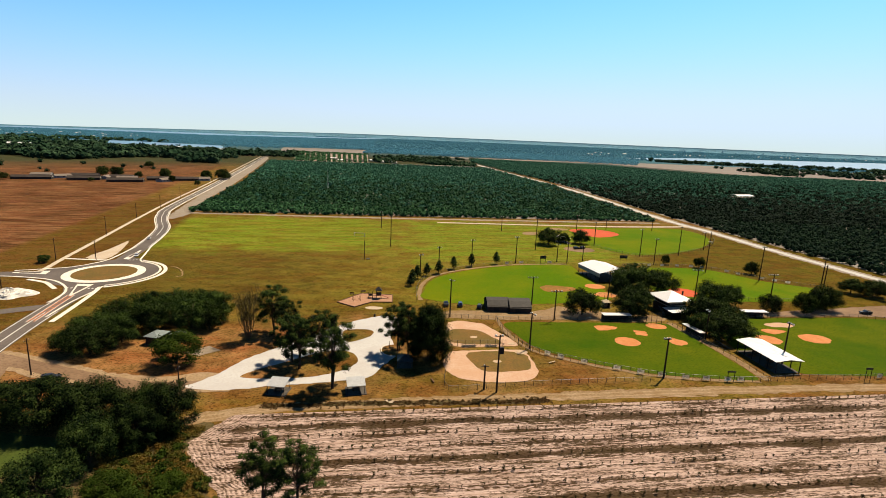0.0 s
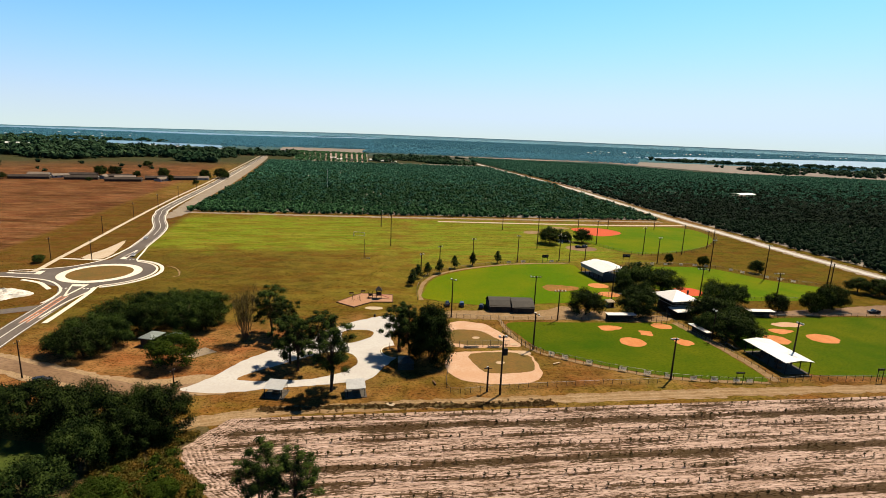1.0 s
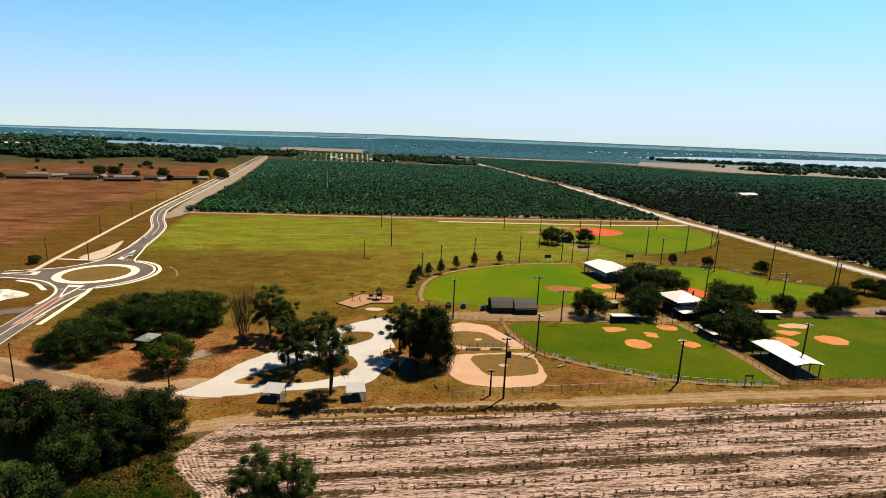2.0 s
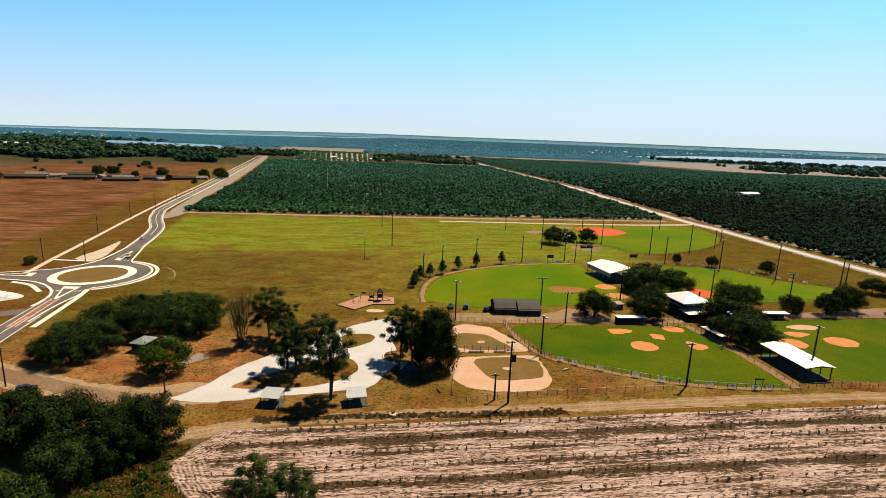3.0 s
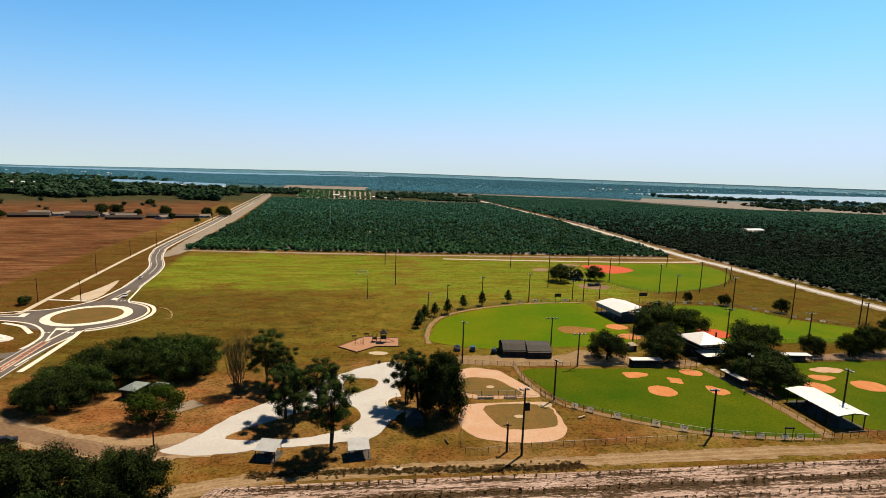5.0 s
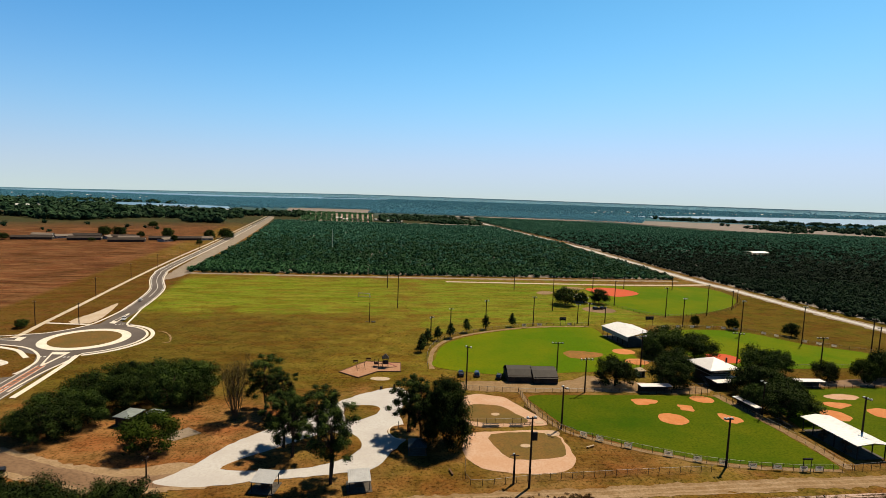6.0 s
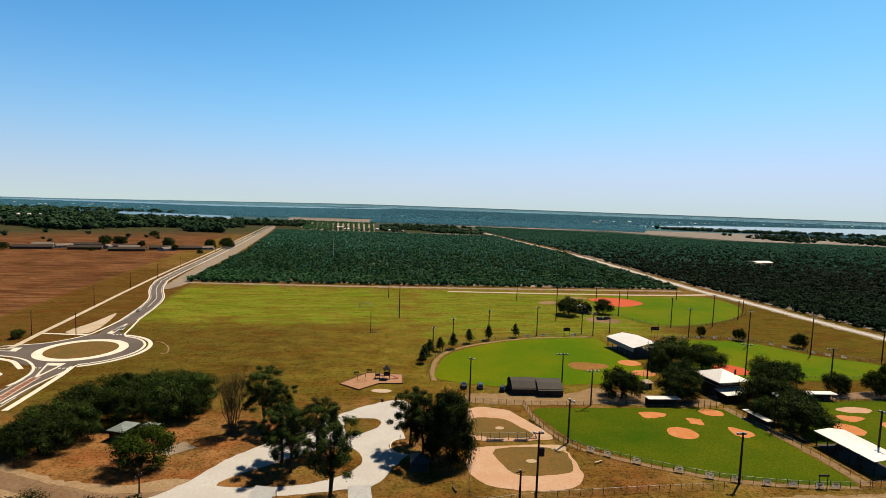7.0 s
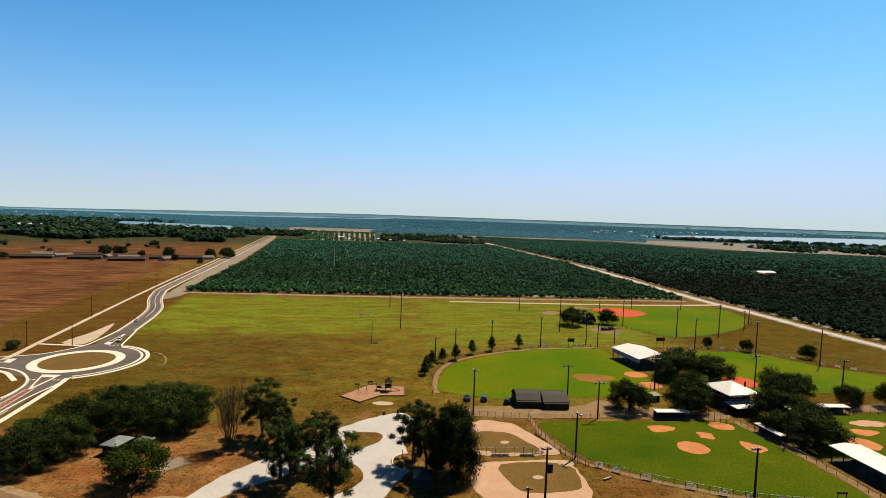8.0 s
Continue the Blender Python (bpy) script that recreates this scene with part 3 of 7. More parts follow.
patch("roundabout_flare", [(-162, 256), (-154, 252.5), (-147, 245.5), (-150, 240), (-164, 244)], M["asphalt"], 0.074, curve=0, fray=0, label="asphalt flare of a roundabout", category="road")
setting("roundabout_road", ring_shape(RCX, RCY, 15.5, 22.4, -0.2, 0.08).mesh("roundabout_road", M["asphalt"]), "dark asphalt ring of a roundabout", "road")
setting("roundabout_apron", ring_shape(RCX, RCY, 13.2, 16.8, -0.2, 0.16).mesh("roundabout_apron", M["concrete"]), "white concrete apron ring round a grass island", "road")
setting("roundabout_island", Shape().slab(disc_points(RCX, RCY, 13.3, 13.3), -0.2, 0.2).mesh("roundabout_island", M["turf_dry"]), "round island of dry olive grass", "ground")
setting("kerb", ring_shape(RCX, RCY, 22.4, 23.4, -0.2, 0.2, -58, 80, 40).mesh("kerb", M["concrete"]), "pale concrete kerb along the roundabout", "kerb")
setting("pavement", ring_shape(RCX, RCY, 24.3, 25.9, -0.2, 0.12, -58, 82, 40).mesh("pavement", M["concrete"]), "pale concrete pavement round the roundabout", "pavement")
ribbon("kerb", [(-198, 223), (-187, 228.2), (-178, 234), (-172, 247), (-173, 262), (-176, 280)], 0.9, M["concrete"], 0.18, label="pale concrete kerb of the roundabout", category="kerb")
ribbon("kerb", [(-198, 213.5), (-189, 213.7), (-176.5, 212.3), (-168.2, 209.2), (-160.9, 203.6), (-156.5, 198.5), (-153.8, 193.2), (-152, 186), (-151.8, 182)], 0.9, M["concrete"], 0.18, label="pale concrete kerb of the roundabout", category="kerb")
ribbon("pavement", [(-182, 210.5), (-172, 207.3), (-164.5, 201.5), (-161.5, 199)], 1.7, M["concrete"], 0.12, label="pale concrete pavement by the roundabout", category="pavement")
ribbon("pavement", [(-146, 204.2), (-143.2, 195.3), (-140.5, 183.9), (-137.8, 172), (-135.8, 162.5)], 1.7, M["concrete"], 0.12, label="pale concrete pavement beside the road", category="pavement")
ribbon("kerb", [(-153.6, 248.8), (-155.4, 250.6), (-157.4, 254), (-162.2, 267), (-167.6, 281)], 0.8, M["concrete"], 0.185, label="pale concrete kerb where the road leaves the roundabout", category="kerb")
for off in (-4.3, 4.3):
    ribbon("kerb", NORTH[1:-1], 0.7, M["concrete"], 0.16, offset=off, label="pale concrete kerb along the road", category="kerb")
ribbon("kerb", [(-145.6, 205.5), (-144.6, 198), (-143.9, 184), (-141, 167)], 0.6, M["concrete"], 0.16, label="pale concrete kerb along the road", category="kerb")
ribbon("pavement", [(-189, 220), (-187.5, 226), (-194.5, 250.5), (-202.7, 280.6), (-228.7, 373.2), (-258.7, 486), (-300, 655), (-386, 985), (-488, 1380)], 2.4, M["old_concrete"], 0.11, label="long pale concrete footpath beside the road", category="pavement")
ribbon("pavement", [(-192.5, 248.5), (-178, 248.4), (-172, 249)], 1.6, M["concrete"], 0.114, label="pale concrete footpath across the verge", category="pavement")
ribbon("lane_line", NORTH[2:], 0.35, M["white_paint"], 0.075, label="painted white centre line", category="road marking")
ribbon("lane_line", SOUTH[2:], 0.35, M["white_paint"], 0.08, label="painted white centre line", category="road marking")
for off in (-3.3, 3.3):
    ribbon("lane_line", NORTH[1:], 0.3, M["white_paint"], 0.073, offset=off, label="painted white edge line", category="road marking")
ribbon("lane_line", SOUTH[1:], 0.3, M["white_paint"], 0.078, offset=-3.8, label="painted white edge line", category="road marking")
ribbon("lane_line", SOUTH[2:], 0.3, M["white_paint"], 0.078, offset=3.8, label="painted white edge line", category="road marking")


def splitter(points, fill):
    patch("kerb", points, M["concrete"], 0.19, curve=0, fray=0, label="raised pale concrete splitter island", category="kerb")
    cx, cy = sum(p[0] for p in points) / len(points), sum(p[1] for p in points) / len(points)
    inner = [(cx + (x - cx) * 0.62, cy + (y - cy) * 0.62) for x, y in points]
    patch("splitter_fill", inner, fill, 0.215, curve=0, fray=0, label="paved fill of a splitter island", category="road")


splitter([(-165.5, 252.5), (-162.2, 251.5), (-167.6, 272), (-168.6, 272)], M["asphalt"])
splitter([(-182.8, 225), (-180.8, 219.2), (-196, 219.0), (-196, 220.4)], M["asphalt"])
splitter([(-157.6, 206.8), (-150.8, 207.2), (-149.0, 191), (-150.0, 191)], M["asphalt"])
HATCH = [(-149.6, 191.5), (-147.2, 181), (-145, 172), (-142.6, 162)]
for off in (-0.95, 0.95):
    ribbon("red_line", HATCH, 0.4, M["red_paint"], 0.09, offset=off, label="red painted line along the road's middle", category="road marking")
    ribbon("lane_line", HATCH, 0.22, M["white_paint"], 0.088, offset=off * 1.4, label="painted white line beside the red hatching", category="road marking")
for k in range(11):
    f_ = (k + 0.5) / 11
    hx, hy = -149.4 + 6.6 * f_, 190.6 - 28 * f_
    patch("hatch_bar", [(hx - 0.85, hy - 0.9), (hx - 0.85, hy - 0.3), (hx + 0.85, hy + 1.1), (hx + 0.85, hy + 0.5)], M["red_paint"], 0.094, curve=0, fray=0, label="red painted hatch bar", category="road marking")
for cx, cy, dx, dy in ((-159.6, 251.2, 1.5, 0.4), (-156.1, 201.1, 1.6, 0.2), (-147.6, 201.8, 1.4, 0.2)):
    for i in range(3):
        q = disc_points(cx + (i - 1) * dx, cy + (i - 1) * dy, 0.55, 0.7, 10, 4)
        patch("crossing_block", q, M["white_paint"], 0.1, curve=0, fray=0, label="white painted crossing block", category="road marking")
patch("sand_patch", [(-189, 296), (-186, 274), (-185, 252), (-174, 252), (-178, 270)], M["sand"], 0.05, label="wedge of bare pale sand by the road", curve=3)
patch("sandy_shoulder", [(-204, 384), (-214, 388), (-262, 560), (-300, 690), (-450, 1260), (-432, 1262), (-278, 690), (-228, 480), (-206, 410)], M["margin"], 0.045, curve=3, fray=1.6, label="bare sandy shoulder along the road")

ribbon("tyre_mark", [(-136, 242.5), (-131, 240), (-125.5, 233.5), (-122.3, 226.5), (-124, 224.5)], 0.7, M["dust"], 0.04, label="pale tyre mark curving over the grass", category="ground", fray=0.4)
# gravel drive and lot
DRIVE = [(-136, 135), (-124, 131.5), (-108, 127), (-92, 122.5), (-78, 120), (-64, 122)]
ribbon("driveway_edge", DRIVE, 9.5, M["rut"], 0.045, label="pale sandy edges of a driveway", category="road", fray=1.2)
ribbon("driveway", DRIVE + [(-57, 123.8)], 5.4, M["track"], 0.069, label="grey-brown unpaved driveway", category="road", fray=0.6)
patch("driveway_mouth", [(-142, 150), (-132, 136), (-122, 128), (-118, 112), (-132, 100)], M["track"], 0.053, label="worn grey-brown road edge")
patch("sandy_apron", [(-96, 119.5), (-90, 125.5), (-76, 126), (-66, 130), (-57, 126), (-55, 120), (-66, 117.6), (-80, 116.5)], M["rut"], 0.066, label="pale sand where the driveway meets the gravel", fray=0.7)
patch("gravel_lot", [(-68, 120.4), (-66, 123.6), (-62.5, 130), (-58, 141), (-50, 152), (-40, 166), (-33, 175), (-26, 181), (-19, 184), (-15, 176), (-17, 164), (-15, 154), (-14, 146), (-17, 139), (-20, 131), (-30, 127), (-42, 124), (-58, 119.6)], M["gravel"], 0.07, label="bright white shell gravel car park and loop", fray=0.6)
patch("lot_island", [(-56, 127.5), (-47, 138), (-37, 147), (-29, 148), (-25, 142), (-28, 135), (-38, 129)], M["ground"], 0.11, label="grass island within the gravel loop")
patch("lot_island", [(-34, 166), (-25, 167.5), (-24, 162), (-31, 156)], M["ground"], 0.11, label="small grass island within the gravel loop")

# ---- ball fields ----
patch("outfield_turf", [(25, 181), (27.5, 170), (33, 158), (41, 152), (52, 146), (66, 141.5), (80, 140), (92, 139.6), (98.5, 141), (97, 155), (94, 170), (89.5, 187), (72, 186.5), (45, 184)], M["turf"], 0.05, curve=5, fray=0.3, label="bright green mown ball field turf")
patch("outfield_turf", [(104, 160), (114, 147), (128, 146), (160, 150), (196, 170), (194, 200), (176, 205), (132, 199), (112, 196)], M["turf"], 0.05, curve=5, fray=0.3, label="bright green mown ball field turf")
patch("outfield_turf", [(-7, 207), (-8, 219), (-6, 234), (1, 247), (16, 261), (40, 274), (70, 280.5), (74, 262), (78, 226), (72, 214), (40, 206), (18, 201)], M["turf_dull"], 0.05, curve=5, fray=0.3, label="bright green mown ball field turf")
patch("outfield_turf", [(100, 245), (104, 270), (112, 281), (150, 284), (172, 262), (193, 250), (186, 232), (135, 222), (112, 222)], M["turf_dull"], 0.05, curve=5, fray=0.3, label="dull green mown ball field turf")
patch("outfield_turf", [(98, 352), (110, 326), (126, 316), (157, 330), (188, 358), (206, 395), (198, 428), (148, 422), (104, 412)], M["turf_dull"], 0.05, curve=5, fray=0.3, label="dull green mown ball field turf")
ribbon("warning_track", [(22, 184), (24.5, 170), (31, 156), (40, 150), (52, 144.5), (66, 140), (80, 138.6), (98, 139)], 1.5, M["dust"], 0.046, fray=0.4, label="sandy strip along the outfield fence", category="ground")
ribbon("warning_track", [(-9, 205), (-10, 219), (-8, 235), (-1, 249), (15, 263), (40, 276), (71, 283)], 1.8, M["dust"], 0.046, fray=0.4, label="sandy strip along the outfield fence", category="ground")
ribbon("foul_path", [(91, 189), (95, 172), (99, 155), (101, 140)], 2.6, M["dust"], 0.056, fray=0.4, label="sandy path beside the ball field", category="path")


def cutout(x, y, rx, ry, turn, mat=None, label="orange clay cut-out in the turf", points=0, depth=0.0):
    """A worn bare spot: round, or drawn out to a few blunt points where the base lines meet it."""
    line = []
    for i in range(18):
        a = 2 * math.pi * i / 18
        k = 1 + depth * math.cos(points * a) if points else 1.0
        px, py = rx * k * math.cos(a), ry * k * math.sin(a)
        c, s = math.cos(radians(turn)), math.sin(radians(turn))
        line.append((x + c * px - s * py, y + s * px + c * py))
    patch("clay_cutout", line, mat or M["clay"], 0.075, curve=2, fray=0.6, label=label)


cutout(67, 167, 4.6, 4.2, 0)
cutout(84, 184.3, 4.0, 3.0, 0)
cutout(75.2, 176, 2.7, 2.5, 35, points=4, depth=0.14)
cutout(63.0, 180.2, 4.6, 2.6, 10, points=3, depth=0.16)
cutout(85.6, 169, 3.6, 3.0, 115, points=3, depth=0.17)
cutout(141.5, 178, 6.0, 4.6, 10)
cutout(122.5, 175, 4.4, 4.4, 0)
cutout(129.5, 184, 4.6, 2.6, 10, points=3, depth=0.15)
cutout(137, 192, 6.5, 2.6, 8, M["pale_clay"])
cutout(55, 231, 8.5, 5.5, 10, M["faded_clay"], "faded clay worn into the turf", points=3, depth=0.12)
cutout(75, 238, 5, 4, 10)
cutout(76, 224, 5, 4, 10)
cutout(117, 234, 7, 7, 10, M["red_clay"], "red clay infield cut-out")
patch("red_infield", [(102, 388), (112, 374), (124, 377), (136, 390), (130, 405), (114, 410), (100, 402)], M["red_clay"], 0.075, curve=4, label="bright red clay infield")
patch("sand_patch", [(59, 374), (64, 371.5), (69, 375), (72, 383), (66, 385), (60, 381)], M["dust"], 0.05, curve=2, label="bare sandy patch in the grass")
patch("sand_patch", [(83, 400), (92, 397), (99, 402), (96, 406.5), (86, 407)], M["dust"], 0.05, curve=2, label="bare sandy patch in the grass")
# two small infields
patch("small_infield", [(3, 157), (3, 179), (15, 179.5), (19, 174), (27, 161), (22, 158)], M["pale_clay"], 0.05, curve=3, fray=0.5, label="pale clay arc of a small infield")
patch("infield_grass", [(4, 159.5), (4, 171), (13, 172), (17, 168), (21, 160)], M["turf_dry"], 0.08, curve=4, fray=0.3, label="thin brown grass of a small infield")
patch("small_infield", [(1.5, 141), (3.5, 151), (10, 153), (24, 155.5), (28.5, 153.5), (30.5, 140), (27, 133.5), (17, 131), (6, 133)], M["pale_clay"], 0.05, curve=4, fray=0.5, label="pale clay arc of a small infield")
patch("infield_grass", [(9.8, 151.4), (27, 153.2), (28.8, 143), (25.5, 139.6), (15, 137.8), (11, 142.5)], M["turf_dry"], 0.08, curve=3, fray=0.3, label="thin brown grass of a small infield")
for px_, py_, r_ in ((12, 165, 1.7), (18.5, 145.3, 1.7), (27.2, 153.6, 2.9), (24.8, 160.5, 1.8)):
    patch("pitching_circle", disc_points(px_, py_, r_ * 0.8, r_ * 0.6, 10, 12), M["pit_sand"], 0.11, curve=2, fray=0.2, label="pale sand circle on a small infield")
patch("sandy_yard", [(-2, 186), (5, 184), (20, 184), (46, 187), (60, 188), (84, 189), (92, 196), (60, 200), (50, 204), (38, 196), (5, 193)], M["dust"], 0.045, curve=3, fray=0.8, label="trodden sandy ground between the ball fields")
patch("sandy_yard", [(-14, 178), (2, 181), (4, 156), (2, 128), (-6, 130), (-14, 150)], M["ground"], 0.03, curve=3, fray=0.8, label="dry grass beside the infields")
patch("car_park", [(112, 200), (132, 206), (160, 213), (186, 220), (215, 226), (240, 220), (240, 206), (198, 208), (176, 207), (130, 201)], M["track"], 0.055, curve=3, fray=0.8, label="sandy car park behind the ball fields")

# dirt roads and the tracks
ribbon("road_shoulder", [(262, 225), (249, 262), (241, 300), (230, 360), (221, 425), (208, 490), (181, 765), (125, 1085), (56, 1490)], 13.0, M["margin"], 0.05, curve=6, label="trodden pale margin of the dirt road", category="road", fray=2.0)
ribbon("dirt_road", [(262, 225), (249, 262), (241, 300), (230, 360), (221, 425), (208, 490), (181, 765), (125, 1085), (56, 1490)], 5.0, M["gravel"], 0.06, curve=6, taper=9.0, label="pale straight dirt road between groves", category="road", fray=0.8)
ribbon("dirt_road", [(215, 445), (199, 440), (145, 427.5), (75, 419), (-6, 411)], 6.0, M["sand"], 0.062, curve=6, taper=4.0, label="pale dirt track along the grove", category="road")
ribbon("grove_margin", [(-206, 408), (-90, 418), (50, 436), (194, 458)], 6, M["margin"], 0.03, label="worn pale strip along the grove", fray=1.5)

# ---- ploughed field ----
FA = radians(8.2)
FC, FS = math.cos(FA), math.sin(FA)


def field_point(u, v):
    """Field lines run along u; v counts back from the field's far edge."""
    return 13 + u * FC + v * FS, 116.8 + u * FS - v * FC


def field_material():
    m = surface("ploughed_sand", (0.196, 0.136, 0.107), (0.281, 0.209, 0.178), (0.0596, 0.0351, 0.023), big=0.8, small=3.0, bump=0.9, stretch=(0.12, 1.6, 1, 8.2))
    nt = m.node_tree
    N, L = nt.nodes, nt.links
    bsdf = N["Principled BSDF"]
    old = bsdf.inputs["Base Color"].links[0].from_socket
    at = N.new("ShaderNodeAttribute")
    at.attribute_name = "weeds"
    mp = N.new("ShaderNodeMapping")
    mp.vector_type = "TEXTURE"
    mp.inputs["Rotation"].default_value = (0, 0, FA)
    mp.inputs["Scale"].default_value = (1.5, 0.3, 1)
    L.new(N.new("ShaderNodeNewGeometry").outputs["Position"], mp.inputs["Vector"])
    n = N.new("ShaderNodeTexNoise")
    n.inputs["Scale"].default_value, n.inputs["Detail"].default_value, n.inputs["Roughness"].default_value = 0.9, 8, 0.75
    L.new(mp.outputs[0], n.inputs["Vector"])
    add = N.new("ShaderNodeMath")
    add.operation = "ADD"
    L.new(at.outputs["Fac"], add.inputs[0])
    strong = N.new("ShaderNodeMapRange")
    strong.clamp = False
    strong.inputs["From Min"].default_value, strong.inputs["From Max"].default_value = 0.3, 0.7
    strong.inputs["To Min"].default_value, strong.inputs["To Max"].default_value = 0.05, 0.95
    L.new(n.outputs["Fac"], strong.inputs["Value"])
    L.new(strong.outputs[0], add.inputs[1])
    r = N.new("ShaderNodeMapRange")
    r.inputs["From Min"].default_value, r.inputs["From Max"].default_value = 0.51, 0.59
    L.new(add.outputs[0], r.inputs["Value"])
    n3 = N.new("ShaderNodeTexNoise")
    n3.inputs["Scale"].default_value = 0.09
    L.new(mp.outputs[0], n3.inputs["Vector"])
    weed = N.new("ShaderNodeMix")
    weed.data_type = "RGBA"
    weed.inputs["A"].default_value, weed.inputs["B"].default_value = (0.036, 0.018, 0.01, 1), (0.03, 0.021, 0.008, 1)
    L.new(n3.outputs["Fac"], weed.inputs["Factor"])
    mix = N.new("ShaderNodeMix")
    mix.data_type = "RGBA"
    L.new(r.outputs[0], mix.inputs["Factor"])
    L.new(old, mix.inputs["A"])
    L.new(weed.outputs["Result"], mix.inputs["B"])
    L.new(mix.outputs["Result"], bsdf.inputs["Base Color"])
    return m


M["field"] = field_material()
ROW, ROW_START = 4.92, 2.0


def field_relief(u, v):
    """Height and weediness of the ploughed soil: low ragged beds with weeds, drill lines and wheel ruts between."""
    v = v + 0.25 * noise.noise(Vector((u * 0.035, v * 0.1, 7)))
    k = (v - ROW_START) / ROW
    d = abs(k - round(k)) * ROW
    row_weed = 1.0 if round(k) % 3 == 1 else 0.12
    wide = (0.4 + 0.75 * row_weed) * (1 + 0.7 * noise.noise(Vector((u * 0.16, round(k) * 3.7, 1))))
    bed = math.exp(-((d / max(0.25, wide)) ** 2))
    rough = noise.noise(Vector((u * 0.5, v * 1.8, 0))) * 0.06 + noise.noise(Vector((u * 1.7, v * 3.0, 5))) * 0.05
    rut = -0.08 * math.exp(-(((d - 1.9) / 0.3) ** 2))
    patchy = noise.noise(Vector((u * 0.06, v * 0.25, 9)))
    lines = noise.noise(Vector((u * 0.07, v * 1.5, 4))) + 0.8 * noise.noise(Vector((u * 0.12, v * 2.9, 14)))
    w = bed * (0.16 + 0.3 * row_weed + 0.26 * patchy) + 0.26 * lines + 0.14 * patchy
    return 0.1 + 0.14 * bed + rough + rut, w


def headland_relief(into, v):
    """Wheel tracks that swing round the field's end, one beside the other."""
    swing = into + 0.5 * noise.noise(Vector((into * 0.3, v * 0.12, 6)))
    ridge = math.sin(swing * 6.283 / 0.95) * (0.6 + 0.4 * noise.noise(Vector((into * 0.9, v * 0.2, 8))))
    return 0.14 + 0.1 * ridge, 0.0 - 0.16 * ridge


def field_left(v):
    """The field's left end: the headland bulges and draws in again."""
    return float(np.interp(v, [0, 5, 11.7, 18, 24, 30, 40, 66], [-63, -67, -71, -68, -63, -59, -52, -40])) + 0.8 * noise.noise(Vector((0, v * 0.4, 2)))


def field_right(v):
    """The field's right end runs slantwise along a ditch."""
    return 102 + (48 - v) * 3.0 + 1.5 * noise.noise(Vector((4, v * 0.3, 2)))


vs = np.arange(0, 66, 0.3)
nu = 460
verts, weeds = [], []
for v in vs:
    lo, hi = field_left(v), min(field_right(v), 235)
    for i in range(nu):
        s_ = i / (nu - 1)
        u = lo + (hi - lo) * (0.35 * s_ + 0.65 * s_ * s_)
        z, w = field_relief(u, v)
        zh, wh = headland_relief(u - lo, v)
        edge = min(1.0, max(0.0, min((u - lo - 6.0 - 2.5 * noise.noise(Vector((1, v * 0.5, 3)))) / 2, (hi - u - 5) / 3)))
        fade = min(1.0, max(0.0, min((u - lo) / 1.5, v / 0.8)))
        verts.append((*field_point(u, v), ((z - zh) * edge + zh + 0.02) * fade + 0.01))
        weeds.append(w * edge + wh * (1 - edge))
nv = len(vs)
keep = [(j * nu + i, (j + 1) * nu + i, (j + 1) * nu + i + 1, j * nu + i + 1) for j in range(nv - 1) for i in range(nu - 1)]
fm = fast_mesh("ploughed_field", verts, keep, M["field"])
fm.attributes.new("weeds", "FLOAT", "POINT").data.foreach_set("value", np.array(weeds, np.float32))
setting("ploughed_field", fm, "pale sandy ploughed field with weedy beds", "field")
TRACK = [(-60, 104), (-44, 110.5), (-20, 115.5), (20, 122), (80, 131.5), (140, 139.5), (240, 153)]
ribbon("field_track", TRACK, 4.6, M["dust"], 0.04, label="sandy farm track along the field's edge", category="path", fray=1.0)
for off in (-0.9, 0.9):
    ribbon("wheel_rut", TRACK, 0.55, M["rut"], 0.045, offset=off, label="pale sandy wheel rut along the field's edge", category="path", fray=0.35)
ribbon("wheel_rut", [(-52, 108), (-34, 113), (-10, 116.5), (14, 119.5), (40, 123.5), (80, 128.6)], 0.7, M["rut"], 0.05, label="pale sandy wheel rut along the field's edge", category="path", fray=0.5)

# ---- lakes and the far land ----
LAKES = [[(-1420, 1850), (-1190, 1715), (-978, 1750), (-740, 1745), (-860, 1990), (-1270, 2080), (-1400, 2060)],
         [(-3700, 4150), (-1900, 4150), (-850, 6000), (-850, 7600), (-2100, 5400), (-3000, 5300), (-4300, 5600)],
         [(870, 2620), (1060, 2330), (1250, 2130), (1780, 2060), (2900, 2150), (4400, 4000), (3435, 4200), (2248, 3600), (1499, 3200)]]
for line, up_, lab in zip(LAKES, (0.5, 1.5, 0.8), ("pale blue lake among trees", "pale far lake along the horizon", "wide pale blue lake")):
    far_patch("lake_water", line, M["water"], up_, lab, "water")
FARSOIL = surface("far_dry_field", (0.124, 0.102, 0.0884), (0.0978, 0.0859, 0.0705), (0.0679, 0.0614, 0.0502), big=0.02, small=0.2, bump=0)
OPEN_FIELD = [(-560, 1745), (-650, 2080), (-330, 2180), (-290, 1800)]
far_patch("far_field", [(510, 1780), (640, 1960), (1000, 2000), (1550, 1850), (1250, 1420), (1120, 1345), (980, 1410), (800, 1360)], FARSOIL, 0.6, "bare pinkish-brown far field", "field")
far_patch("far_field", [(-20, 1720), (-10, 1800), (300, 1830), (640, 1900), (520, 1790), (180, 1700)], FARSOIL, 0.6, "bare pinkish-brown far field", "field")
far_patch("far_field", OPEN_FIELD, FARSOIL, 0.6, "bare pinkish-brown far field", "field")

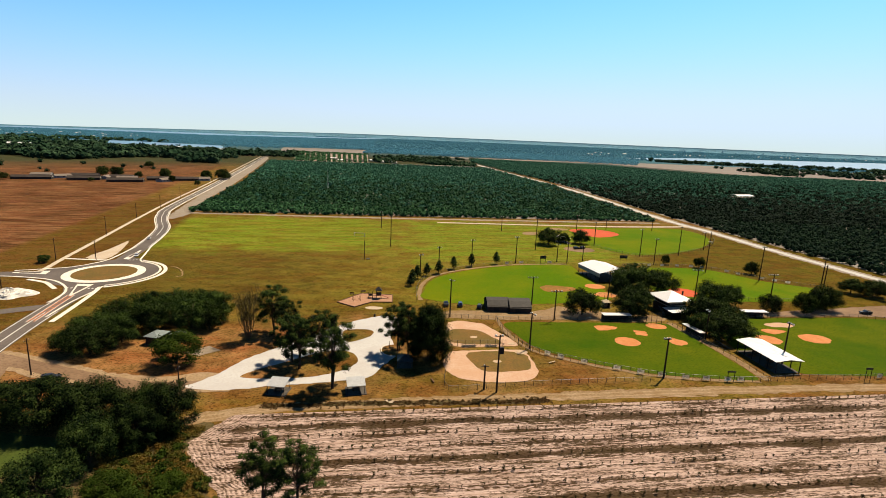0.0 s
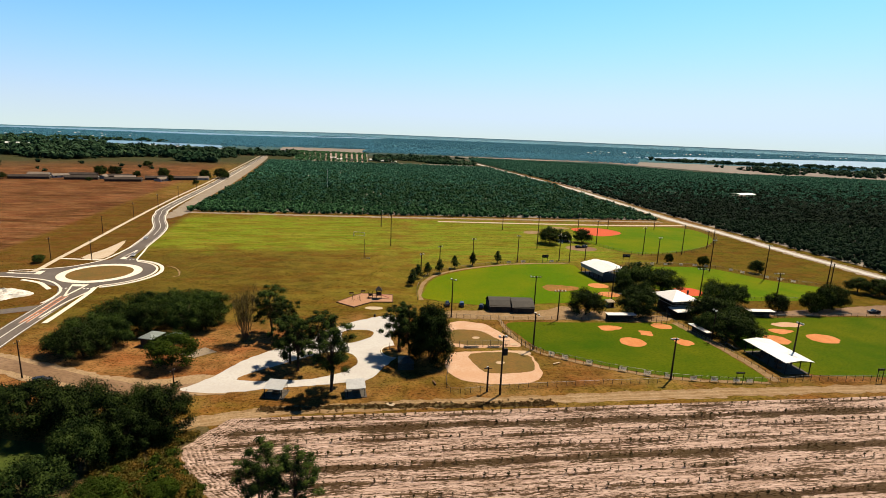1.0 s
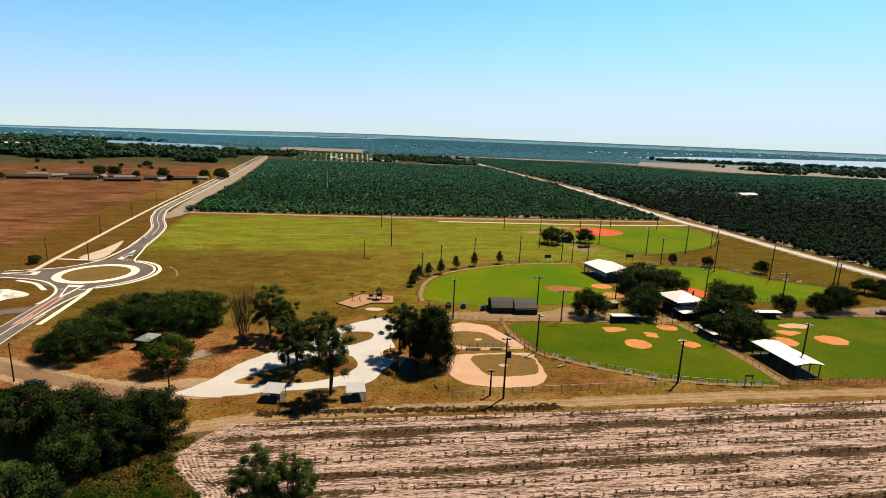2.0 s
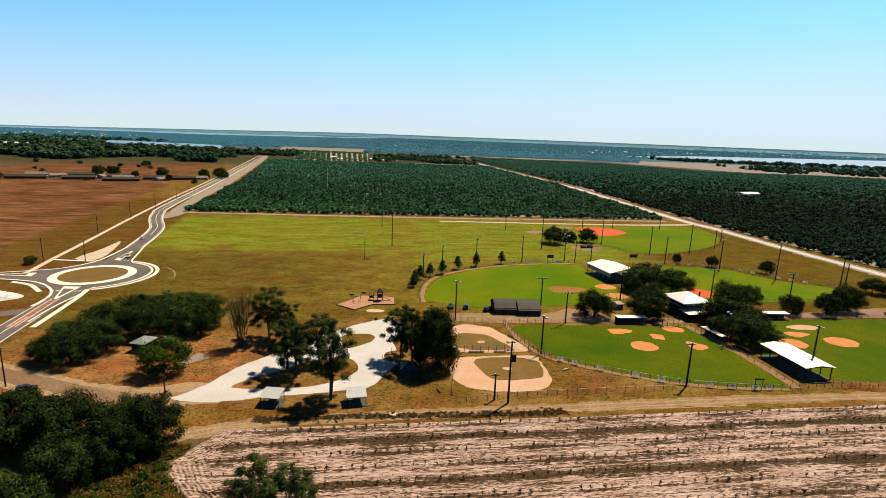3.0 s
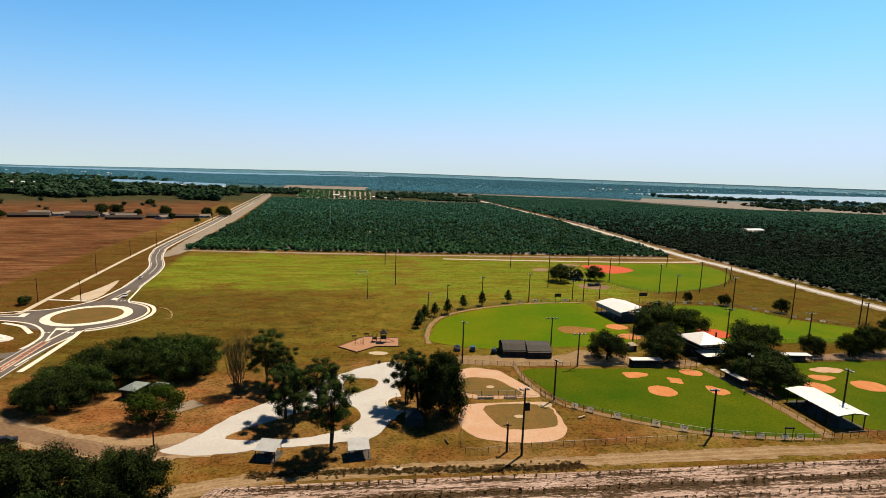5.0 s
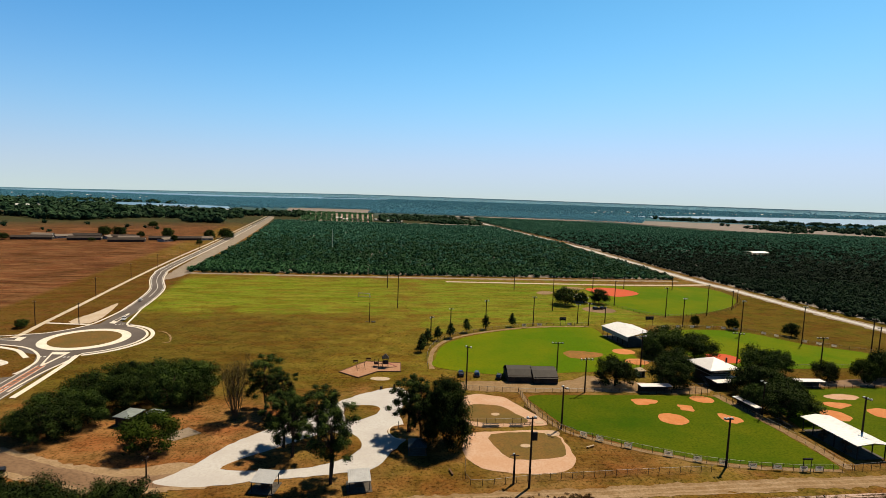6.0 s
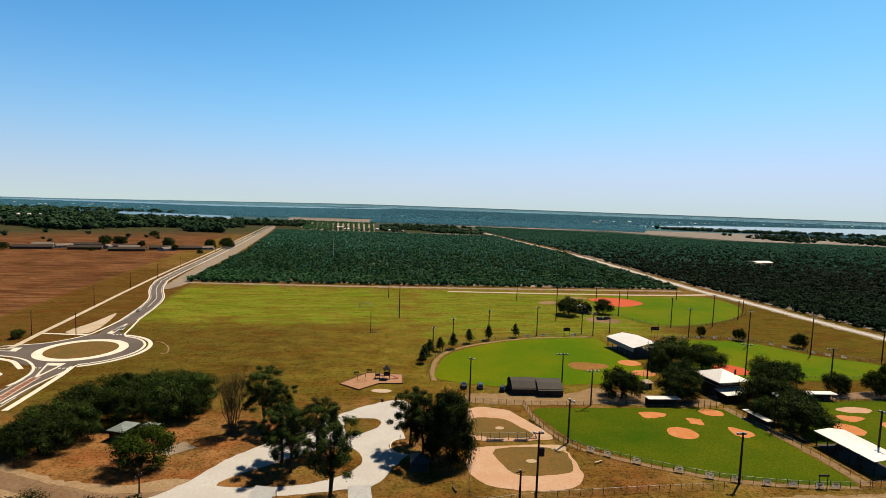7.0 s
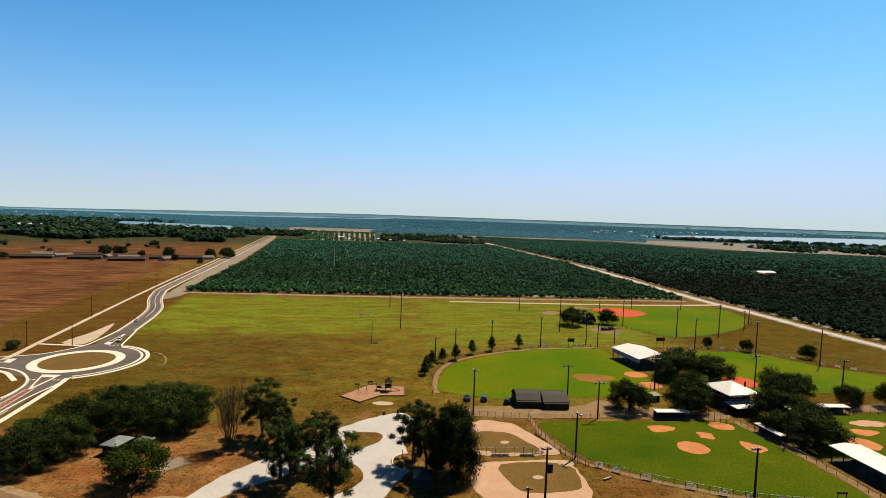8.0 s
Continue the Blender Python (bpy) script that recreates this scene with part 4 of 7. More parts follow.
# ---- trees ----
def spread_of(rng, count):
    """Most sprays lie near a lobe's skin, some inside and a few stray out."""
    return np.clip(rng.normal(0.85, 0.3, (count, 1)), 0.15, 1.7)


def cards(rng, lobes, count, size, flat=1.0):
    """Leaf sprays: small bent quads scattered over the outside of rounded lobes (centre, radii)."""
    w = np.array([r[0] * r[2] for _, r in lobes])
    pick = rng.choice(len(lobes), count, p=w / w.sum())
    c = np.array([lobes[i][0] for i in pick])
    r = np.array([lobes[i][1] for i in pick])
    d = rng.normal(size=(count, 3))
    d[:, 2] = d[:, 2] * 0.9 + 0.25
    d /= np.linalg.norm(d, axis=1)[:, None]
    p = c + d * r * spread_of(rng, count)
    n = d * flat + rng.normal(size=(count, 3)) * 0.42 + np.array([0, 0, 0.3])
    n /= np.linalg.norm(n, axis=1)[:, None]
    a = np.cross(n, rng.normal(size=(count, 3)))
    a /= np.linalg.norm(a, axis=1)[:, None]
    b = np.cross(n, a)
    s = size * rng.uniform(0.6, 1.35, (count, 1))
    bend = n * s * 0.25
    quad = np.stack([p - a * s - bend, p + b * s * 0.6, p + a * s - bend, p - b * s * 0.6], 1)
    return quad.reshape(-1, 3), np.arange(count * 4).reshape(-1, 4)


def limb(shape, a, b, ra, rb, rng, bits=3, sway=0.12):
    a, b = Vector(a), Vector(b)
    length = (b - a).length
    last, r0 = a, ra
    for i in range(1, bits + 1):
        t = i / bits
        q = a.lerp(b, t) + (Vector(rng.normal(size=3)) * sway * length * 0.5 if i < bits else Vector())
        r1 = ra + (rb - ra) * t
        shape.tube(last, q, r0, r1, 7)
        last, r0 = q, r1


def make_tree(name, seed, h, r, clear, lobes_n, leaves, leaf, trunk_r, material, label, lobe_size=0.42, stems=1, form="round"):
    """One tree: tapered trunk with limbs into rounded lobes of leaf sprays. h, r: height and crown radius; clear: bare trunk height."""
    rng = np.random.default_rng(seed)
    root = thing(name, Matrix.Identity(4), label, "tree", "park trees")
    lobes = []
    for i in range(lobes_n):
        a = i * 2.399 + rng.uniform(-0.5, 0.5)
        t = (i + 0.5) / lobes_n
        if form == "round":
            up = 1 - 1.55 * t
            ring = math.sqrt(max(0.04, 1 - up * up)) * rng.uniform(0.45, 0.92)
            z = clear + (h - clear) * (0.38 + 0.41 * up + rng.uniform(-0.1, 0.1))
            rr = r * lobe_size * rng.uniform(0.55, 1.3)
            lobes.append(((ring * r * math.cos(a), ring * r * math.sin(a), z), (rr, rr, rr * 0.8)))
        elif form == "tall":
            z = clear + (h - clear) * (0.1 + 0.8 * t)
            ring = r * (1.0 - 0.5 * abs(t - 0.35)) * rng.uniform(0.3, 1.1)
            rr = r * lobe_size * rng.uniform(0.6, 1.15)
            lobes.append(((ring * math.cos(a), ring * math.sin(a), z), (rr, rr, rr * 1.0)))
        else:
            z = clear + (h - clear) * (0.12 + 0.78 * t)
            ring = r * 0.5 * (1 - t) * rng.uniform(0.6, 1.1)
            rr = r * (0.75 - 0.45 * t)
            lobes.append(((ring * math.cos(a), ring * math.sin(a), z), (rr, rr, rr)))
    wood = Shape()
    for s in range(stems):
        foot = Vector((rng.uniform(-0.5, 0.5), rng.uniform(-0.5, 0.5), 0)) * (s > 0)
        fork = Vector((rng.uniform(-0.3, 0.3) * r * 0.4, rng.uniform(-0.3, 0.3) * r * 0.4, clear + (h - clear) * 0.3))
        limb(wood, foot - Vector((0, 0, 0.3)), fork, trunk_r, trunk_r * 0.65, rng, 4, 0.03)
        for c, rad in lobes[s::stems]:
            limb(wood, fork.lerp(foot, 0.35 * rng.random()), c, trunk_r * 0.42, trunk_r * 0.08, rng)
        top = (fork.x * 1.3, fork.y * 1.3, h * 0.9)
        limb(wood, fork, top, trunk_r * 0.62, trunk_r * 0.1, rng)
    part("trunk", wood, M["bark"], root)
    v, f = cards(rng, lobes, leaves, leaf)
    part("crown", fast_mesh("crown", v, f, material), material, root)
    return root


def plant(protos, spots, base_h, base_r, label=""):
    """Stands trees at (x, y, height, crown radius), taking the prototypes in turn."""
    for i, (x, y, h, r) in enumerate(spots):
        p = protos[i % len(protos)]
        m = Matrix.Translation((x, y, 0)) @ Matrix.Rotation(i * 2.1 + x * 0.3, 4, "Z") @ Matrix.Diagonal((r / base_r, r / base_r, h / base_h, 1))
        if p.get("planted"):
            ob = copy_thing(p, m)
        else:
            ob = p
            ob["planted"] = 1
            pending.append((p, m))
        if label:
            tagged(ob, label)


pending = []
OAKS = [make_tree("oak_tree", 11 + k, 12, 8, 0.7, 48, 14000, 0.22, 0.42, M["oak_leaf"], "broad dark-green oak with a dense crown", 0.25) for k in range(4)]
LIGHT = [make_tree("oak_tree", 31 + k, 12, 8, 1.8, 32, 8000, 0.3, 0.38, M["light_leaf"], "rounded lighter green oak", 0.27) for k in range(2)]
TALL = [make_tree("tall_tree", 51 + k, 17, 4, 3.6, 46, 15000, 0.135, 0.17, M["oak_leaf"], "tall slender tree with an open dark crown", 0.21, stems=3, form="tall") for k in range(3)]


def vase_tree(seed, h, r):
    """A leafless clump: thin stems fan up from one foot, each forking into twigs, with a few dry leaves."""
    rng = np.random.default_rng(seed)
    root = thing("bare_tree", Matrix.Identity(4), "bare clump of thin upright grey-brown stems", "tree", "park trees")
    wood, tips = Shape(), []
    for s in range(19):
        a = s * 2.399
        out = r * math.sqrt((s + 0.5) / 19)
        foot = Vector((0.25 * math.cos(a), 0.25 * math.sin(a), -0.2))
        top = Vector((out * math.cos(a), out * math.sin(a), h * rng.uniform(0.78, 1.0) - 0.25 * out))
        limb(wood, foot, top, 0.09, 0.02, rng, 5, 0.04)
        for _ in range(12):
            t = rng.uniform(0.3, 0.95)
            q = foot.lerp(top, t)
            tip = q + Vector((rng.normal(0, 0.5), rng.normal(0, 0.5), rng.uniform(1.2, 3.0)))
            limb(wood, q, tip, 0.035, 0.012, rng, 2, 0.1)
            tips.append((tuple(tip), (0.7, 0.7, 0.9)))
    part("trunk", wood, M["pale_bark"], root)
    v, f = cards(rng, tips, 9000, 0.09)
    part("crown", fast_mesh("crown", v, f, M["twig_leaf"]), M["twig_leaf"], root, "few dry olive leaves")
    return root


BARE = [vase_tree(61, 17, 4)]
SMALL = [make_tree("young_tree", 71 + k, 7, 2, 1.3, 7, 900, 0.26, 0.12, M["oak_leaf"], "small dark conical tree in a row", 0.5, form="cone") for k in range(2)]
plant(OAKS, [(-113, 148, 9.5, 7.5), (-106, 139, 10, 7.5), (-110, 160, 10.5, 8), (-98, 158, 11, 7), (-97, 171, 11.5, 8), (-87, 163, 12.5, 8), (-106, 172, 10.5, 7.5), (-82, 171, 11.5, 7), (-113, 139.5, 8.5, 5.5), (-90, 177, 10.5, 7.5), (-80.5, 163, 10, 5.5), (-102, 148, 9.5, 6)], 12, 8)
plant(LIGHT, [(-77.8, 135, 10, 7.4)], 12, 8)
plant(LIGHT, [(-61, 77, 5.5, 4.6), (-55, 72, 5, 4.4), (-51, 80, 3.6, 3.2)], 12, 8, "low bright green bush among dry scrub")
NEAR = [make_tree("oak_tree", 111 + k, 12, 8, 1.4, 54, 17000, 0.22, 0.4, M["shade_leaf"], "broad oak above scrub, leaves darkened for shade", 0.22) for k in range(3)]
plant(NEAR, [(-91, 100, 11.8, 8.4), (-75, 97, 12.3, 8), (-61.5, 100.5, 12, 7), (-103, 101, 9.5, 8.5), (-116, 100, 9.5, 8), (-71, 87, 11, 6.5), (-65, 94, 10, 5.5), (-83, 101, 11, 7.5), (-67, 103, 11, 5.6), (-71, 74, 11, 7.5)], 12, 8)
plant(TALL, [(-57.7, 161, 17.6, 6.2), (-45, 139, 15.7, 5.6), (-41, 134.3, 17, 5.2), (-37.4, 144.2, 15, 5.8), (-29, 123.6, 22, 6.2), (-13.5, 150.5, 17, 5.6), (-9.8, 146.5, 18, 5.2), (-31.5, 77, 14.5, 4.6), (-25, 76.5, 14, 4.6), (-51, 157.5, 14, 5.0)], 17, 4)
plant(BARE, [(-63.6, 154, 18.5, 4.9)], 17, 4)
BROAD = [make_tree("tall_tree", 91, 18, 8, 0.0, 80, 46000, 0.2, 0.3, M["oak_leaf"], "tall broad dark-green tree beside the gravel", 0.27, stems=2)]
plant(BROAD, [(-3.2, 143.5, 20.5, 6.7)], 18, 8)
plant(OAKS, [(57.5, 194.5, 11.5, 7.8), (78.5, 196, 12, 7.8), (93, 238, 13, 10), (103, 230, 12, 9), (86, 233, 11, 6.5), (119, 211, 12.5, 8.5), (128, 214, 10.5, 6), (104, 190, 11.5, 7.5), (105.3, 171.8, 11.2, 8.8), (112, 184, 10.5, 6.5), (98, 179, 8.5, 4.5), (84, 206, 11.5, 6.5)], 12, 8)
plant(OAKS, [(143.5, 208.5, 8.8, 5.4), (172, 216, 12, 6.4), (166, 213, 10.5, 5), (174, 277, 7.6, 4.2), (206, 245, 8.6, 6), (213, 240, 9.5, 7), (71, 338, 12, 8.5), (94.5, 346, 10, 6.5), (83, 346, 8, 4.5)], 12, 8)
plant(OAKS, [(-448, 668, 15, 9), (-432, 674, 14, 8), (-377, 690, 13, 8), (-362, 660, 12, 7), (-318, 682, 14, 8), (-306, 700, 15, 9), (-296, 690, 12, 7), (-298, 613, 6, 4), (-486, 843, 11, 8), (-512, 590, 9, 7), (-400, 668, 9, 5), (-342, 640, 8, 5), (-420, 606, 5, 4)], 12, 8, "dark rounded tree beside low houses")
plant(LIGHT, [(158, 208.5, 9.5, 5), (149, 287, 6.8, 3.2), (132, 293, 6.2, 2.6)], 12, 8)
plant(SMALL, [(-14.6, 226, 5.5, 2.3), (-14.3, 232, 6.8, 2.6), (-12.3, 238.5, 7.4, 2.6), (-7.9, 245, 7.0, 2.4), (-1.9, 249.5, 7.8, 2.5), (5.7, 260.5, 7.4, 2.6), (15.6, 268, 8.0, 2.4), (29.8, 276, 7.4, 2.5)], 7, 2)
plant(OAKS, [(-197, 239, 4.5, 3.2)], 12, 8, "low dark bush by the footpath")
for p, m in pending:
    p.matrix_world = m
    del p["planted"]


# ---- scrub under the foreground trees ----
def bush_stuff(name, spots, material, label, leaf=0.3, per=420):
    rng = np.random.default_rng(len(spots) + 5)
    vs_, fs_, k = [], [], 0
    for x, y, r, h in spots:
        lobes = [((x + rng.uniform(-0.5, 0.5) * r, y + rng.uniform(-0.5, 0.5) * r, h * rng.uniform(0.3, 0.6)), (r * 0.6, r * 0.6, h * 0.5)) for _ in range(4)]
        v, f = cards(rng, lobes, per, leaf)
        v[:, 2] = np.maximum(v[:, 2], 0.03)
        vs_.append(v)
        fs_.append(f + k)
        k += len(v)
    return tagged(new(name, fast_mesh(name, np.concatenate(vs_), np.concatenate(fs_), material)), label, "shrubs", kind="stuff")


patch("scrub_ground", [(-54, 104), (-50, 96), (-55, 90), (-47, 84), (-40, 76), (-30, 70), (-34, 52), (-70, 50), (-90, 70), (-78, 88), (-62, 98)], M["scrub_floor"], 0.06, curve=4, fray=1.2, label="dry brown scrub ground under trees")
patch("lawn_ground", [(-125, 98), (-94, 96), (-83, 94), (-79.5, 87), (-82, 79), (-100, 70), (-130, 74)], M["lawn"], 0.05, curve=4, fray=0.8, label="green lawn under trees, darkened for their shade")
rs = np.random.default_rng(3)


def brush_spots(count, lo, hi):
    """Brush fills the strip between the big trees and the field's headland."""
    out = []
    while len(out) < count:
        v = rs.uniform(6, 62)
        u = field_left(v) - rs.uniform(0.3, 18) ** 1.0
        x, y = field_point(u, v)
        out.append((x, y, rs.uniform(lo, hi), rs.uniform(lo, hi) * 0.9))
    return out


bush_stuff("scrub", brush_spots(1100, 0.6, 1.4), M["scrub_leaf"], "dry rust and olive scrub", 0.2, 80)
bush_stuff("green_scrub", brush_spots(110, 0.8, 1.9) + [(-56, 80, 2.6, 3.2), (-51, 76, 2.6, 3.4), (-22, 73, 2.6, 5.0), (-20, 71, 2.2, 3.5), (-58, 72, 3, 4)], M["light_leaf"], "bright green shrubs", 0.24, 320)
bank = []
for x, y, a in ((-44, 112.2, 0), (-16, 116.2, 0), (12, 119.0, 0), (30, 121.6, 0)):
    bank.append((x, y))
line_ = [p for p in spline(bank, 60, False) for _ in range(4)]
ribbon("bank_ground", bank, 2.0, M["scrub_floor"], 0.052, label="dry brown strip under weeds along the field", category="ground", fray=0.7)
bush_stuff("weedy_bank", [(x + rs.normal(0, 0.6), y + rs.normal(0, 0.75), rs.uniform(0.25, 0.7), rs.uniform(0.15, 0.4)) for x, y in line_], M["bank_weed"], "low line of dry weeds along the field", 0.14, 26)


# ---- young trees on the ploughed field ----
rs = np.random.default_rng(21)
s = []
vs_, fs_, k = [], [], 0
for row in range(-1, 12):
    v = ROW_START + row * ROW
    for u in np.arange(-66, 230, 2.45):
        if rs.random() < 0.14 or u > field_right(v) - 5 or u < field_left(v) + 7 or v < 1:
            continue
        x, y = field_point(u + rs.uniform(-0.3, 0.3), v + rs.uniform(-0.25, 0.25))
        hh, sz = rs.uniform(0.5, 1.1), rs.uniform(0.7, 1.6)
        lobes = [((x, y, 0.45 + hh * 0.55), (0.24 * sz, 0.22 * sz, 0.3 * sz))]
        q, f = cards(rs, lobes, 18, 0.13 * sz)
        vs_.append(q), fs_.append(f + k)
        k += len(q)
        st = np.array([(x - 0.06, y, 0), (x + 0.06, y, 0), (x + 0.04, y, 0.4 + hh * 0.8), (x - 0.03, y, 0.4 + hh * 0.8)])
        vs_.append(st), fs_.append(np.array([[k, k + 1, k + 2, k + 3]]))
        k += 4
tagged(new("sapling_rows", fast_mesh("sapling_rows", np.concatenate(vs_), np.concatenate(fs_), M["sapling_leaf"])), "rows of small dark young citrus trees", "saplings", kind="stuff")


# dry weeds and clods along the beds
rs = np.random.default_rng(33)
pts_, k = [], 0
while len(pts_) < 70000:
    u, v = rs.uniform(-66, 215), rs.uniform(1, 62)
    if u < field_left(v) + 3 or u > field_right(v) - 4:
        continue
    z, w = field_relief(u, v)
    if rs.random() < 0.05 + 1.6 * max(0.0, w):
        pts_.append((*field_point(u, v), z))
pts_ = np.array(pts_)
n_ = len(pts_)
reach = 0.05 + 0.3 * rs.random((n_, 1)) ** 2.5
way_ = FA + rs.normal(0, 0.35, (n_, 1))
flat_ = np.concatenate([np.cos(way_), np.sin(way_), np.zeros((n_, 1))], 1)
rise = np.concatenate([np.zeros((n_, 2)), 0.03 + reach * rs.uniform(0.15, 0.4, (n_, 1))], 1)
lean = rs.normal(0, 0.12, (n_, 3)) * np.array([1, 1, 0])
quad = np.stack([pts_ - flat_ * reach - (0, 0, 0.05), pts_ + flat_ * reach - (0, 0, 0.05), pts_ + flat_ * reach * 0.7 + rise + lean, pts_ - flat_ * reach * 0.8 + rise * 0.8 + lean], 1)
tagged(new("field_weeds", fast_mesh("field_weeds", quad.reshape(-1, 3), np.arange(n_ * 4).reshape(-1, 4), M["weed"])), "dry brown weeds along the ploughed beds", "weeds", kind="stuff")


# ---- citrus groves ----
def crown_template(seed, sprays):
    """A tree crown about 1 wide and 1 high: a lumpy heart (left out of the sparsest) and a shell of loose leaf sprays, one triangle each."""
    rng = np.random.default_rng(seed)
    bm = bmesh.new()
    bmesh.ops.create_icosphere(bm, subdivisions=1, radius=1.0)
    bm.verts.index_update()
    v = np.array([p.co[:] for p in bm.verts])
    f = np.array([[q.index for q in t.verts] for t in bm.faces])
    bm.free()
    v *= rng.uniform(0.6, 0.95, (len(v), 1)) if sprays else rng.uniform(0.8, 1.15, (len(v), 1))
    if sprays:
        d = rng.normal(size=(sprays, 3))
        d[:, 2] = np.abs(d[:, 2] + 0.3) * np.where(rng.random(sprays) < 0.85, 1, -1)
        d /= np.linalg.norm(d, axis=1)[:, None]
        lump = 1 + 0.22 * np.sin(3 * np.arctan2(d[:, 1], d[:, 0]) + seed)[:, None]
        p = d * rng.uniform(0.75, 1.12, (sprays, 1)) * lump
        n = d + rng.normal(size=(sprays, 3)) * 0.45 + np.array([0, 0, 0.25])
        n /= np.linalg.norm(n, axis=1)[:, None]
        a = np.cross(n, rng.normal(size=(sprays, 3)))
        a /= np.linalg.norm(a, axis=1)[:, None]
        b = np.cross(n, a)
        s = rng.uniform(0.26, 0.5, (sprays, 1)) * (40 / sprays) ** 0.4
        tri = np.stack([p - a * s - b * s * 0.5, p + a * s - b * s * 0.5, p + b * s], 1).reshape(-1, 3)
        if sprays < 20:
            f, v = np.arange(sprays * 3).reshape(-1, 3), tri
        else:
            f, v = np.concatenate([f, np.arange(sprays * 3).reshape(-1, 3) + len(v)]), np.concatenate([v, tri])
    v[:, 2] = np.maximum(v[:, 2], -0.8)
    return v * 0.5 + np.array([0, 0, 0.4]), f


def blobs(name, places, sizes, heights, sprays, material, label, category, seed=1, lift=None):
    rng = np.random.default_rng(seed)
    temps = [crown_template(seed * 10 + i, sprays) for i in range(6)]
    vs_, fs_, k = [], [], 0
    which = rng.integers(0, 6, len(places))
    for i in range(6):
        sel = np.nonzero(which == i)[0]
        if not len(sel):
            continue
        tv, tf = temps[i]
        a = rng.uniform(0, 6.28, len(sel))
        ca, sa = np.cos(a)[:, None], np.sin(a)[:, None]
        x = (tv[None, :, 0] * ca - tv[None, :, 1] * sa) * sizes[sel][:, None] + places[sel, 0][:, None]
        y = (tv[None, :, 0] * sa + tv[None, :, 1] * ca) * sizes[sel][:, None] + places[sel, 1][:, None]
        z = tv[None, :, 2] * heights[sel][:, None] + (places[sel, 2][:, None] if places.shape[1] > 2 else 0)
        vs_.append(np.stack([x, y, z], -1).reshape(-1, 3))
        fs_.append((tf[None] + (np.arange(len(sel)) * len(tv))[:, None, None]).reshape(-1, 3) + k)
        k += len(sel) * len(tv)
    return tagged(new(name, fast_mesh(name, np.concatenate(vs_), np.concatenate(fs_), material)), label, category, kind="stuff")


def road_x(y):
    """Middle of the straight dirt road at a distance y."""
    return np.interp(y, [225, 262, 300, 360, 425, 490, 765, 1085, 1490], [262, 249, 241, 230, 221, 208, 181, 125, 56])


GA = radians(8)
rng = np.random.default_rng(5)
uu, vv = np.meshgrid(np.arange(-500, 1500, 4.4), np.arange(180, 1720, 6.6))
gx = uu * math.cos(GA) - vv * math.sin(GA) + rng.normal(0, 0.6, uu.shape)
gy = uu * math.sin(GA) + vv * math.cos(GA) + rng.normal(0, 0.6, uu.shape)
gx, gy = gx.ravel(), gy.ravel()
left_edge = np.interp(gy, [380, 420, 660, 1110], [-205, -209, -262, -378])
south = 429 + 0.139 * gx + 7
one = (gy > south + 1) & (gx > left_edge) & (gx < road_x(gy) - 15) & (gy < 1180 + 0.09 * gx)
two = (gx > road_x(gy) + 13.5) & (gy > 262) & (gx < 1150) & (gy < np.interp(gx, [100, 500, 640, 930, 1150], [1690, 1580, 1330, 1320, 1290])) & (gx < 300 + 1.05 * gy)
clearing = (np.abs(gx - 420) < 24) & (np.abs(gy - 728) < 16)
lane = (np.abs(gy - (1000 + 0.139 * gx)) < 5) | (np.abs(gy - (700 + 0.139 * gx)) < 4)
thin = np.array([noise.noise(Vector((x * 0.03, y * 0.03, 2.5))) for x, y in zip(gx, gy)])
gone = rng.random(gx.shape) < np.where(thin > 0.28, 0.3, 0.04)
for nm, sel, lab in (("citrus_grove_west", one, "dense rows of dark green citrus trees"), ("citrus_grove_east", two, "dense rows of dark green citrus trees beyond the dirt road")):
    sel = sel & ~clearing & ~gone & ~lane
    lo, span = (430, 520) if nm == "citrus_grove_west" else (540, 620)
    near_leaf = M["citrus_leaf"] if nm == "citrus_grove_west" else M["dark_citrus_leaf"]
    beyond = rng.random(gx.shape) < (gy - lo) / span  # the leaf colour with painted haze grows likelier with distance
    for sprays, cond, mat in ((64, gy < 470, near_leaf), (34, (gy >= 470) & (gy < 720) & ~beyond, near_leaf), (34, (gy >= 470) & (gy < 720) & beyond, M["hazed_citrus_leaf"]), (18, (gy >= 720) & ~beyond, near_leaf), (18, (gy >= 720) & beyond, M["hazed_citrus_leaf"])):
        q = sel & cond
        pl = np.stack([gx[q], gy[q]], 1)
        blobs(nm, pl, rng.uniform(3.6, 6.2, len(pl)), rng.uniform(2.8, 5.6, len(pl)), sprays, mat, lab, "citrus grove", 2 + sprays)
grove_floor = surface("grove_floor", (0.115, 0.102, 0.085), (0.15, 0.135, 0.115), big=0.1, small=1, bump=0.2)
patch("grove_ground", [(-208, 418), (192, 466), (60, 1290), (-120, 1240), (-378, 1150)], grove_floor, 0.02, curve=0, fray=0.5, label="shaded soil under the citrus rows")
patch("grove_ground", [(262, 270), (340, 250), (1160, 900), (1160, 1290), (640, 1335), (500, 1590), (75, 1700), (190, 790), (225, 470)], grove_floor, 0.02, curve=0, fray=0.5, label="shaded soil under the citrus rows")


# tree nursery beyond the grove: rows of young trees on pale ground
far_patch("nursery_ground", [(-350, 1192), (-184, 1215), (-262, 1720), (-500, 1720)], M["margin"], 0.5, "pale ground between nursery rows", "field")
rng = np.random.default_rng(15)
nur = []
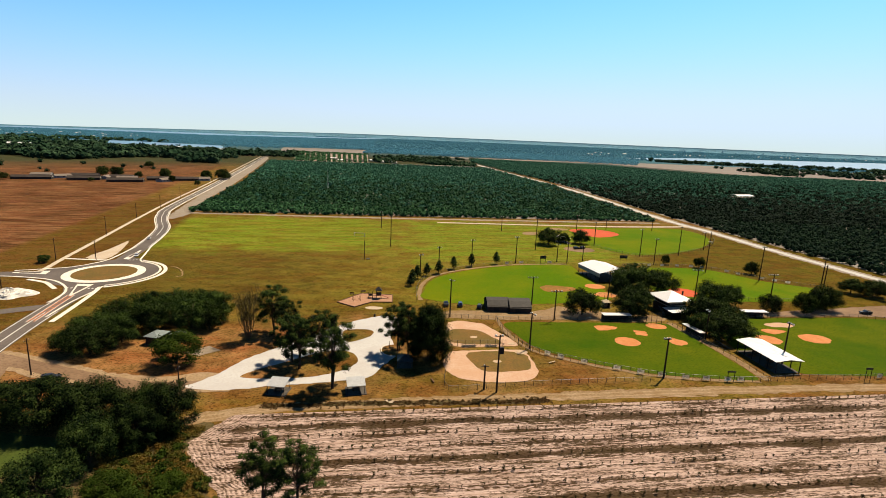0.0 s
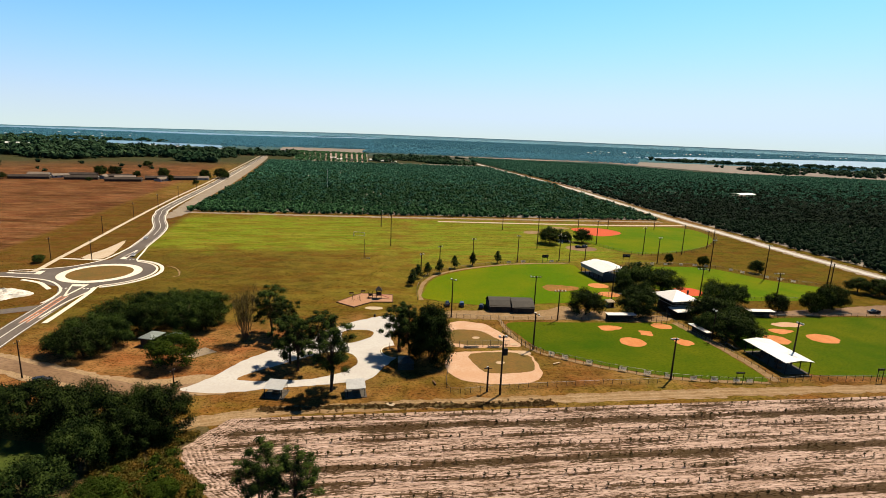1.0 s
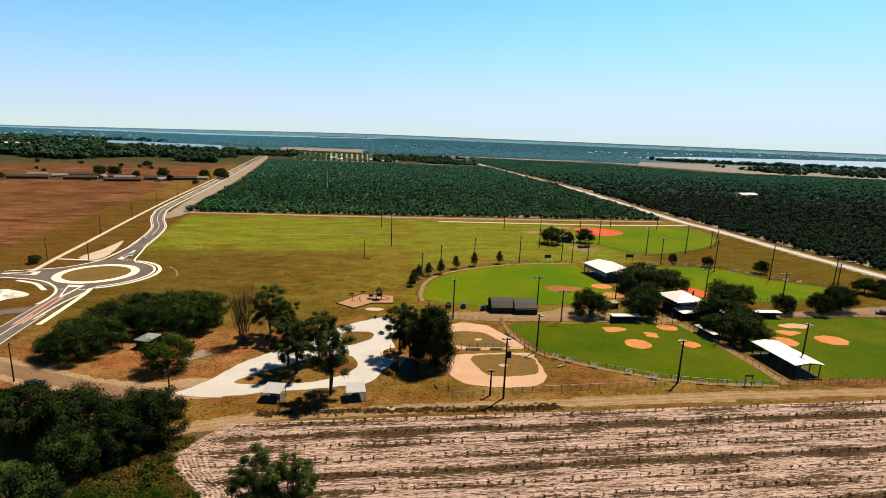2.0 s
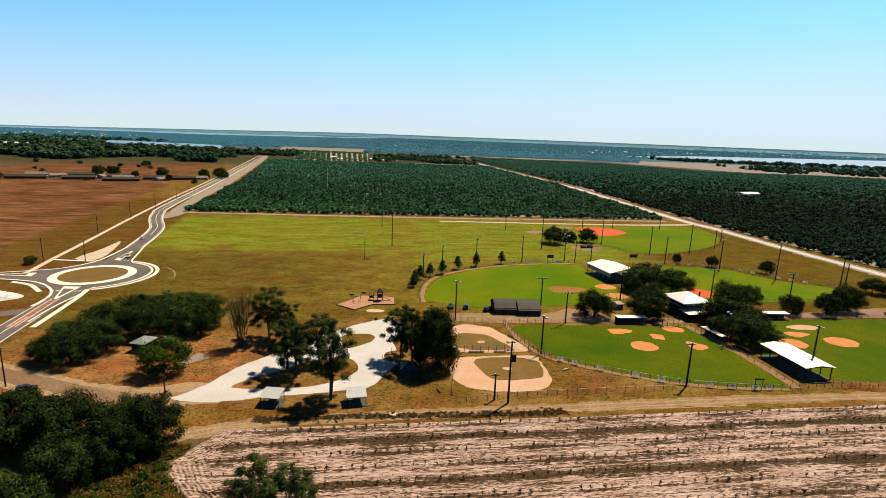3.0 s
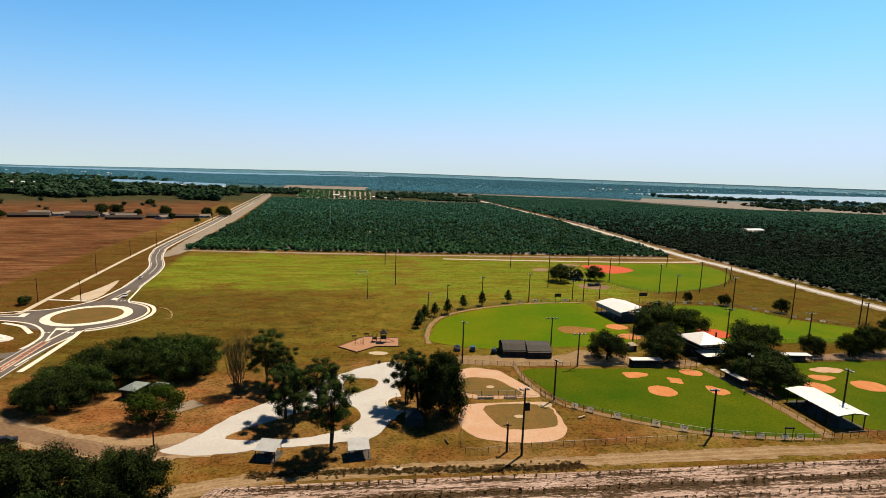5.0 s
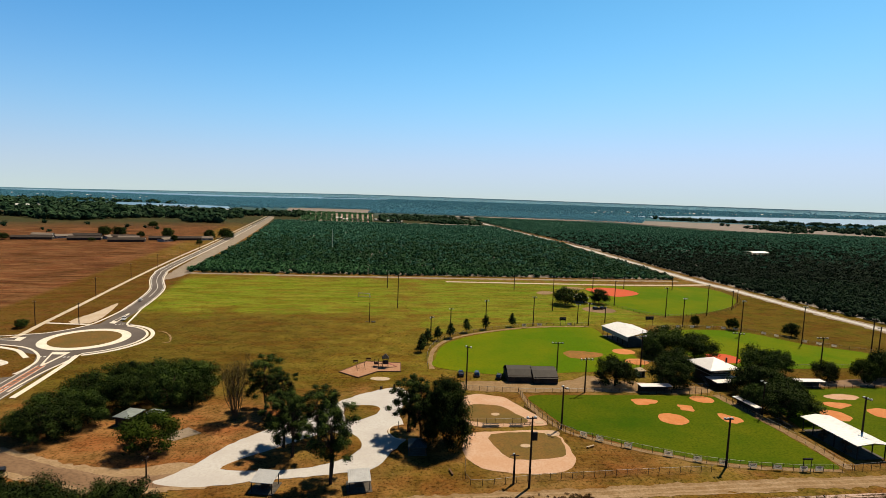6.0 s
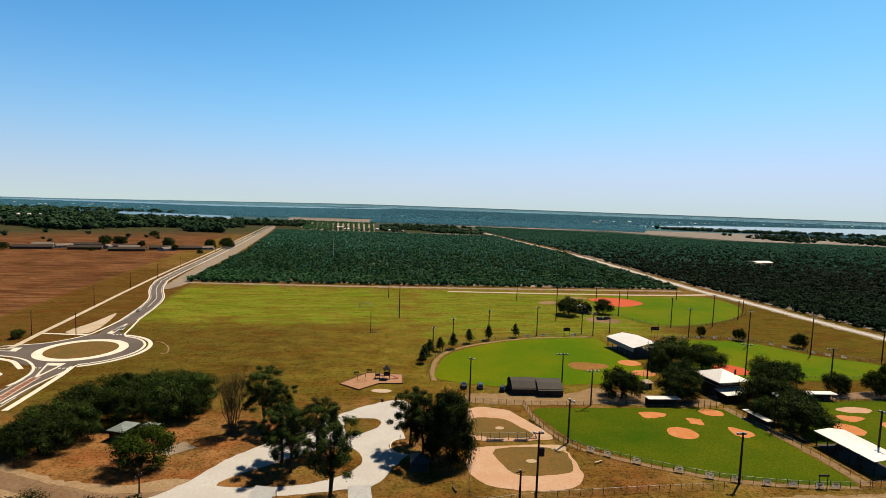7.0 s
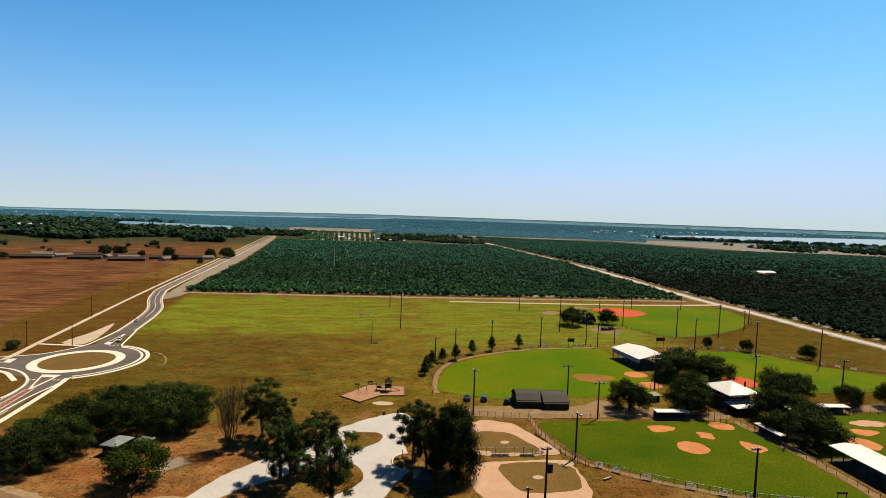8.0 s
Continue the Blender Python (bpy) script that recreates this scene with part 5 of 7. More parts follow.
for i in range(14):
    f_ = (i + 0.5) / 14
    for k in range(64):
        g_ = (k + 0.5) / 64
        nx = (-350 + 166 * f_) * (1 - g_) + (-500 + 238 * f_) * g_
        ny = (1192 + 23 * f_) * (1 - g_) + 1720 * g_
        if rng.random() < (0.95 if f_ > 0.45 else 0.99):
            nur.append((nx + rng.normal(0, 0.4) + (f_ < 0.45) * rng.normal(0, 3.0), ny + rng.normal(0, 0.8)))
nur += [(rng.uniform(-505, -258), rng.uniform(1640, 1722)) for _ in range(230)]  # a thicker belt closes the far end
nur = np.array(nur)
blobs("nursery_trees", nur, rng.uniform(6.0, 8.5, len(nur)), rng.uniform(3.5, 5.5, len(nur)), 18, M["citrus_leaf"], "rows of young trees on pale nursery ground", "nursery", 8)


# ---- far woods ----
def woods(name, count, region, size, material, label, seed, density=None, z_of=land, sprays=0, low=(0.6, 1.0)):
    rng = np.random.default_rng(seed)
    out, near = [], []
    while len(out) < count:
        x, y = region(rng)
        if density and noise.noise(Vector((x * density, y * density, seed))) < -0.05:
            continue
        q = z_of(x, y)
        out.append(q)
        near.append(math.hypot(q[0], q[1]) / math.hypot(x, y))
    pl = np.array(out)
    w = rng.uniform(size[0], size[1], len(pl)) * np.array(near)
    return blobs(name, pl, w, w * rng.uniform(low[0], low[1], len(pl)), sprays, material, label, "woodland", seed)


def within(x0, x1, y0, y1):
    return lambda rng: (rng.uniform(x0, x1), rng.uniform(y0, y1))


def sector(a0, a1, d0, d1):
    """Random places between two bearings (degrees from ahead, to the right) and two distances."""

    def draw(rng):
        a = radians(rng.uniform(a0, a1))
        d = math.sqrt(rng.uniform(d0 * d0, d1 * d1))
        return d * math.sin(a), d * math.cos(a)

    return draw


def in_lake(x, y):
    """Whether a place lies on one of the lakes or the open far field."""
    for line in LAKES + [OPEN_FIELD]:
        inside = False
        for (xa, ya), (xb, yb) in zip(line, line[1:] + line[:1]):
            if (ya > y) != (yb > y) and x < (xb - xa) * (y - ya) / (yb - ya) + xa:
                inside = not inside
        if inside:
            return True
    return False


def dry_land(draw):
    def inner(rng):
        while True:
            x, y = draw(rng)
            if not in_lake(x, y):
                return x, y

    return inner


woods("far_woods", 2000, within(-1300, -400, 900, 1440), (7, 21), M["far_leaf"], "dark tree belt beyond the bare field", 41, 0.006, sprays=30)
woods("far_woods", 90, within(-1000, -600, 1385, 1500), (9, 18), M["far_leaf"], "dark trees in front of the lake", 51, sprays=30)
woods("far_woods", 900, dry_land(within(-2000, -1120, 1440, 2120)), (8, 20), M["far_leaf"], "dark woodland beside the lake", 52, 0.006, sprays=20)
woods("far_woods", 9, within(-700, -420, 690, 860), (4, 9), M["far_leaf"], "scattered dark trees among low houses", 42, sprays=40)
woods("far_woods", 520, sector(-8, 3, 1260, 1620), (6, 12), M["far_leaf"], "dark trees and gardens beyond the grove", 43, 0.008, sprays=20)
woods("far_woods", 5200, dry_land(sector(-12, 20, 1850, 2600)), (6, 12), M["hazy_leaf"], "woodland beyond the groves, tinted by painted haze", 44, sprays=12, low=(0.4, 0.7))
woods("far_woods", 460, lambda r: (lambda t: (900 + 900 * t + r.normal(0, 25), 2210 - 240 * t + r.normal(0, 30)))(r.random()), (9, 20), M["far_leaf"], "trees along the lake shore", 45, sprays=20)
woods("far_woods", 560, within(900, 2000, 1420, 1800), (7, 16), M["far_leaf"], "scattered trees and gardens by the lake", 46, 0.01, sprays=20)
woods("far_woods", 17000, dry_land(sector(-50, -8, 2050, 5200)), (7, 14), M["hazy_leaf"], "far woodland tinted blue by painted haze", 47, sprays=12, low=(0.4, 0.7))
woods("far_woods", 19000, dry_land(sector(-14, 50, 2400, 7500)), (8, 16), M["hazy_leaf"], "far woodland tinted blue by painted haze", 48, sprays=12, low=(0.4, 0.7))
woods("far_woods", 3000, dry_land(sector(-52, 52, 7500, 16000)), (20, 38), M["haze_leaf"], "horizon woodland paled by painted haze", 49, low=(0.15, 0.3))

# ---- poles ----
def at(x, y, turn=0.0, z=0.0):
    return pose(x, y, z, 0, 0, turn)


def light_pole(x, y, h, face=200, wide=False, lamps=3, extra=""):
    """Wooden sports light pole with a crossarm of lamp housings near its top."""
    root = thing("light_pole", at(x, y, face), "tall dark wooden pole with sports floodlights", "light pole", "floodlight poles")
    part("pole", Shape().tube((0, 0, -0.3), (0, 0, h), 0.29, 0.2, 8), M["wood_pole"], root)
    span = 4.4 if wide else 2.2
    part("crossarm", Shape().box(0, 0.18, h - 0.5, span, 0.12, 0.16), M["dark_steel"], root)
    for i in range(lamps):
        dx = (i / max(1, lamps - 1) - 0.5) * (span - 0.4) if lamps > 1 else 0.0
        head = Shape().tube((dx, 0.3, h - 0.3), (dx, 0.75, h - 0.5), 0.16, 0.36, 10)
        head.box(dx, 0.2, h - 0.3, 0.22, 0.3, 0.3)
        part("lamp", head, M["lamp_head"], root, "pale round floodlight housing")
    if extra == "box":
        part("switch_box", Shape().box(0.75, 0, h - 4.6, 1.1, 0.5, 1.9, 0, 0.05), M["dark_steel"], root, "dark box on the pole")
    return root


for spec in ((16.4, 125, 17, 10, False, 2, "box"), (68.3, 138.4, 13, 10, False, 3), (30.5, 157, 12.7, -60, False, 2), (3.6, 185, 15.3, -30, False, 2), (38.7, 204.8, 12.4, 10, True, 4), (44.7, 186.5, 12.4, 190, True, 4),
             (75, 217, 13, 20, True, 4), (113.6, 153.2, 14.4, -70, False, 3), (156, 229.5, 12, 0, True, 4), (183, 233.5, 16.5, 20, False, 2), (118.5, 226, 13.5, -10, True, 4)):
    light_pole(*spec)
for spec in ((170.2, 263, 19, 170, False, 3), (200.4, 258.4, 15.2, 150, False, 3), (148.2, 277, 18.2, 190, False, 3), (124, 290, 16, 190, False, 3), (123.8, 312.3, 17.6, 10, False, 2), (151.4, 319.7, 19, 10, False, 2), (103, 341.5, 16.3, -30, False, 2),
             (105.5, 402, 12.5, -150, False, 2), (170, 413, 10.4, 170, False, 2), (178, 341.3, 12.5, 30, False, 2), (195.3, 367, 9, 60, False, 2), (131.2, 409, 9, 180, False, 2), (-47.3, 375.5, 12.6, 180, False, 2), (-33.2, 311, 19.5, 30, False, 2),
             (43.8, 384.2, 11.6, 180, False, 2), (41.4, 280, 15.7, 180, False, 3), (58.9, 318.5, 21, 10, False, 2), (-2.1, 259, 12.4, 200, False, 2), (15.7, 270, 14.8, 200, False, 2), (-11.1, 244, 11.3, 220, False, 2), (71.8, 285.3, 12.3, 190, False, 2),
             (82.8, 293, 9.1, 190, False, 1), (13, 126.4, 7.3, 10, False, 1), (97.5, 172.5, 11.5, 90, False, 2), (66.5, 288, 11, 180, False, 2)):
    light_pole(*spec)


def utility_pole(x, y, h, face=80):
    root = thing("utility_pole", at(x, y, face), "slim dark wooden utility pole by the road", "utility pole", "utility poles")
    part("pole", Shape().tube((0, 0, -0.3), (0, 0, h), 0.2, 0.12, 8), M["wood_pole"], root)
    part("crossarm", Shape().box(0, 0.14, h - 0.7, 1.8, 0.1, 0.14), M["wood_pole"], root)
    for dx in (-0.8, 0.0, 0.8):
        part("insulator", Shape().tube((dx, 0.14, h - 0.63), (dx, 0.14, h - 0.4), 0.05, 0.07, 6), M["lamp_head"], root)


for spec in ((-211.5, 310, 11.7), (-193.6, 243, 11.9), (-176.8, 248, 10.6), (-180.1, 194.6, 10.7), (-229, 372, 11.5), (-240, 425, 11.5), (-256, 490, 11.5), (-272, 560, 11.5), (-292, 640, 11.5), (-112, 123.5, 10.8), (-71, 123, 4.8)):
    utility_pole(*spec)

mast = thing("radio_mast", at(-137.5, 597), "thin pale lattice mast standing in the grove", "mast")
for k in range(3):
    a = 2.094 * k
    part("leg", Shape().tube((0.5 * math.cos(a), 0.5 * math.sin(a), 0), (0.2 * math.cos(a), 0.2 * math.sin(a), 25), 0.09, 0.06, 6), M["lamp_head"], mast)
for k in range(12):
    r = 0.5 - 0.024 * k
    sh = Shape()
    for j in range(3):
        a, b = 2.094 * j, 2.094 * (j + 1)
        sh.tube((r * math.cos(a), r * math.sin(a), 2 * k + 0.5), (r * math.cos(b), r * math.sin(b), 2 * k + 2.0), 0.04, 0.04, 5)
    part("brace", sh, M["lamp_head"], mast)


# ---- fences ----
POST = {}


def fence(points, h, step, label, curve=5, top=True, kicks=False):
    """Chain-link fence along a line: posts, rail and wire mesh. The thing stands at its first post."""
    x0, y0 = points[0]
    root = thing("chain_link_fence", at(x0, y0), label, "fence", "ball field fences")
    line = spline([(x - x0, y - y0) for x, y in points], curve, False) if curve else [(x - x0, y - y0) for x, y in points]
    if h not in POST:
        POST[h] = Shape().tube((0, 0, -0.2), (0, 0, h + 0.08), 0.06, 0.06, 6).tube((0, 0, h + 0.08), (0, 0, h + 0.16), 0.075, 0.02, 6).mesh("post", M["dark_steel"])
    rail, net, along, want = Shape(), Shape(), 0.0, 0.0
    for (xa, ya), (xb, yb) in zip(line, line[1:]):
        d = math.hypot(xb - xa, yb - ya)
        if d < 1e-6:
            continue
        rail.tube((xa, ya, h), (xb, yb, h), 0.035, 0.035, 5)
        net.add([(xa, ya, 0.05), (xb, yb, 0.05), (xb, yb, h), (xa, ya, h)], [(0, 1, 2, 3)])
        while want <= along + d:
            t = (want - along) / d
            p = part("post", POST[h], M["dark_steel"], root)
            p.location = (xa + (xb - xa) * t, ya + (yb - ya) * t, 0)
            want += step
        along += d
    part("top_rail", rail, M["grey_steel"], root)
    part("wire_mesh", net, M["net"], root, "fine grey wire mesh")
    return root


fence([(21.5, 184), (24, 170), (30.5, 155.5), (40, 149.6), (52, 144.2), (66, 139.6), (80, 138), (90, 138), (101, 139)], 1.8, 2.6, "low chain-link outfield fence beside sandy strip")
fence([(2.2, 136), (3, 125), (17, 128), (31, 130.6), (46, 133.2), (64, 136)], 1.5, 2.8, "low chain-link fence round a small infield", 3)
fence([(101, 139), (112, 141.5), (130, 143), (150, 147.5), (175, 156), (196, 166)], 1.8, 2.8, "low chain-link outfield fence beside turf")
fence([(3.5, 156), (12, 157), (23, 158.5)], 2.2, 2.6, "chain-link fence between two small infields", 0)
fence([(3, 184.5), (21, 184)], 1.6, 2.6, "chain-link fence beside the sandy yard", 0)
fence([(21.5, 184.5), (45, 187), (60, 188.5)], 1.2, 3.0, "low chain-link fence beside turf and yard", 0)
fence([(90.5, 189), (94.5, 172), (98.5, 156), (101, 140)], 1.4, 3.0, "low chain-link fence beside the sandy path", 3)
fence([(-10.5, 204), (-11.5, 219), (-9.5, 236), (-2, 250.5), (15, 265), (40, 278), (72, 285)], 1.5, 4.0, "low chain-link outfield fence along a curved strip")
fence([(104, 285), (150, 287), (174, 265), (196, 252)], 1.5, 4.0, "low chain-link outfield fence on dry grass")
fence([(98, 346), (110, 322), (126, 312), (158, 327), (190, 356), (209, 395), (201, 431)], 1.8, 4.2, "chain-link fence round a far ball field")
fence([(132, 199.6), (150, 201.5), (176, 206.5), (196, 202)], 1.4, 3.2, "low chain-link fence along a car park", 0)
fence([(27, 159.5), (29.5, 154.5), (33, 152.5)], 2.4, 2.2, "chain-link backstop wing of a small infield", 0)
fence([(62, 213), (74, 217), (86, 214)], 3.0, 3.0, "chain-link backstop behind home plate", 0)
fence([(136, 224), (160, 226), (184, 233)], 1.4, 3.4, "low chain-link fence along a ball field", 0)


def banner(x, y, turn, w=2.0, h=1.15, z=0.35):
    root = thing("fence_banner", at(x, y, turn, z), "faded pale advertising board on the fence", "sign board", "fence boards")
    part("board", Shape().box(0, 0, h / 2, w, 0.06, h), M["banner"], root)
    part("frame", Shape().box(0, 0.045, 0, w + 0.1, 0.03, 0.06).box(0, 0.045, h, w + 0.1, 0.03, 0.06).box(-w / 2, 0.045, h / 2, 0.06, 0.03, h).box(w / 2, 0.045, h / 2, 0.06, 0.03, h), M["grey_steel"], root)
    for k, ww in ((0.72, 0.7), (0.45, 0.5)):
        part("bar", Shape().box(0, -0.034, h * k, w * ww, 0.012, h * 0.14), M["wall_grey"], root, "grey bar of lettering")


def along_line(points, dists, curve=5):
    line = spline(points, curve, False)
    out, run, i = [], 0.0, 0
    seglen = [math.hypot(b[0] - a[0], b[1] - a[1]) for a, b in zip(line, line[1:])]
    for d in dists:
        run, i = 0.0, 0
        while i < len(seglen) - 1 and run + seglen[i] < d:
            run += seglen[i]
            i += 1
        (xa, ya), (xb, yb) = line[i], line[i + 1]
        t = (d - run) / seglen[i]
        out.append((xa + (xb - xa) * t, ya + (yb - ya) * t, math.degrees(math.atan2(yb - ya, xb - xa))))
    return out


for x, y, a in along_line([(30.5, 155.5), (40, 149.6), (52, 144.2), (66, 139.6), (80, 138), (90, 138), (101, 139)], (6, 10.5, 18, 28, 35, 41, 48, 54, 60.5, 64.5)):
    banner(x + 0.1, y - 0.14, a)
for x, y, a in along_line([(104, 285), (150, 287), (174, 265), (196, 252)], (8, 16, 24, 33, 41, 47, 60, 66, 78, 84, 90)):
    banner(x, y - 0.16, a + 180, 2.2, 1.1)
for x, y, a in along_line([(15, 265), (40, 278), (72, 285)], (24, 33, 50)):
    banner(x, y - 0.16, a, 2.4, 1.2)
for x, y, a in along_line([(130, 143), (150, 147.5), (175, 156)], (9, 19)):
    banner(x, y - 0.16, a)


def scoreboard(x, y, turn, h, w, bh, label):
    root = thing("scoreboard", at(x, y, turn), label, "scoreboard")
    for dx in (-w * 0.4, w * 0.4):
        part("post", Shape().tube((dx, 0, -0.2), (dx, 0, h), 0.09, 0.09, 8), M["dark_steel"], root)
    part("panel", Shape().box(0, 0, h - bh / 2, w, 0.25, bh, 0, 0.03), M["dark_steel"], root, "dark scoreboard panel")
    for dx in (-w * 0.25, w * 0.25):
        part("bar", Shape().box(dx, -0.135, h - bh * 0.45, w * 0.3, 0.02, bh * 0.25), M["grey_steel"], root, "pale bar of lettering")


scoreboard(57.4, 282.5, 10, 4.5, 3.6, 1.7, "dark scoreboard on two posts by a fence")
scoreboard(105.3, 288.4, 8, 5.4, 4.6, 1.8, "dark scoreboard on two posts on dry grass")
scoreboard(88.5, 138.2, 4, 3.4, 2.6, 0.45, "small pale-topped board frame at the fence")
scoreboard(133.4, 142.6, 8, 4.4, 2.3, 0.6, "small board frame at the outfield fence")


# ---- roofs and buildings ----
def gable(shape, w, d, z0, z1, thick=0.12):
    """A gable roof, ridge along y: w wide, d long, eaves at z0 and ridge at z1."""
    for s in (-1, 1):
        a = [(s * w / 2, -d / 2, z0), (0, -d / 2, z1), (0, d / 2, z1), (s * w / 2, d / 2, z0)]
        b = [(x, y, z - thick) for x, y, z in a]
        shape.add(a + b, [(0, 1, 2, 3), (7, 6, 5, 4), (0, 3, 7, 4), (0, 4, 5, 1), (3, 2, 6, 7)])
    return shape


def hip(shape, w, d, z0, z1, ridge=0.0, thick=0.15):
    top = [(0, -ridge / 2, z1), (0, ridge / 2, z1)]
    base = [(-w / 2, -d / 2, z0), (w / 2, -d / 2, z0), (w / 2, d / 2, z0), (-w / 2, d / 2, z0)]
    low = [(x, y, z - thick) for x, y, z in base]
    return shape.add(base + top + low, [(0, 1, 4), (1, 2, 5, 4), (2, 3, 5), (3, 0, 4, 5), (0, 6, 7, 1), (1, 7, 8, 2), (2, 8, 9, 3), (3, 9, 6, 0), (9, 8, 7, 6)])


def ribs(roof, w, d, z0, z1, step=0.6):
    """Standing seams on both slopes of a gable roof, each a piece of its own."""
    y = -d / 2 + step / 2
    while y < d / 2:
        for s in (-1, 1):
            part("seam", Shape().tube((s * w / 2, y, z0), (0, y, z1), 0.03, 0.03, 4), M["steel_white"], roof)
        y += step


def pavilion(x, y, turn, w, d, eave, ridge, label, bays=4, fascia=0.0):
    root = thing("pavilion", at(x, y, turn), label, "pavilion")
    part("slab", Shape().box(0, 0, 0.04, w - 1.4, d - 1.0, 0.2), M["slab"], root, "concrete floor slab, darkened for shade under the roof")
    ribs(part("roof", gable(Shape(), w, d, eave, ridge), M["steel_white"], root, "white ribbed metal roof"), w, d, eave, ridge, 1.0)
    for s in (-1, 1):
        for k in range(bays + 1):
            part("post", Shape().box(s * (w / 2 - 0.8), -d / 2 + 0.6 + k * (d - 1.2) / bays, eave / 2, 0.22, 0.22, eave - 0.1), M["dark_steel"], root)
        part("beam", Shape().box(s * (w / 2 - 0.8), 0, eave - 0.22, 0.18, d - 0.6, 0.3), M["dark_steel"], root)
    for k in range(bays + 1):
        yk = -d / 2 + 0.6 + k * (d - 1.2) / bays
        part("truss", Shape().box(0, yk, eave - 0.1, w - 1.4, 0.12, 0.18).tube((0, yk, eave), (0, yk, ridge - 0.15), 0.06, 0.06, 6), M["dark_steel"], root)
    if fascia:
        for s in (-1, 1):
            part("side_panel", Shape().box(s * (w / 2 - 0.5), 0, eave - fascia / 2 - 0.1, 0.08, d - 0.3, fascia), M["wall_white"], root, "white metal side panel")
    return root


pavilion(109.3, 154.6, 8.3, 10.0, 18.8, 4.1, 4.75, "long open pavilion with a white metal roof", 5)
pavilion(84.2, 257.6, 16, 17.5, 21.5, 4.9, 6.6, "open-sided hall with white roof and white side panels", 5, 2.0)
for px, py in ((-2, -5), (1.5, -1), (-1.5, 3.5), (2, 6)):
    c, s_ = math.cos(radians(8.3)), math.sin(radians(8.3))
    tb = thing("picnic_table", at(108.3 + c * px - s_ * py, 154.8 + s_ * px + c * py, 8.3, 0.14), "dark wooden picnic table on a concrete slab", "picnic table", "picnic tables")
    part("tabletop", Shape().box(0, 0, 0.74, 0.8, 2.0, 0.06, 0, 0.01), M["timber"], tb)
    for s in (-1, 1):
        part("bench", Shape().box(s * 0.7, 0, 0.44, 0.28, 2.0, 0.05), M["timber"], tb)
        part("leg", Shape().box(0, s * 0.7, 0.36, 1.5, 0.08, 0.72), M["timber"], tb)

# concession house of two storeys
ch = thing("concession_house", at(97.8, 205.2, 14), "two-storey booth with a white hipped metal roof", "building")
part("wall", Shape().box(0, 0, 1.6, 9.6, 9.6, 3.2), M["wall_dark"], ch, "dark brown lower walls")
part("upper_wall", Shape().box(0, 0, 4.65, 8.6, 8.6, 2.9), M["wall_dark"], ch, "dark upper walls")
part("roof", hip(Shape(), 13.4, 13.4, 6.0, 8.9, 0.6, 0.3), M["steel_white"], ch, "white hipped metal roof")
low = Shape()
low.add([(-7.0, -10.8, 2.9), (5.2, -10.8, 2.9), (5.2, -4.4, 3.2), (-7.0, -4.4, 3.2), (-7.0, -10.8, 2.77), (5.2, -10.8, 2.77), (5.2, -4.4, 3.07), (-7.0, -4.4, 3.07)], [(0, 1, 2, 3), (7, 6, 5, 4), (0, 4, 5, 1), (1, 5, 6, 2), (3, 7, 4, 0)])
part("awning", low, M["steel_white"], ch, "white metal awning roof")
part("chimney", Shape().tube((3.4, -2.6, 6.6), (3.4, -2.6, 9.3), 0.32, 0.32, 10), M["dark_steel"], ch, "black flue pipe")
for dx in (-6.7, -2.8, 1.2, 5.0):
    part("post", Shape().box(dx, -10.6, 1.38, 0.16, 0.16, 2.8), M["dark_steel"], ch)
for dx in (-2.4, 0, 2.4):
    w_ = part("window", Shape().box(dx, -4.33, 4.9, 1.7, 0.08, 1.2), M["glass_dark"], ch, "dark glass window")
    part("frame", Shape().box(dx, -4.35, 5.55, 1.9, 0.12, 0.1).box(dx, -4.35, 4.25, 1.9, 0.12, 0.1), M["wall_white"], w_)
for dx in (-3.0, 0.4, 3.4):
    part("hatch", Shape().box(dx, -4.84, 1.6, 1.9, 0.08, 1.2), M["glass_dark"], ch, "dark serving hatch")
part("band", Shape().box(0, 0, 3.5, 9.0, 9.0, 0.3), M["wall_white"], ch, "white band between the storeys")
stair = Shape()
for k in range(14):
    stair.box(-6.6, -7.0 + 0.3 * k + 1.0, 0.1 + 0.22 * k, 1.1, 0.32, 0.1)
part("stair", stair, M["grey_steel"], ch, "outside steel stair")

# shed of two joined halves
sh_ = thing("storage_shed", at(27.5, 198.5, 5), "dark weathered shed of two joined halves", "shed")
for k, (dx, dy, w_, dep) in enumerate(((-4.4, 0.4, 9.0, 9.8), (4.5, -0.6, 8.8, 10.4))):
    wall = part("wall", Shape().box(dx, dy, 1.3, w_, dep, 2.6), M["wall_dark"], sh_, "weathered grey wall")
    r = Shape()
    for s in (-1, 1):
        a = [(dx - w_ / 2 - 0.2, dy + s * (dep / 2 + 0.4), 2.2), (dx + w_ / 2 + 0.1, dy + s * (dep / 2 + 0.4), 2.2), (dx + w_ / 2 + 0.1, dy + s * dep * 0.22, 4.2), (dx - w_ / 2 - 0.2, dy + s * dep * 0.22, 4.2), (dx - w_ / 2 - 0.2, dy, 4.8), (dx + w_ / 2 + 0.1, dy, 4.8)]
        b = [(x, y, z - 0.1) for x, y, z in a]
        r.add(a + b, [(0, 1, 2, 3), (3, 2, 5, 4), (6, 9, 8, 7), (9, 10, 11, 8), (0, 6, 7, 1), (1, 7, 8, 2), (2, 8, 11, 5), (0, 3, 9, 6), (3, 4, 10, 9)])
    part("roof", r, M["steel_dull"], sh_, "dull dark metal roof")
    part("door", Shape().box(dx - 1, dy - dep / 2 - 0.03, 1.1, 2.4, 0.08, 2.1), M["steel_dull"], wall, "dark shed door")


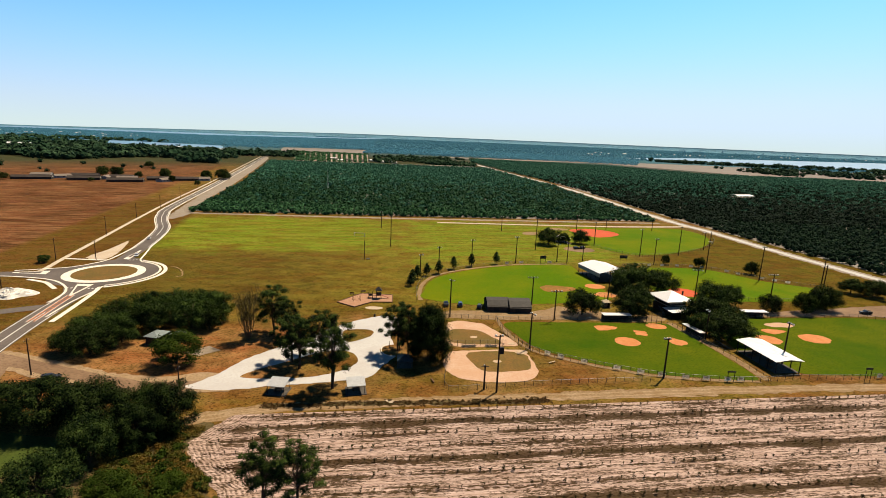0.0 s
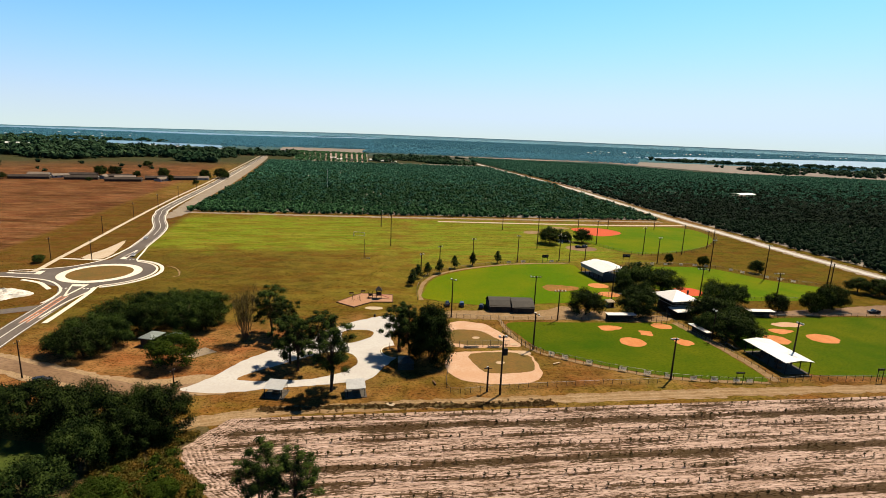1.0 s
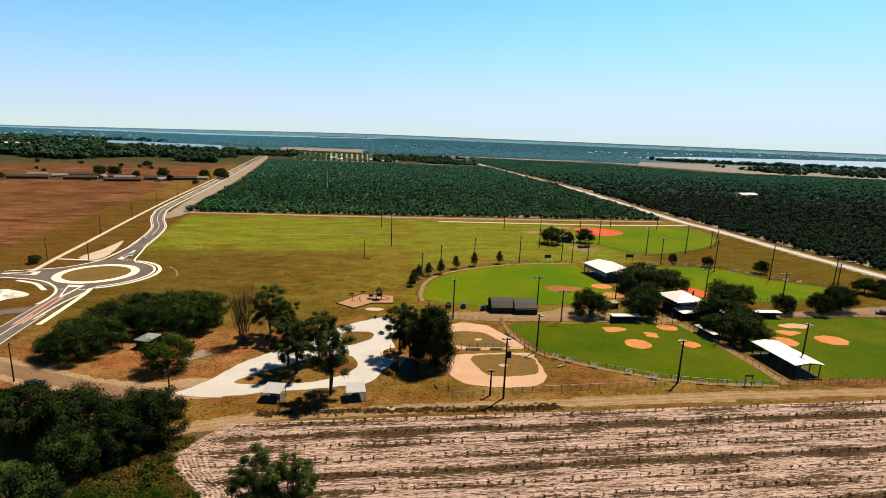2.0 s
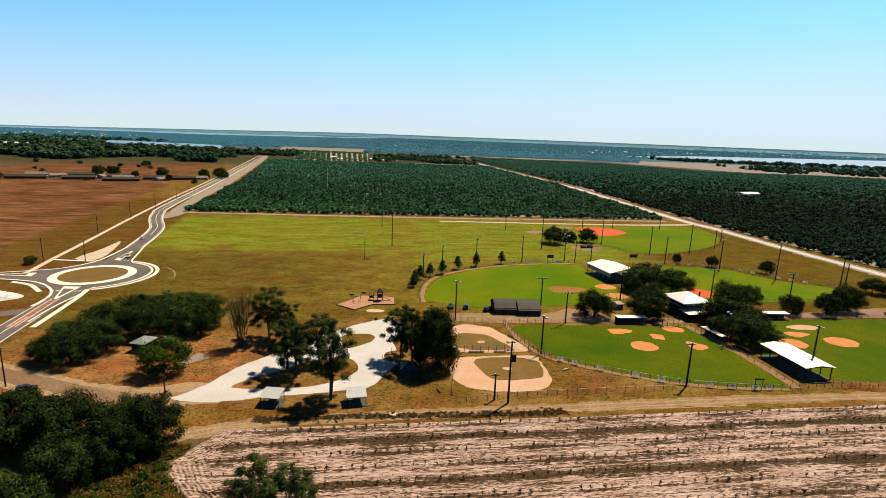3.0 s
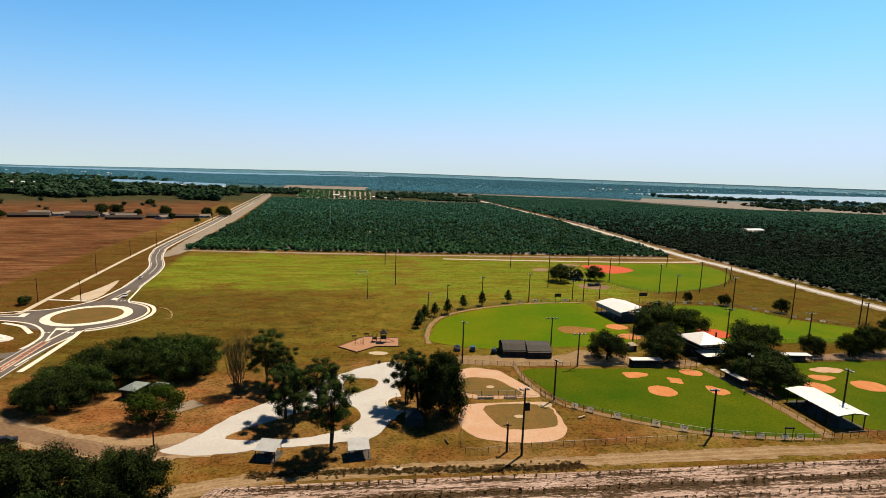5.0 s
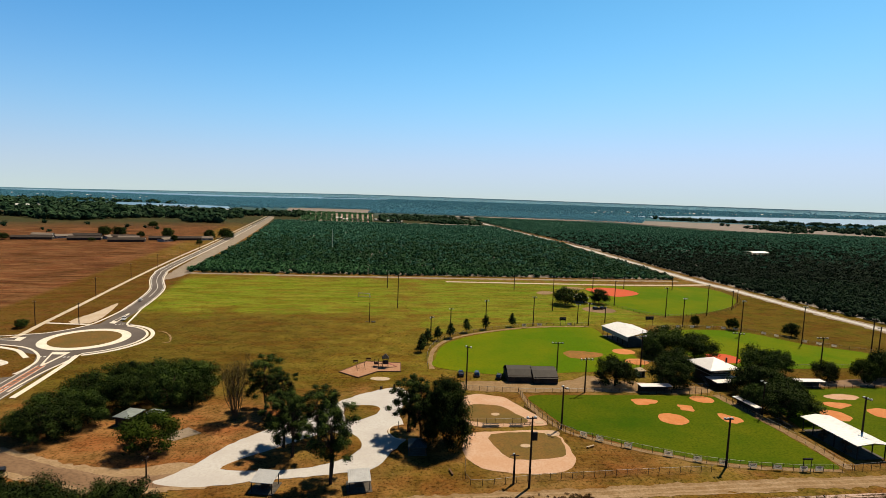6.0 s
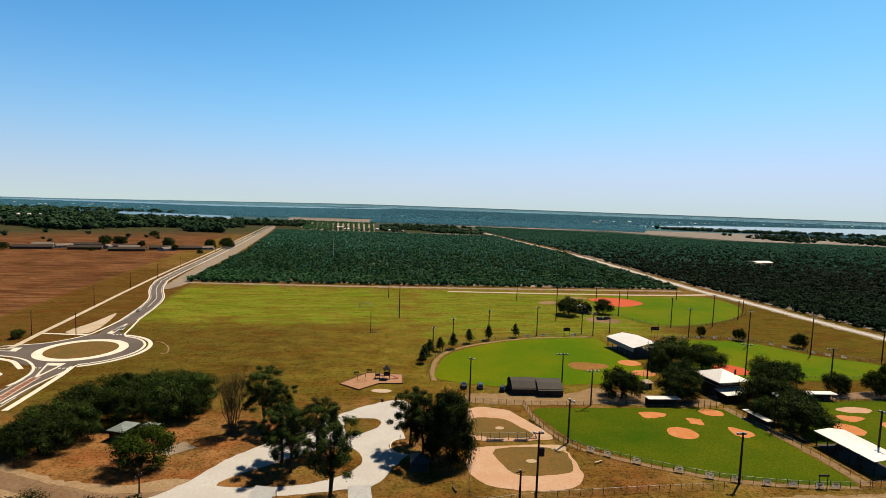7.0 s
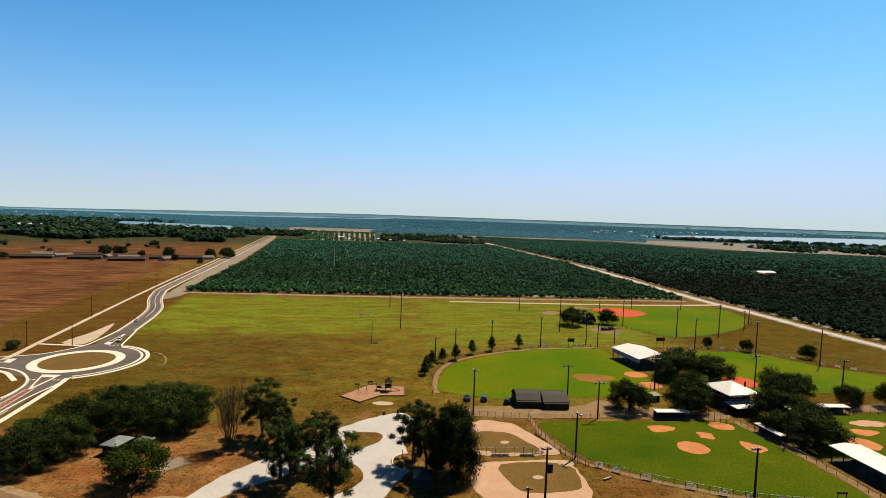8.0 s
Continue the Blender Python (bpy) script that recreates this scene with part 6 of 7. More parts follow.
def shelter(x, y, turn, w, d, label):
    root = thing("picnic_shelter", at(x, y, turn), label, "shelter", "picnic shelters")
    part("slab", Shape().box(0, 0, 0.03, w + 0.6, d + 0.8, 0.18), M["slab"], root, "concrete floor slab, darkened for shade under the roof")
    r = Shape()
    a = [(-w / 2, -d / 2, 2.5), (w / 2, -d / 2, 2.5), (w / 2, d / 2, 3.2), (-w / 2, d / 2, 3.2)]
    b = [(p, q, z - 0.1) for p, q, z in a]
    r.add(a + b, [(0, 1, 2, 3), (7, 6, 5, 4), (0, 4, 5, 1), (1, 5, 6, 2), (2, 6, 7, 3), (3, 7, 4, 0)])
    roof = part("roof", r, M["steel_grey"], root, "pale grey corrugated sloping roof")
    n = int(w / 0.45)
    for k in range(n):
        px = -w / 2 + 0.2 + k * (w - 0.4) / (n - 1)
        part("seam", Shape().tube((px, -d / 2, 2.53), (px, d / 2, 3.23), 0.03, 0.03, 4), M["steel_grey"], roof)
    for sx in (-1, 1):
        for sy in (-1, 1):
            hh = 2.5 if sy < 0 else 3.1
            part("post", Shape().box(sx * (w / 2 - 0.25), sy * (d / 2 - 0.3), hh / 2, 0.14, 0.14, hh - 0.05), M["dark_steel"], root)
    return root


for spec in ((-42.8, 120.4, -4, 5.0, 4.4, "small open shelter with a pale grey sloping roof"), (-22.3, 122.5, 14, 5.0, 4.4, "small open shelter with a pale grey sloping roof")):
    shelter(*spec)
    tb = thing("picnic_table", at(spec[0], spec[1], spec[2], 0.13), "dark picnic table under a shelter", "picnic table", "picnic tables")
    part("tabletop", Shape().box(0, 0, 0.74, 2.0, 0.8, 0.06, 0, 0.01), M["timber"], tb)
    for s in (-1, 1):
        part("bench", Shape().box(0, s * 0.7, 0.44, 2.0, 0.28, 0.05), M["timber"], tb)
        part("leg", Shape().box(s * 0.7, 0, 0.36, 0.08, 1.5, 0.72), M["timber"], tb)


def hut(name, x, y, turn, w, d, eave, top, roof, label, category, open_sides=True):
    root = thing(name, at(x, y, turn), label, category)
    part("slab", Shape().box(0, 0, 0.02, w, d, 0.2), M["slab"], root)
    part("roof", hip(Shape(), w, d, eave, top, max(0.0, d - w) if d > w else 0.0), roof, root)
    if open_sides:
        for sx in (-1, 1):
            for sy in (-1, 1):
                part("post", Shape().box(sx * (w / 2 - 0.35), sy * (d / 2 - 0.35), eave / 2, 0.18, 0.18, eave), M["timber"], root)
    else:
        # bathhouse walls take the dark colour in place of the trees' shade
        part("wall", Shape().box(0, 0, eave / 2, w - 1.0, d - 1.0, eave), M["wall_dark"] if name == "bathhouse" else M["wall_grey"], root)
        part("door", Shape().box(w * 0.15, -d / 2 + 0.47, 1.05, 0.95, 0.08, 2.1), M["steel_dull"], root, "dark door")
    return root


hut("gazebo", -10.3, 140.0, 5, 4.8, 4.8, 2.3, 3.6, M["roof_blue"], "gazebo with a blue-green metal roof", "gazebo")
patch("lot_island", disc_points(-13.2, 151.2, 6.2, 4.6, 15), M["ground"], 0.12, curve=2, fray=0.2, label="small kerbed grass island beside the gravel")
setting("kerb", ring_shape(-13.2, 151.2, 5.6, 5.9, -0.1, 0.16, 120, 260, 24).mesh("kerb", M["concrete"]), "low concrete kerb of a small island", "kerb")
sign_post = thing("sign_post", at(-16.5, 152.5), "thin dark wooden post on a small island", "post")
part("post", Shape().tube((0, 0, -0.2), (0, 0, 2.2), 0.09, 0.08, 8), M["wood_pole"], sign_post)
part("cap", Shape().tube((0, 0, 2.2), (0, 0, 2.3), 0.1, 0.05, 8), M["wood_pole"], sign_post)
hut("bathhouse", -91.4, 149.5, -10, 5.0, 6.4, 2.8, 3.8, M["roof_pale"], "small block bathhouse with a pale green-grey roof", "building", False)
hut("bathhouse", -85.5, 151.5, -10, 4.0, 4.0, 2.5, 3.2, M["roof_pale"], "small block hut with a pale roof", "building", False)
hut("ticket_kiosk", 71, 206.5, 10, 3.6, 3.6, 2.4, 3.4, M["sand"], "small kiosk with a pale tan roof", "kiosk", False)
hut("picnic_shelter", 83, 351, 8, 9, 9, 3.2, 5.2, M["steel_white"], "open shelter with a white hipped roof", "shelter")
patch("picnic_slab", [(-79, 142), (-74, 148), (-69, 145), (-74, 140)], M["margin"], 0.06, curve=0, fray=0.1, label="pale concrete pad on dry grass")


def dugout(x, y, turn, w, d, label):
    root = thing("dugout", at(x, y, turn), label, "dugout", "dugouts")
    part("roof", Shape().box(0, 0, 2.55, w, d, 0.14, 0, 0.02), M["steel_white"], root, "white flat metal roof")
    # dark back wall: the shade below the roof is put into its colour
    part("back_wall", Shape().box(0, d / 2 - 0.35, 1.2, w - 0.4, 0.18, 2.4), M["wall_dark"], root)
    part("bench", Shape().box(0, d / 2 - 0.85, 0.45, w - 0.8, 0.4, 0.06), M["timber"], root)
    for k in range(5):
        part("post", Shape().box(-w / 2 + 0.25 + k * (w - 0.5) / 4, -d / 2 + 0.2, 1.24, 0.1, 0.1, 2.48), M["dark_steel"], root)


dugout(70, 189.5, 6, 11.5, 3.2, "long dugout with a white flat roof")
dugout(131.5, 201.2, 4, 11, 3.4, "long dugout with a white flat roof")
dugout(95.0, 177.0, -76, 10, 2.4, "long dugout with a white flat roof")

bs = thing("backstop", at(84.2, 187.2, 5), "tall dark chain-link backstop behind home plate", "backstop")
for dx in (-3.2, -1.1, 1.1, 3.2):
    part("post", Shape().tube((dx, 0, -0.2), (dx, 0, 4.6), 0.09, 0.07, 8), M["dark_steel"], bs)
for z in (1.2, 2.9, 4.5):
    part("rail", Shape().tube((-3.2, 0, z), (3.2, 0, z), 0.05, 0.05, 6), M["dark_steel"], bs)
part("wire_mesh", Shape().add([(-3.2, 0, 0), (3.2, 0, 0), (3.2, 0, 4.6), (-3.2, 0, 4.6)], [(0, 1, 2, 3)]), M["net"], bs)


def bleacher(x, y, turn, rows=4, w=6.0):
    root = thing("bleacher", at(x, y, turn), "low grey metal bleacher bench", "bleacher", "bleachers")
    for k in range(rows):
        part("seat", Shape().box(0, k * 0.65, 0.42 + 0.3 * k, w, 0.28, 0.05), M["slab"], root)
        part("footboard", Shape().box(0, k * 0.65 - 0.33, 0.14 + 0.3 * k, w, 0.25, 0.04), M["slab"], root)
    for dx in (-w * 0.4, 0, w * 0.4):
        part("frame", Shape().tube((dx, 0, 0.02), (dx, rows * 0.65, 0.02), 0.04, 0.04, 6).tube((dx, 0, 0.1), (dx, rows * 0.65, 0.3 * rows + 0.1), 0.04, 0.04, 6).tube((dx, rows * 0.6, 0), (dx, rows * 0.6, 0.3 * rows), 0.04, 0.04, 6), M["grey_steel"], root)


bleacher(76.5, 191.5, 186, 3, 5)
bleacher(101.5, 167, 100, 4, 6)
bleacher(103, 174, 100, 4, 6)
bleacher(10, 156.2, 6, 2, 5)
bleacher(17.5, 157, 6, 2, 4)
for x, y, a in ((36, 146, 30), (-1.5, 130, -70), (24, 167.5, -60), (22.5, 171, -60), (21, 159, 10)):
    b = thing("bench", at(x, y, a), "weathered plank bench on dry grass", "bench", "benches")
    part("seat", Shape().box(0, 0, 0.45, 2.6, 0.4, 0.08, 0, 0.01), M["sand"] if x > 30 else M["timber"], b)
    for s in (-1, 1):
        part("leg", Shape().box(s * 1.0, 0, 0.21, 0.1, 0.34, 0.42), M["timber"], b)

# ---- playground ----
PAD = [(-43, 197), (-35, 191.8), (-29, 199), (-20.5, 200), (-21.5, 210), (-35, 210.3)]
patch("play_pad", PAD, M["mulch"], 0.22, curve=0, fray=0.05, label="raised reddish mulch playground pad", category="playground")
for (xa, ya), (xb, yb) in zip(PAD, PAD[1:] + PAD[:1]):
    L_, a = math.hypot(xb - xa, yb - ya), math.degrees(math.atan2(yb - ya, xb - xa))
    setting("trim", Shape().box((xa + xb) / 2, (ya + yb) / 2, 0.17, L_ + 0.3, 0.3, 0.4, a, 0.03).mesh("trim", M["timber"]), "dark timber edging of a playground", "edging")
pt = thing("play_tower", at(-26.8, 204.3, 10, 0.22), "wooden play tower with a dark pointed roof", "playground tower")
for sx in (-1, 1):
    for sy in (-1, 1):
        part("post", Shape().box(sx * 1.0, sy * 1.0, 1.9, 0.14, 0.14, 3.8), M["timber"], pt)
part("deck", Shape().box(0, 0, 1.5, 2.2, 2.2, 0.12), M["timber"], pt)
part("roof", hip(Shape(), 2.7, 2.7, 3.7, 5.3, 0.0, 0.08), M["steel_dull"], pt, "dark pointed roof")
part("slide", Shape().add([(1.1, -0.4, 1.55), (1.1, 0.4, 1.55), (4.3, 0.4, 0.2), (4.3, -0.4, 0.2), (1.1, -0.4, 1.45), (1.1, 0.4, 1.45), (4.3, 0.4, 0.1), (4.3, -0.4, 0.1)], [(0, 3, 2, 1), (4, 5, 6, 7), (0, 4, 7, 3), (1, 2, 6, 5)]), M["play_red"], pt, "red plastic slide")
for s in (-1.08, 1.08):
    part("side_panel", Shape().box(0, s, 1.95, 2.0, 0.06, 0.8), M["play_dark"], pt, "dark timber side panel")
for k in range(5):
    part("rung", Shape().tube((-1.3 - 0.14 * k, -0.35, 1.4 - 0.28 * k), (-1.3 - 0.14 * k, 0.35, 1.4 - 0.28 * k), 0.04, 0.04, 6), M["dark_steel"], pt)
p2 = thing("play_tower", at(-30.3, 204.6, 10, 0.22), "low climbing frame with dark panels", "playground tower")
for sx in (-1, 1):
    for sy in (-1, 1):
        part("post", Shape().box(sx * 0.8, sy * 0.8, 1.35, 0.12, 0.12, 2.7), M["timber"], p2)
part("deck", Shape().box(0, 0, 1.1, 1.8, 1.8, 0.1), M["timber"], p2)
part("side_panel", Shape().box(0, -0.85, 1.6, 1.6, 0.06, 0.8), M["play_dark"], p2)
part("bridge", Shape().box(1.9, 0, 1.1, 2.1, 0.8, 0.08), M["timber"], p2, "plank bridge")
sw = thing("swing", at(-35.5, 200, 25, 0.22), "small timber-framed swing on mulch", "swing")
for s in (-1, 1):
    part("frame_leg", Shape().tube((s * 1.5, -0.9, 0), (s * 1.5, 0, 2.7), 0.07, 0.06, 6).tube((s * 1.5, 0.9, 0), (s * 1.5, 0, 2.7), 0.07, 0.06, 6), M["timber"], sw)
    part("seat", Shape().box(s * 0.7, 0, 0.55, 0.5, 0.22, 0.05).tube((s * 0.7 - 0.22, 0, 0.55), (s * 0.7 - 0.22, 0, 2.65), 0.015, 0.015, 4).tube((s * 0.7 + 0.22, 0, 0.55), (s * 0.7 + 0.22, 0, 2.65), 0.015, 0.015, 4), M["rubber"], sw, "black swing seat on chains")
part("top_bar", Shape().tube((-1.6, 0, 2.7), (1.6, 0, 2.7), 0.07, 0.07, 8), M["timber"], sw)
for x, y, a in ((-39, 208.5, 8), (-34.5, 211.8, 8)):
    b = thing("park_bench", at(x, y, a), "dark park bench with a backrest", "bench", "park benches")
    part("seat", Shape().box(0, 0, 0.45, 1.9, 0.5, 0.07), M["timber"], b)
    part("backrest", Shape().box(0, 0.25, 0.8, 1.9, 0.08, 0.5), M["timber"], b)
    for s in (-1, 1):
        part("leg", Shape().box(s * 0.75, 0, 0.21, 0.1, 0.45, 0.42), M["dark_steel"], b)
patch("sand_patch", disc_points(-27, 192, 3.6, 1.8), M["sand"], 0.05, curve=2, label="bare sandy patch by the playground")
patch("sand_patch", disc_points(-12.5, 117.5, 1.3, 0.8), M["sand"], 0.06, curve=2, label="bare sandy patch in dry grass")

# football goal
for x, y, tall in ((-57.5, 338, 2.6),):
    g = thing("football_goal", at(x, y, -6), "thin white football goal on the meadow", "goal")
    part("back_bar", Shape().tube((-3.66, 1.8, 0.06), (3.66, 1.8, 0.06), 0.07, 0.07, 6), M["white_paint"], g)
    for s in (-1, 1):
        part("stay", Shape().tube((s * 3.66, 0, tall), (s * 3.66, 1.8, 0.06), 0.05, 0.05, 6), M["white_paint"], g)
    for s in (-1, 1):
        part("upright", Shape().tube((s * 3.66, 0, -0.1), (s * 3.66, 0, tall), 0.14, 0.14, 8), M["white_paint"], g)
    part("crossbar", Shape().tube((-3.66, 0, tall), (3.66, 0, tall), 0.14, 0.14, 8), M["white_paint"], g)
kp = thing("practice_frame", at(-43.8, 273.2, 5), "tall dark pole with a low frame at its foot", "sports frame")
part("pole", Shape().tube((0, 0, -0.3), (0, 0, 11), 0.2, 0.14, 8), M["wood_pole"], kp)
part("frame", Shape().box(0.9, 0, 0.9, 0.12, 0.12, 1.8).box(2.0, 0.4, 0.5, 2.0, 1.2, 0.12).box(2.9, 0.4, 0.4, 0.12, 1.2, 0.8).box(-1.2, 0.3, 0.45, 1.6, 0.5, 0.08).box(-1.2, 0.3, 0.2, 0.1, 0.4, 0.4), M["dark_steel"], kp, "dark low steel frame")


# ---- vehicles ----
def loft(shape, sections):
    """Joins cross-sections (x, half width, z low, z high) into one closed body."""
    n = len(sections)
    verts = []
    for x, w, z0, z1 in sections:
        verts += [(x, -w, z0), (x, w, z0), (x, w, z1), (x, -w, z1)]
    faces = [(3, 2, 1, 0), tuple(4 * (n - 1) + i for i in range(4))]
    for k in range(n - 1):
        faces += [(4 * k + i, 4 * k + (i + 1) % 4, 4 * k + 4 + (i + 1) % 4, 4 * k + 4 + i) for i in range(4)]
    return shape.add(verts, faces)


def car(name, x, y, turn, paint, label, kind="sedan", group="parked cars"):
    root = thing(name, at(x, y, turn, 0.06), label, "car", group)
    tall = {"sedan": 1.45, "suv": 1.8, "truck": 1.85}[kind]
    bonnet = 0.95 if kind == "sedan" else 1.1
    part("body", loft(Shape(), [(-2.3, 0.75, 0.4, 0.85), (-2.2, 0.86, 0.3, bonnet - 0.05), (-1.2, 0.9, 0.28, bonnet), (1.1, 0.9, 0.28, bonnet), (2.1, 0.85, 0.3, bonnet - 0.12), (2.3, 0.72, 0.4, 0.75)]), paint, root)
    back, mid = {"sedan": (-1.7, -1.1), "suv": (-2.15, -1.9), "truck": (-0.5, -0.35)}[kind]
    g = Shape()
    n0 = [(back, 0.8, bonnet), (mid, 0.68, tall - 0.05), (0.35, 0.68, tall - 0.05), (1.15, 0.8, bonnet)]
    verts = [(x_, s * w, z) for x_, w, z in n0 for s in (-1, 1)]
    part("window", g.add(verts, [(0, 1, 3, 2), (2, 3, 5, 4), (4, 5, 7, 6), (0, 2, 4, 6), (7, 5, 3, 1)]), M["glass_dark"], root, "dark glass cabin")
    part("roof", Shape().box((mid + 0.35) / 2, 0, tall - 0.02, 0.35 - mid + 0.1, 1.4, 0.08, 0, 0.02), paint, root)
    if kind == "truck":
        part("bed", Shape().box(-1.4, 0, bonnet + 0.12, 1.7, 1.7, 0.05).box(-1.4, 0.84, bonnet + 0.25, 1.7, 0.08, 0.35).box(-1.4, -0.84, bonnet + 0.25, 1.7, 0.08, 0.35), paint, root)
    for sx in (-1.4, 1.4):
        for sy in (-1, 1):
            w_ = part("wheel", Shape().tube((sx, sy * 0.68, 0.33), (sx, sy * 0.93, 0.33), 0.33, 0.33, 14), M["rubber"], root)
            part("rim", Shape().tube((sx, sy * 0.92, 0.33), (sx, sy * 0.95, 0.33), 0.2, 0.18, 10), M["grey_steel"], w_)
    for sy in (-1, 1):
        part("headlight", Shape().box(2.24, sy * 0.55, 0.68, 0.1, 0.3, 0.14), M["lamp_head"], root)
        part("tail_light", Shape().box(-2.27, sy * 0.6, 0.72, 0.08, 0.26, 0.14), M["play_red"], root)


car("car", -180.8, 303, 108, M["car_white"], "white saloon car on the road", "sedan", "cars on the road")
car("car", -162.8, 259.6, -70, M["car_white"], "white saloon car near the roundabout", "sedan", "cars on the road")
car("car", -104.8, 121.2, 35, M["car_black"], "black sport utility car beside the driveway", "suv")
car("pickup_truck", 187, 211.5, 170, M["car_black"], "black pickup truck in the sandy car park", "truck")
car("pickup_truck", 2, 199, 96, M["car_grey"], "dark pickup truck parked by a fence", "truck")
car("car", 8, 199.3, 90, M["car_grey"], "dark car parked by a fence", "suv")
car("car", 16, 197.5, 78, M["car_black"], "dark car with pale windscreen parked by a shed", "suv")
car("car", 87.5, 327, 20, M["car_black"], "dark car parked on a sandy round", "suv")
car("car", 92, 329, 40, M["car_black"], "dark car parked on a sandy round", "suv")
patch("sand_patch", disc_points(89, 326, 10, 8), M["track"], 0.045, curve=2, fray=0.6, label="round sandy turning place")

# ---- rock pile ----
rng = np.random.default_rng(12)
verts, faces, N1, N2 = [], [], 34, 10
for j in range(N2 + 1):
    for i in range(N1):
        a, t = 2 * math.pi * i / N1, j / N2
        r = (1 - t) * (8.0 + 1.7 * math.sin(2 * a + 0.6) + 1.0 * math.sin(5 * a)) + rng.uniform(-0.35, 0.35)
        verts.append((-173 + r * 1.05 * math.cos(a), 189 + r * 0.95 * math.sin(a), max(-0.05, 3.0 * t**0.75 + rng.uniform(-0.25, 0.25) * (j > 0) - (j == 0) * 0.1)))
for j in range(N2):
    faces += [(j * N1 + i, j * N1 + (i + 1) % N1, (j + 1) * N1 + (i + 1) % N1, (j + 1) * N1 + i) for i in range(N1)]
tagged(new("rock_heap", mesh_of("rock_heap", verts, faces, M["pile"])), "heap of white crushed rock on the verge", "rock pile")


# ---- far buildings ----
def long_house(x, y, turn, w, d, h, roof, wall, label, windows=6, group="far houses"):
    root = thing("long_house", at(x, y, turn), label, "house", group)
    part("wall", Shape().box(0, 0, h / 2, w, d, h), wall, root)
    r = Shape()
    for s in (-1, 1):
        a = [(-w / 2 - 0.4, s * (d / 2 + 0.6), h - 0.1), (w / 2 + 0.4, s * (d / 2 + 0.6), h - 0.1), (w / 2 + 0.4, 0, h + d * 0.2), (-w / 2 - 0.4, 0, h + d * 0.2)]
        b = [(p, q, z - 0.15) for p, q, z in a]
        r.add(a + b, [(0, 1, 2, 3), (7, 6, 5, 4), (0, 4, 5, 1), (0, 3, 7, 4), (1, 5, 6, 2)])
    part("roof", r, roof, root)
    part("gable_end", Shape().add([(w / 2 + 0.05, -d / 2, h), (w / 2 + 0.05, d / 2, h), (w / 2 + 0.05, 0, h + d * 0.19)], [(0, 1, 2)]), M["wall_white"], root)
    for k in range(windows):
        part("window", Shape().box(-w / 2 + (k + 0.5) * w / windows, -d / 2 - 0.03, h * 0.55, w / windows * 0.4, 0.1, h * 0.35), M["glass_dark"], root)


for x, y, w in ((-490, 606, 40), (-438, 620, 34), (-386, 617, 38), (-364, 650, 26), (-334, 661, 28), (-460, 655, 30), (-412, 652, 26)):
    long_house(x, y, 22, w, 11, 2.8, M["roof_grey"], M["wall_dark"], "long low house with a dark roof")
for x, y, w, tilt in ((-474, 632, 18, 60), (-425, 640, 16, 100), (-398, 640, 22, 25), (-350, 636, 16, 75), (-318, 668, 20, 22), (-505, 640, 22, 15)):
    long_house(x, y, tilt, w, 10, 2.8, M["roof_tan"], M["wall_white"], "low house with a pale tan roof", 3)
for x, y, w, d, h in ((-815, 1465, 60, 30, 7), (-745, 1490, 50, 26, 6), (-690, 1420, 44, 24, 6), (-640, 1460, 50, 24, 6), (-1075, 1310, 50, 30, 6), (-860, 1140, 34, 18, 5), (-930, 1500, 40, 24, 6)):
    long_house(x, y, 20, w, d, h, M["steel_white"], M["wall_white"], "large low building with a white roof", 5, "far sheds")
rs = np.random.default_rng(8)
for k in range(16):
    x, y = -160 + 20 * k * 0.55 + rs.uniform(-6, 6) - 130, 1280 + rs.uniform(-25, 60)
    long_house(x, y, rs.uniform(0, 40), rs.uniform(10, 16), 9, 3, M["roof_grey"] if k % 3 else M["steel_white"], M["wall_white"], "far house among gardens beyond the grove", 3)
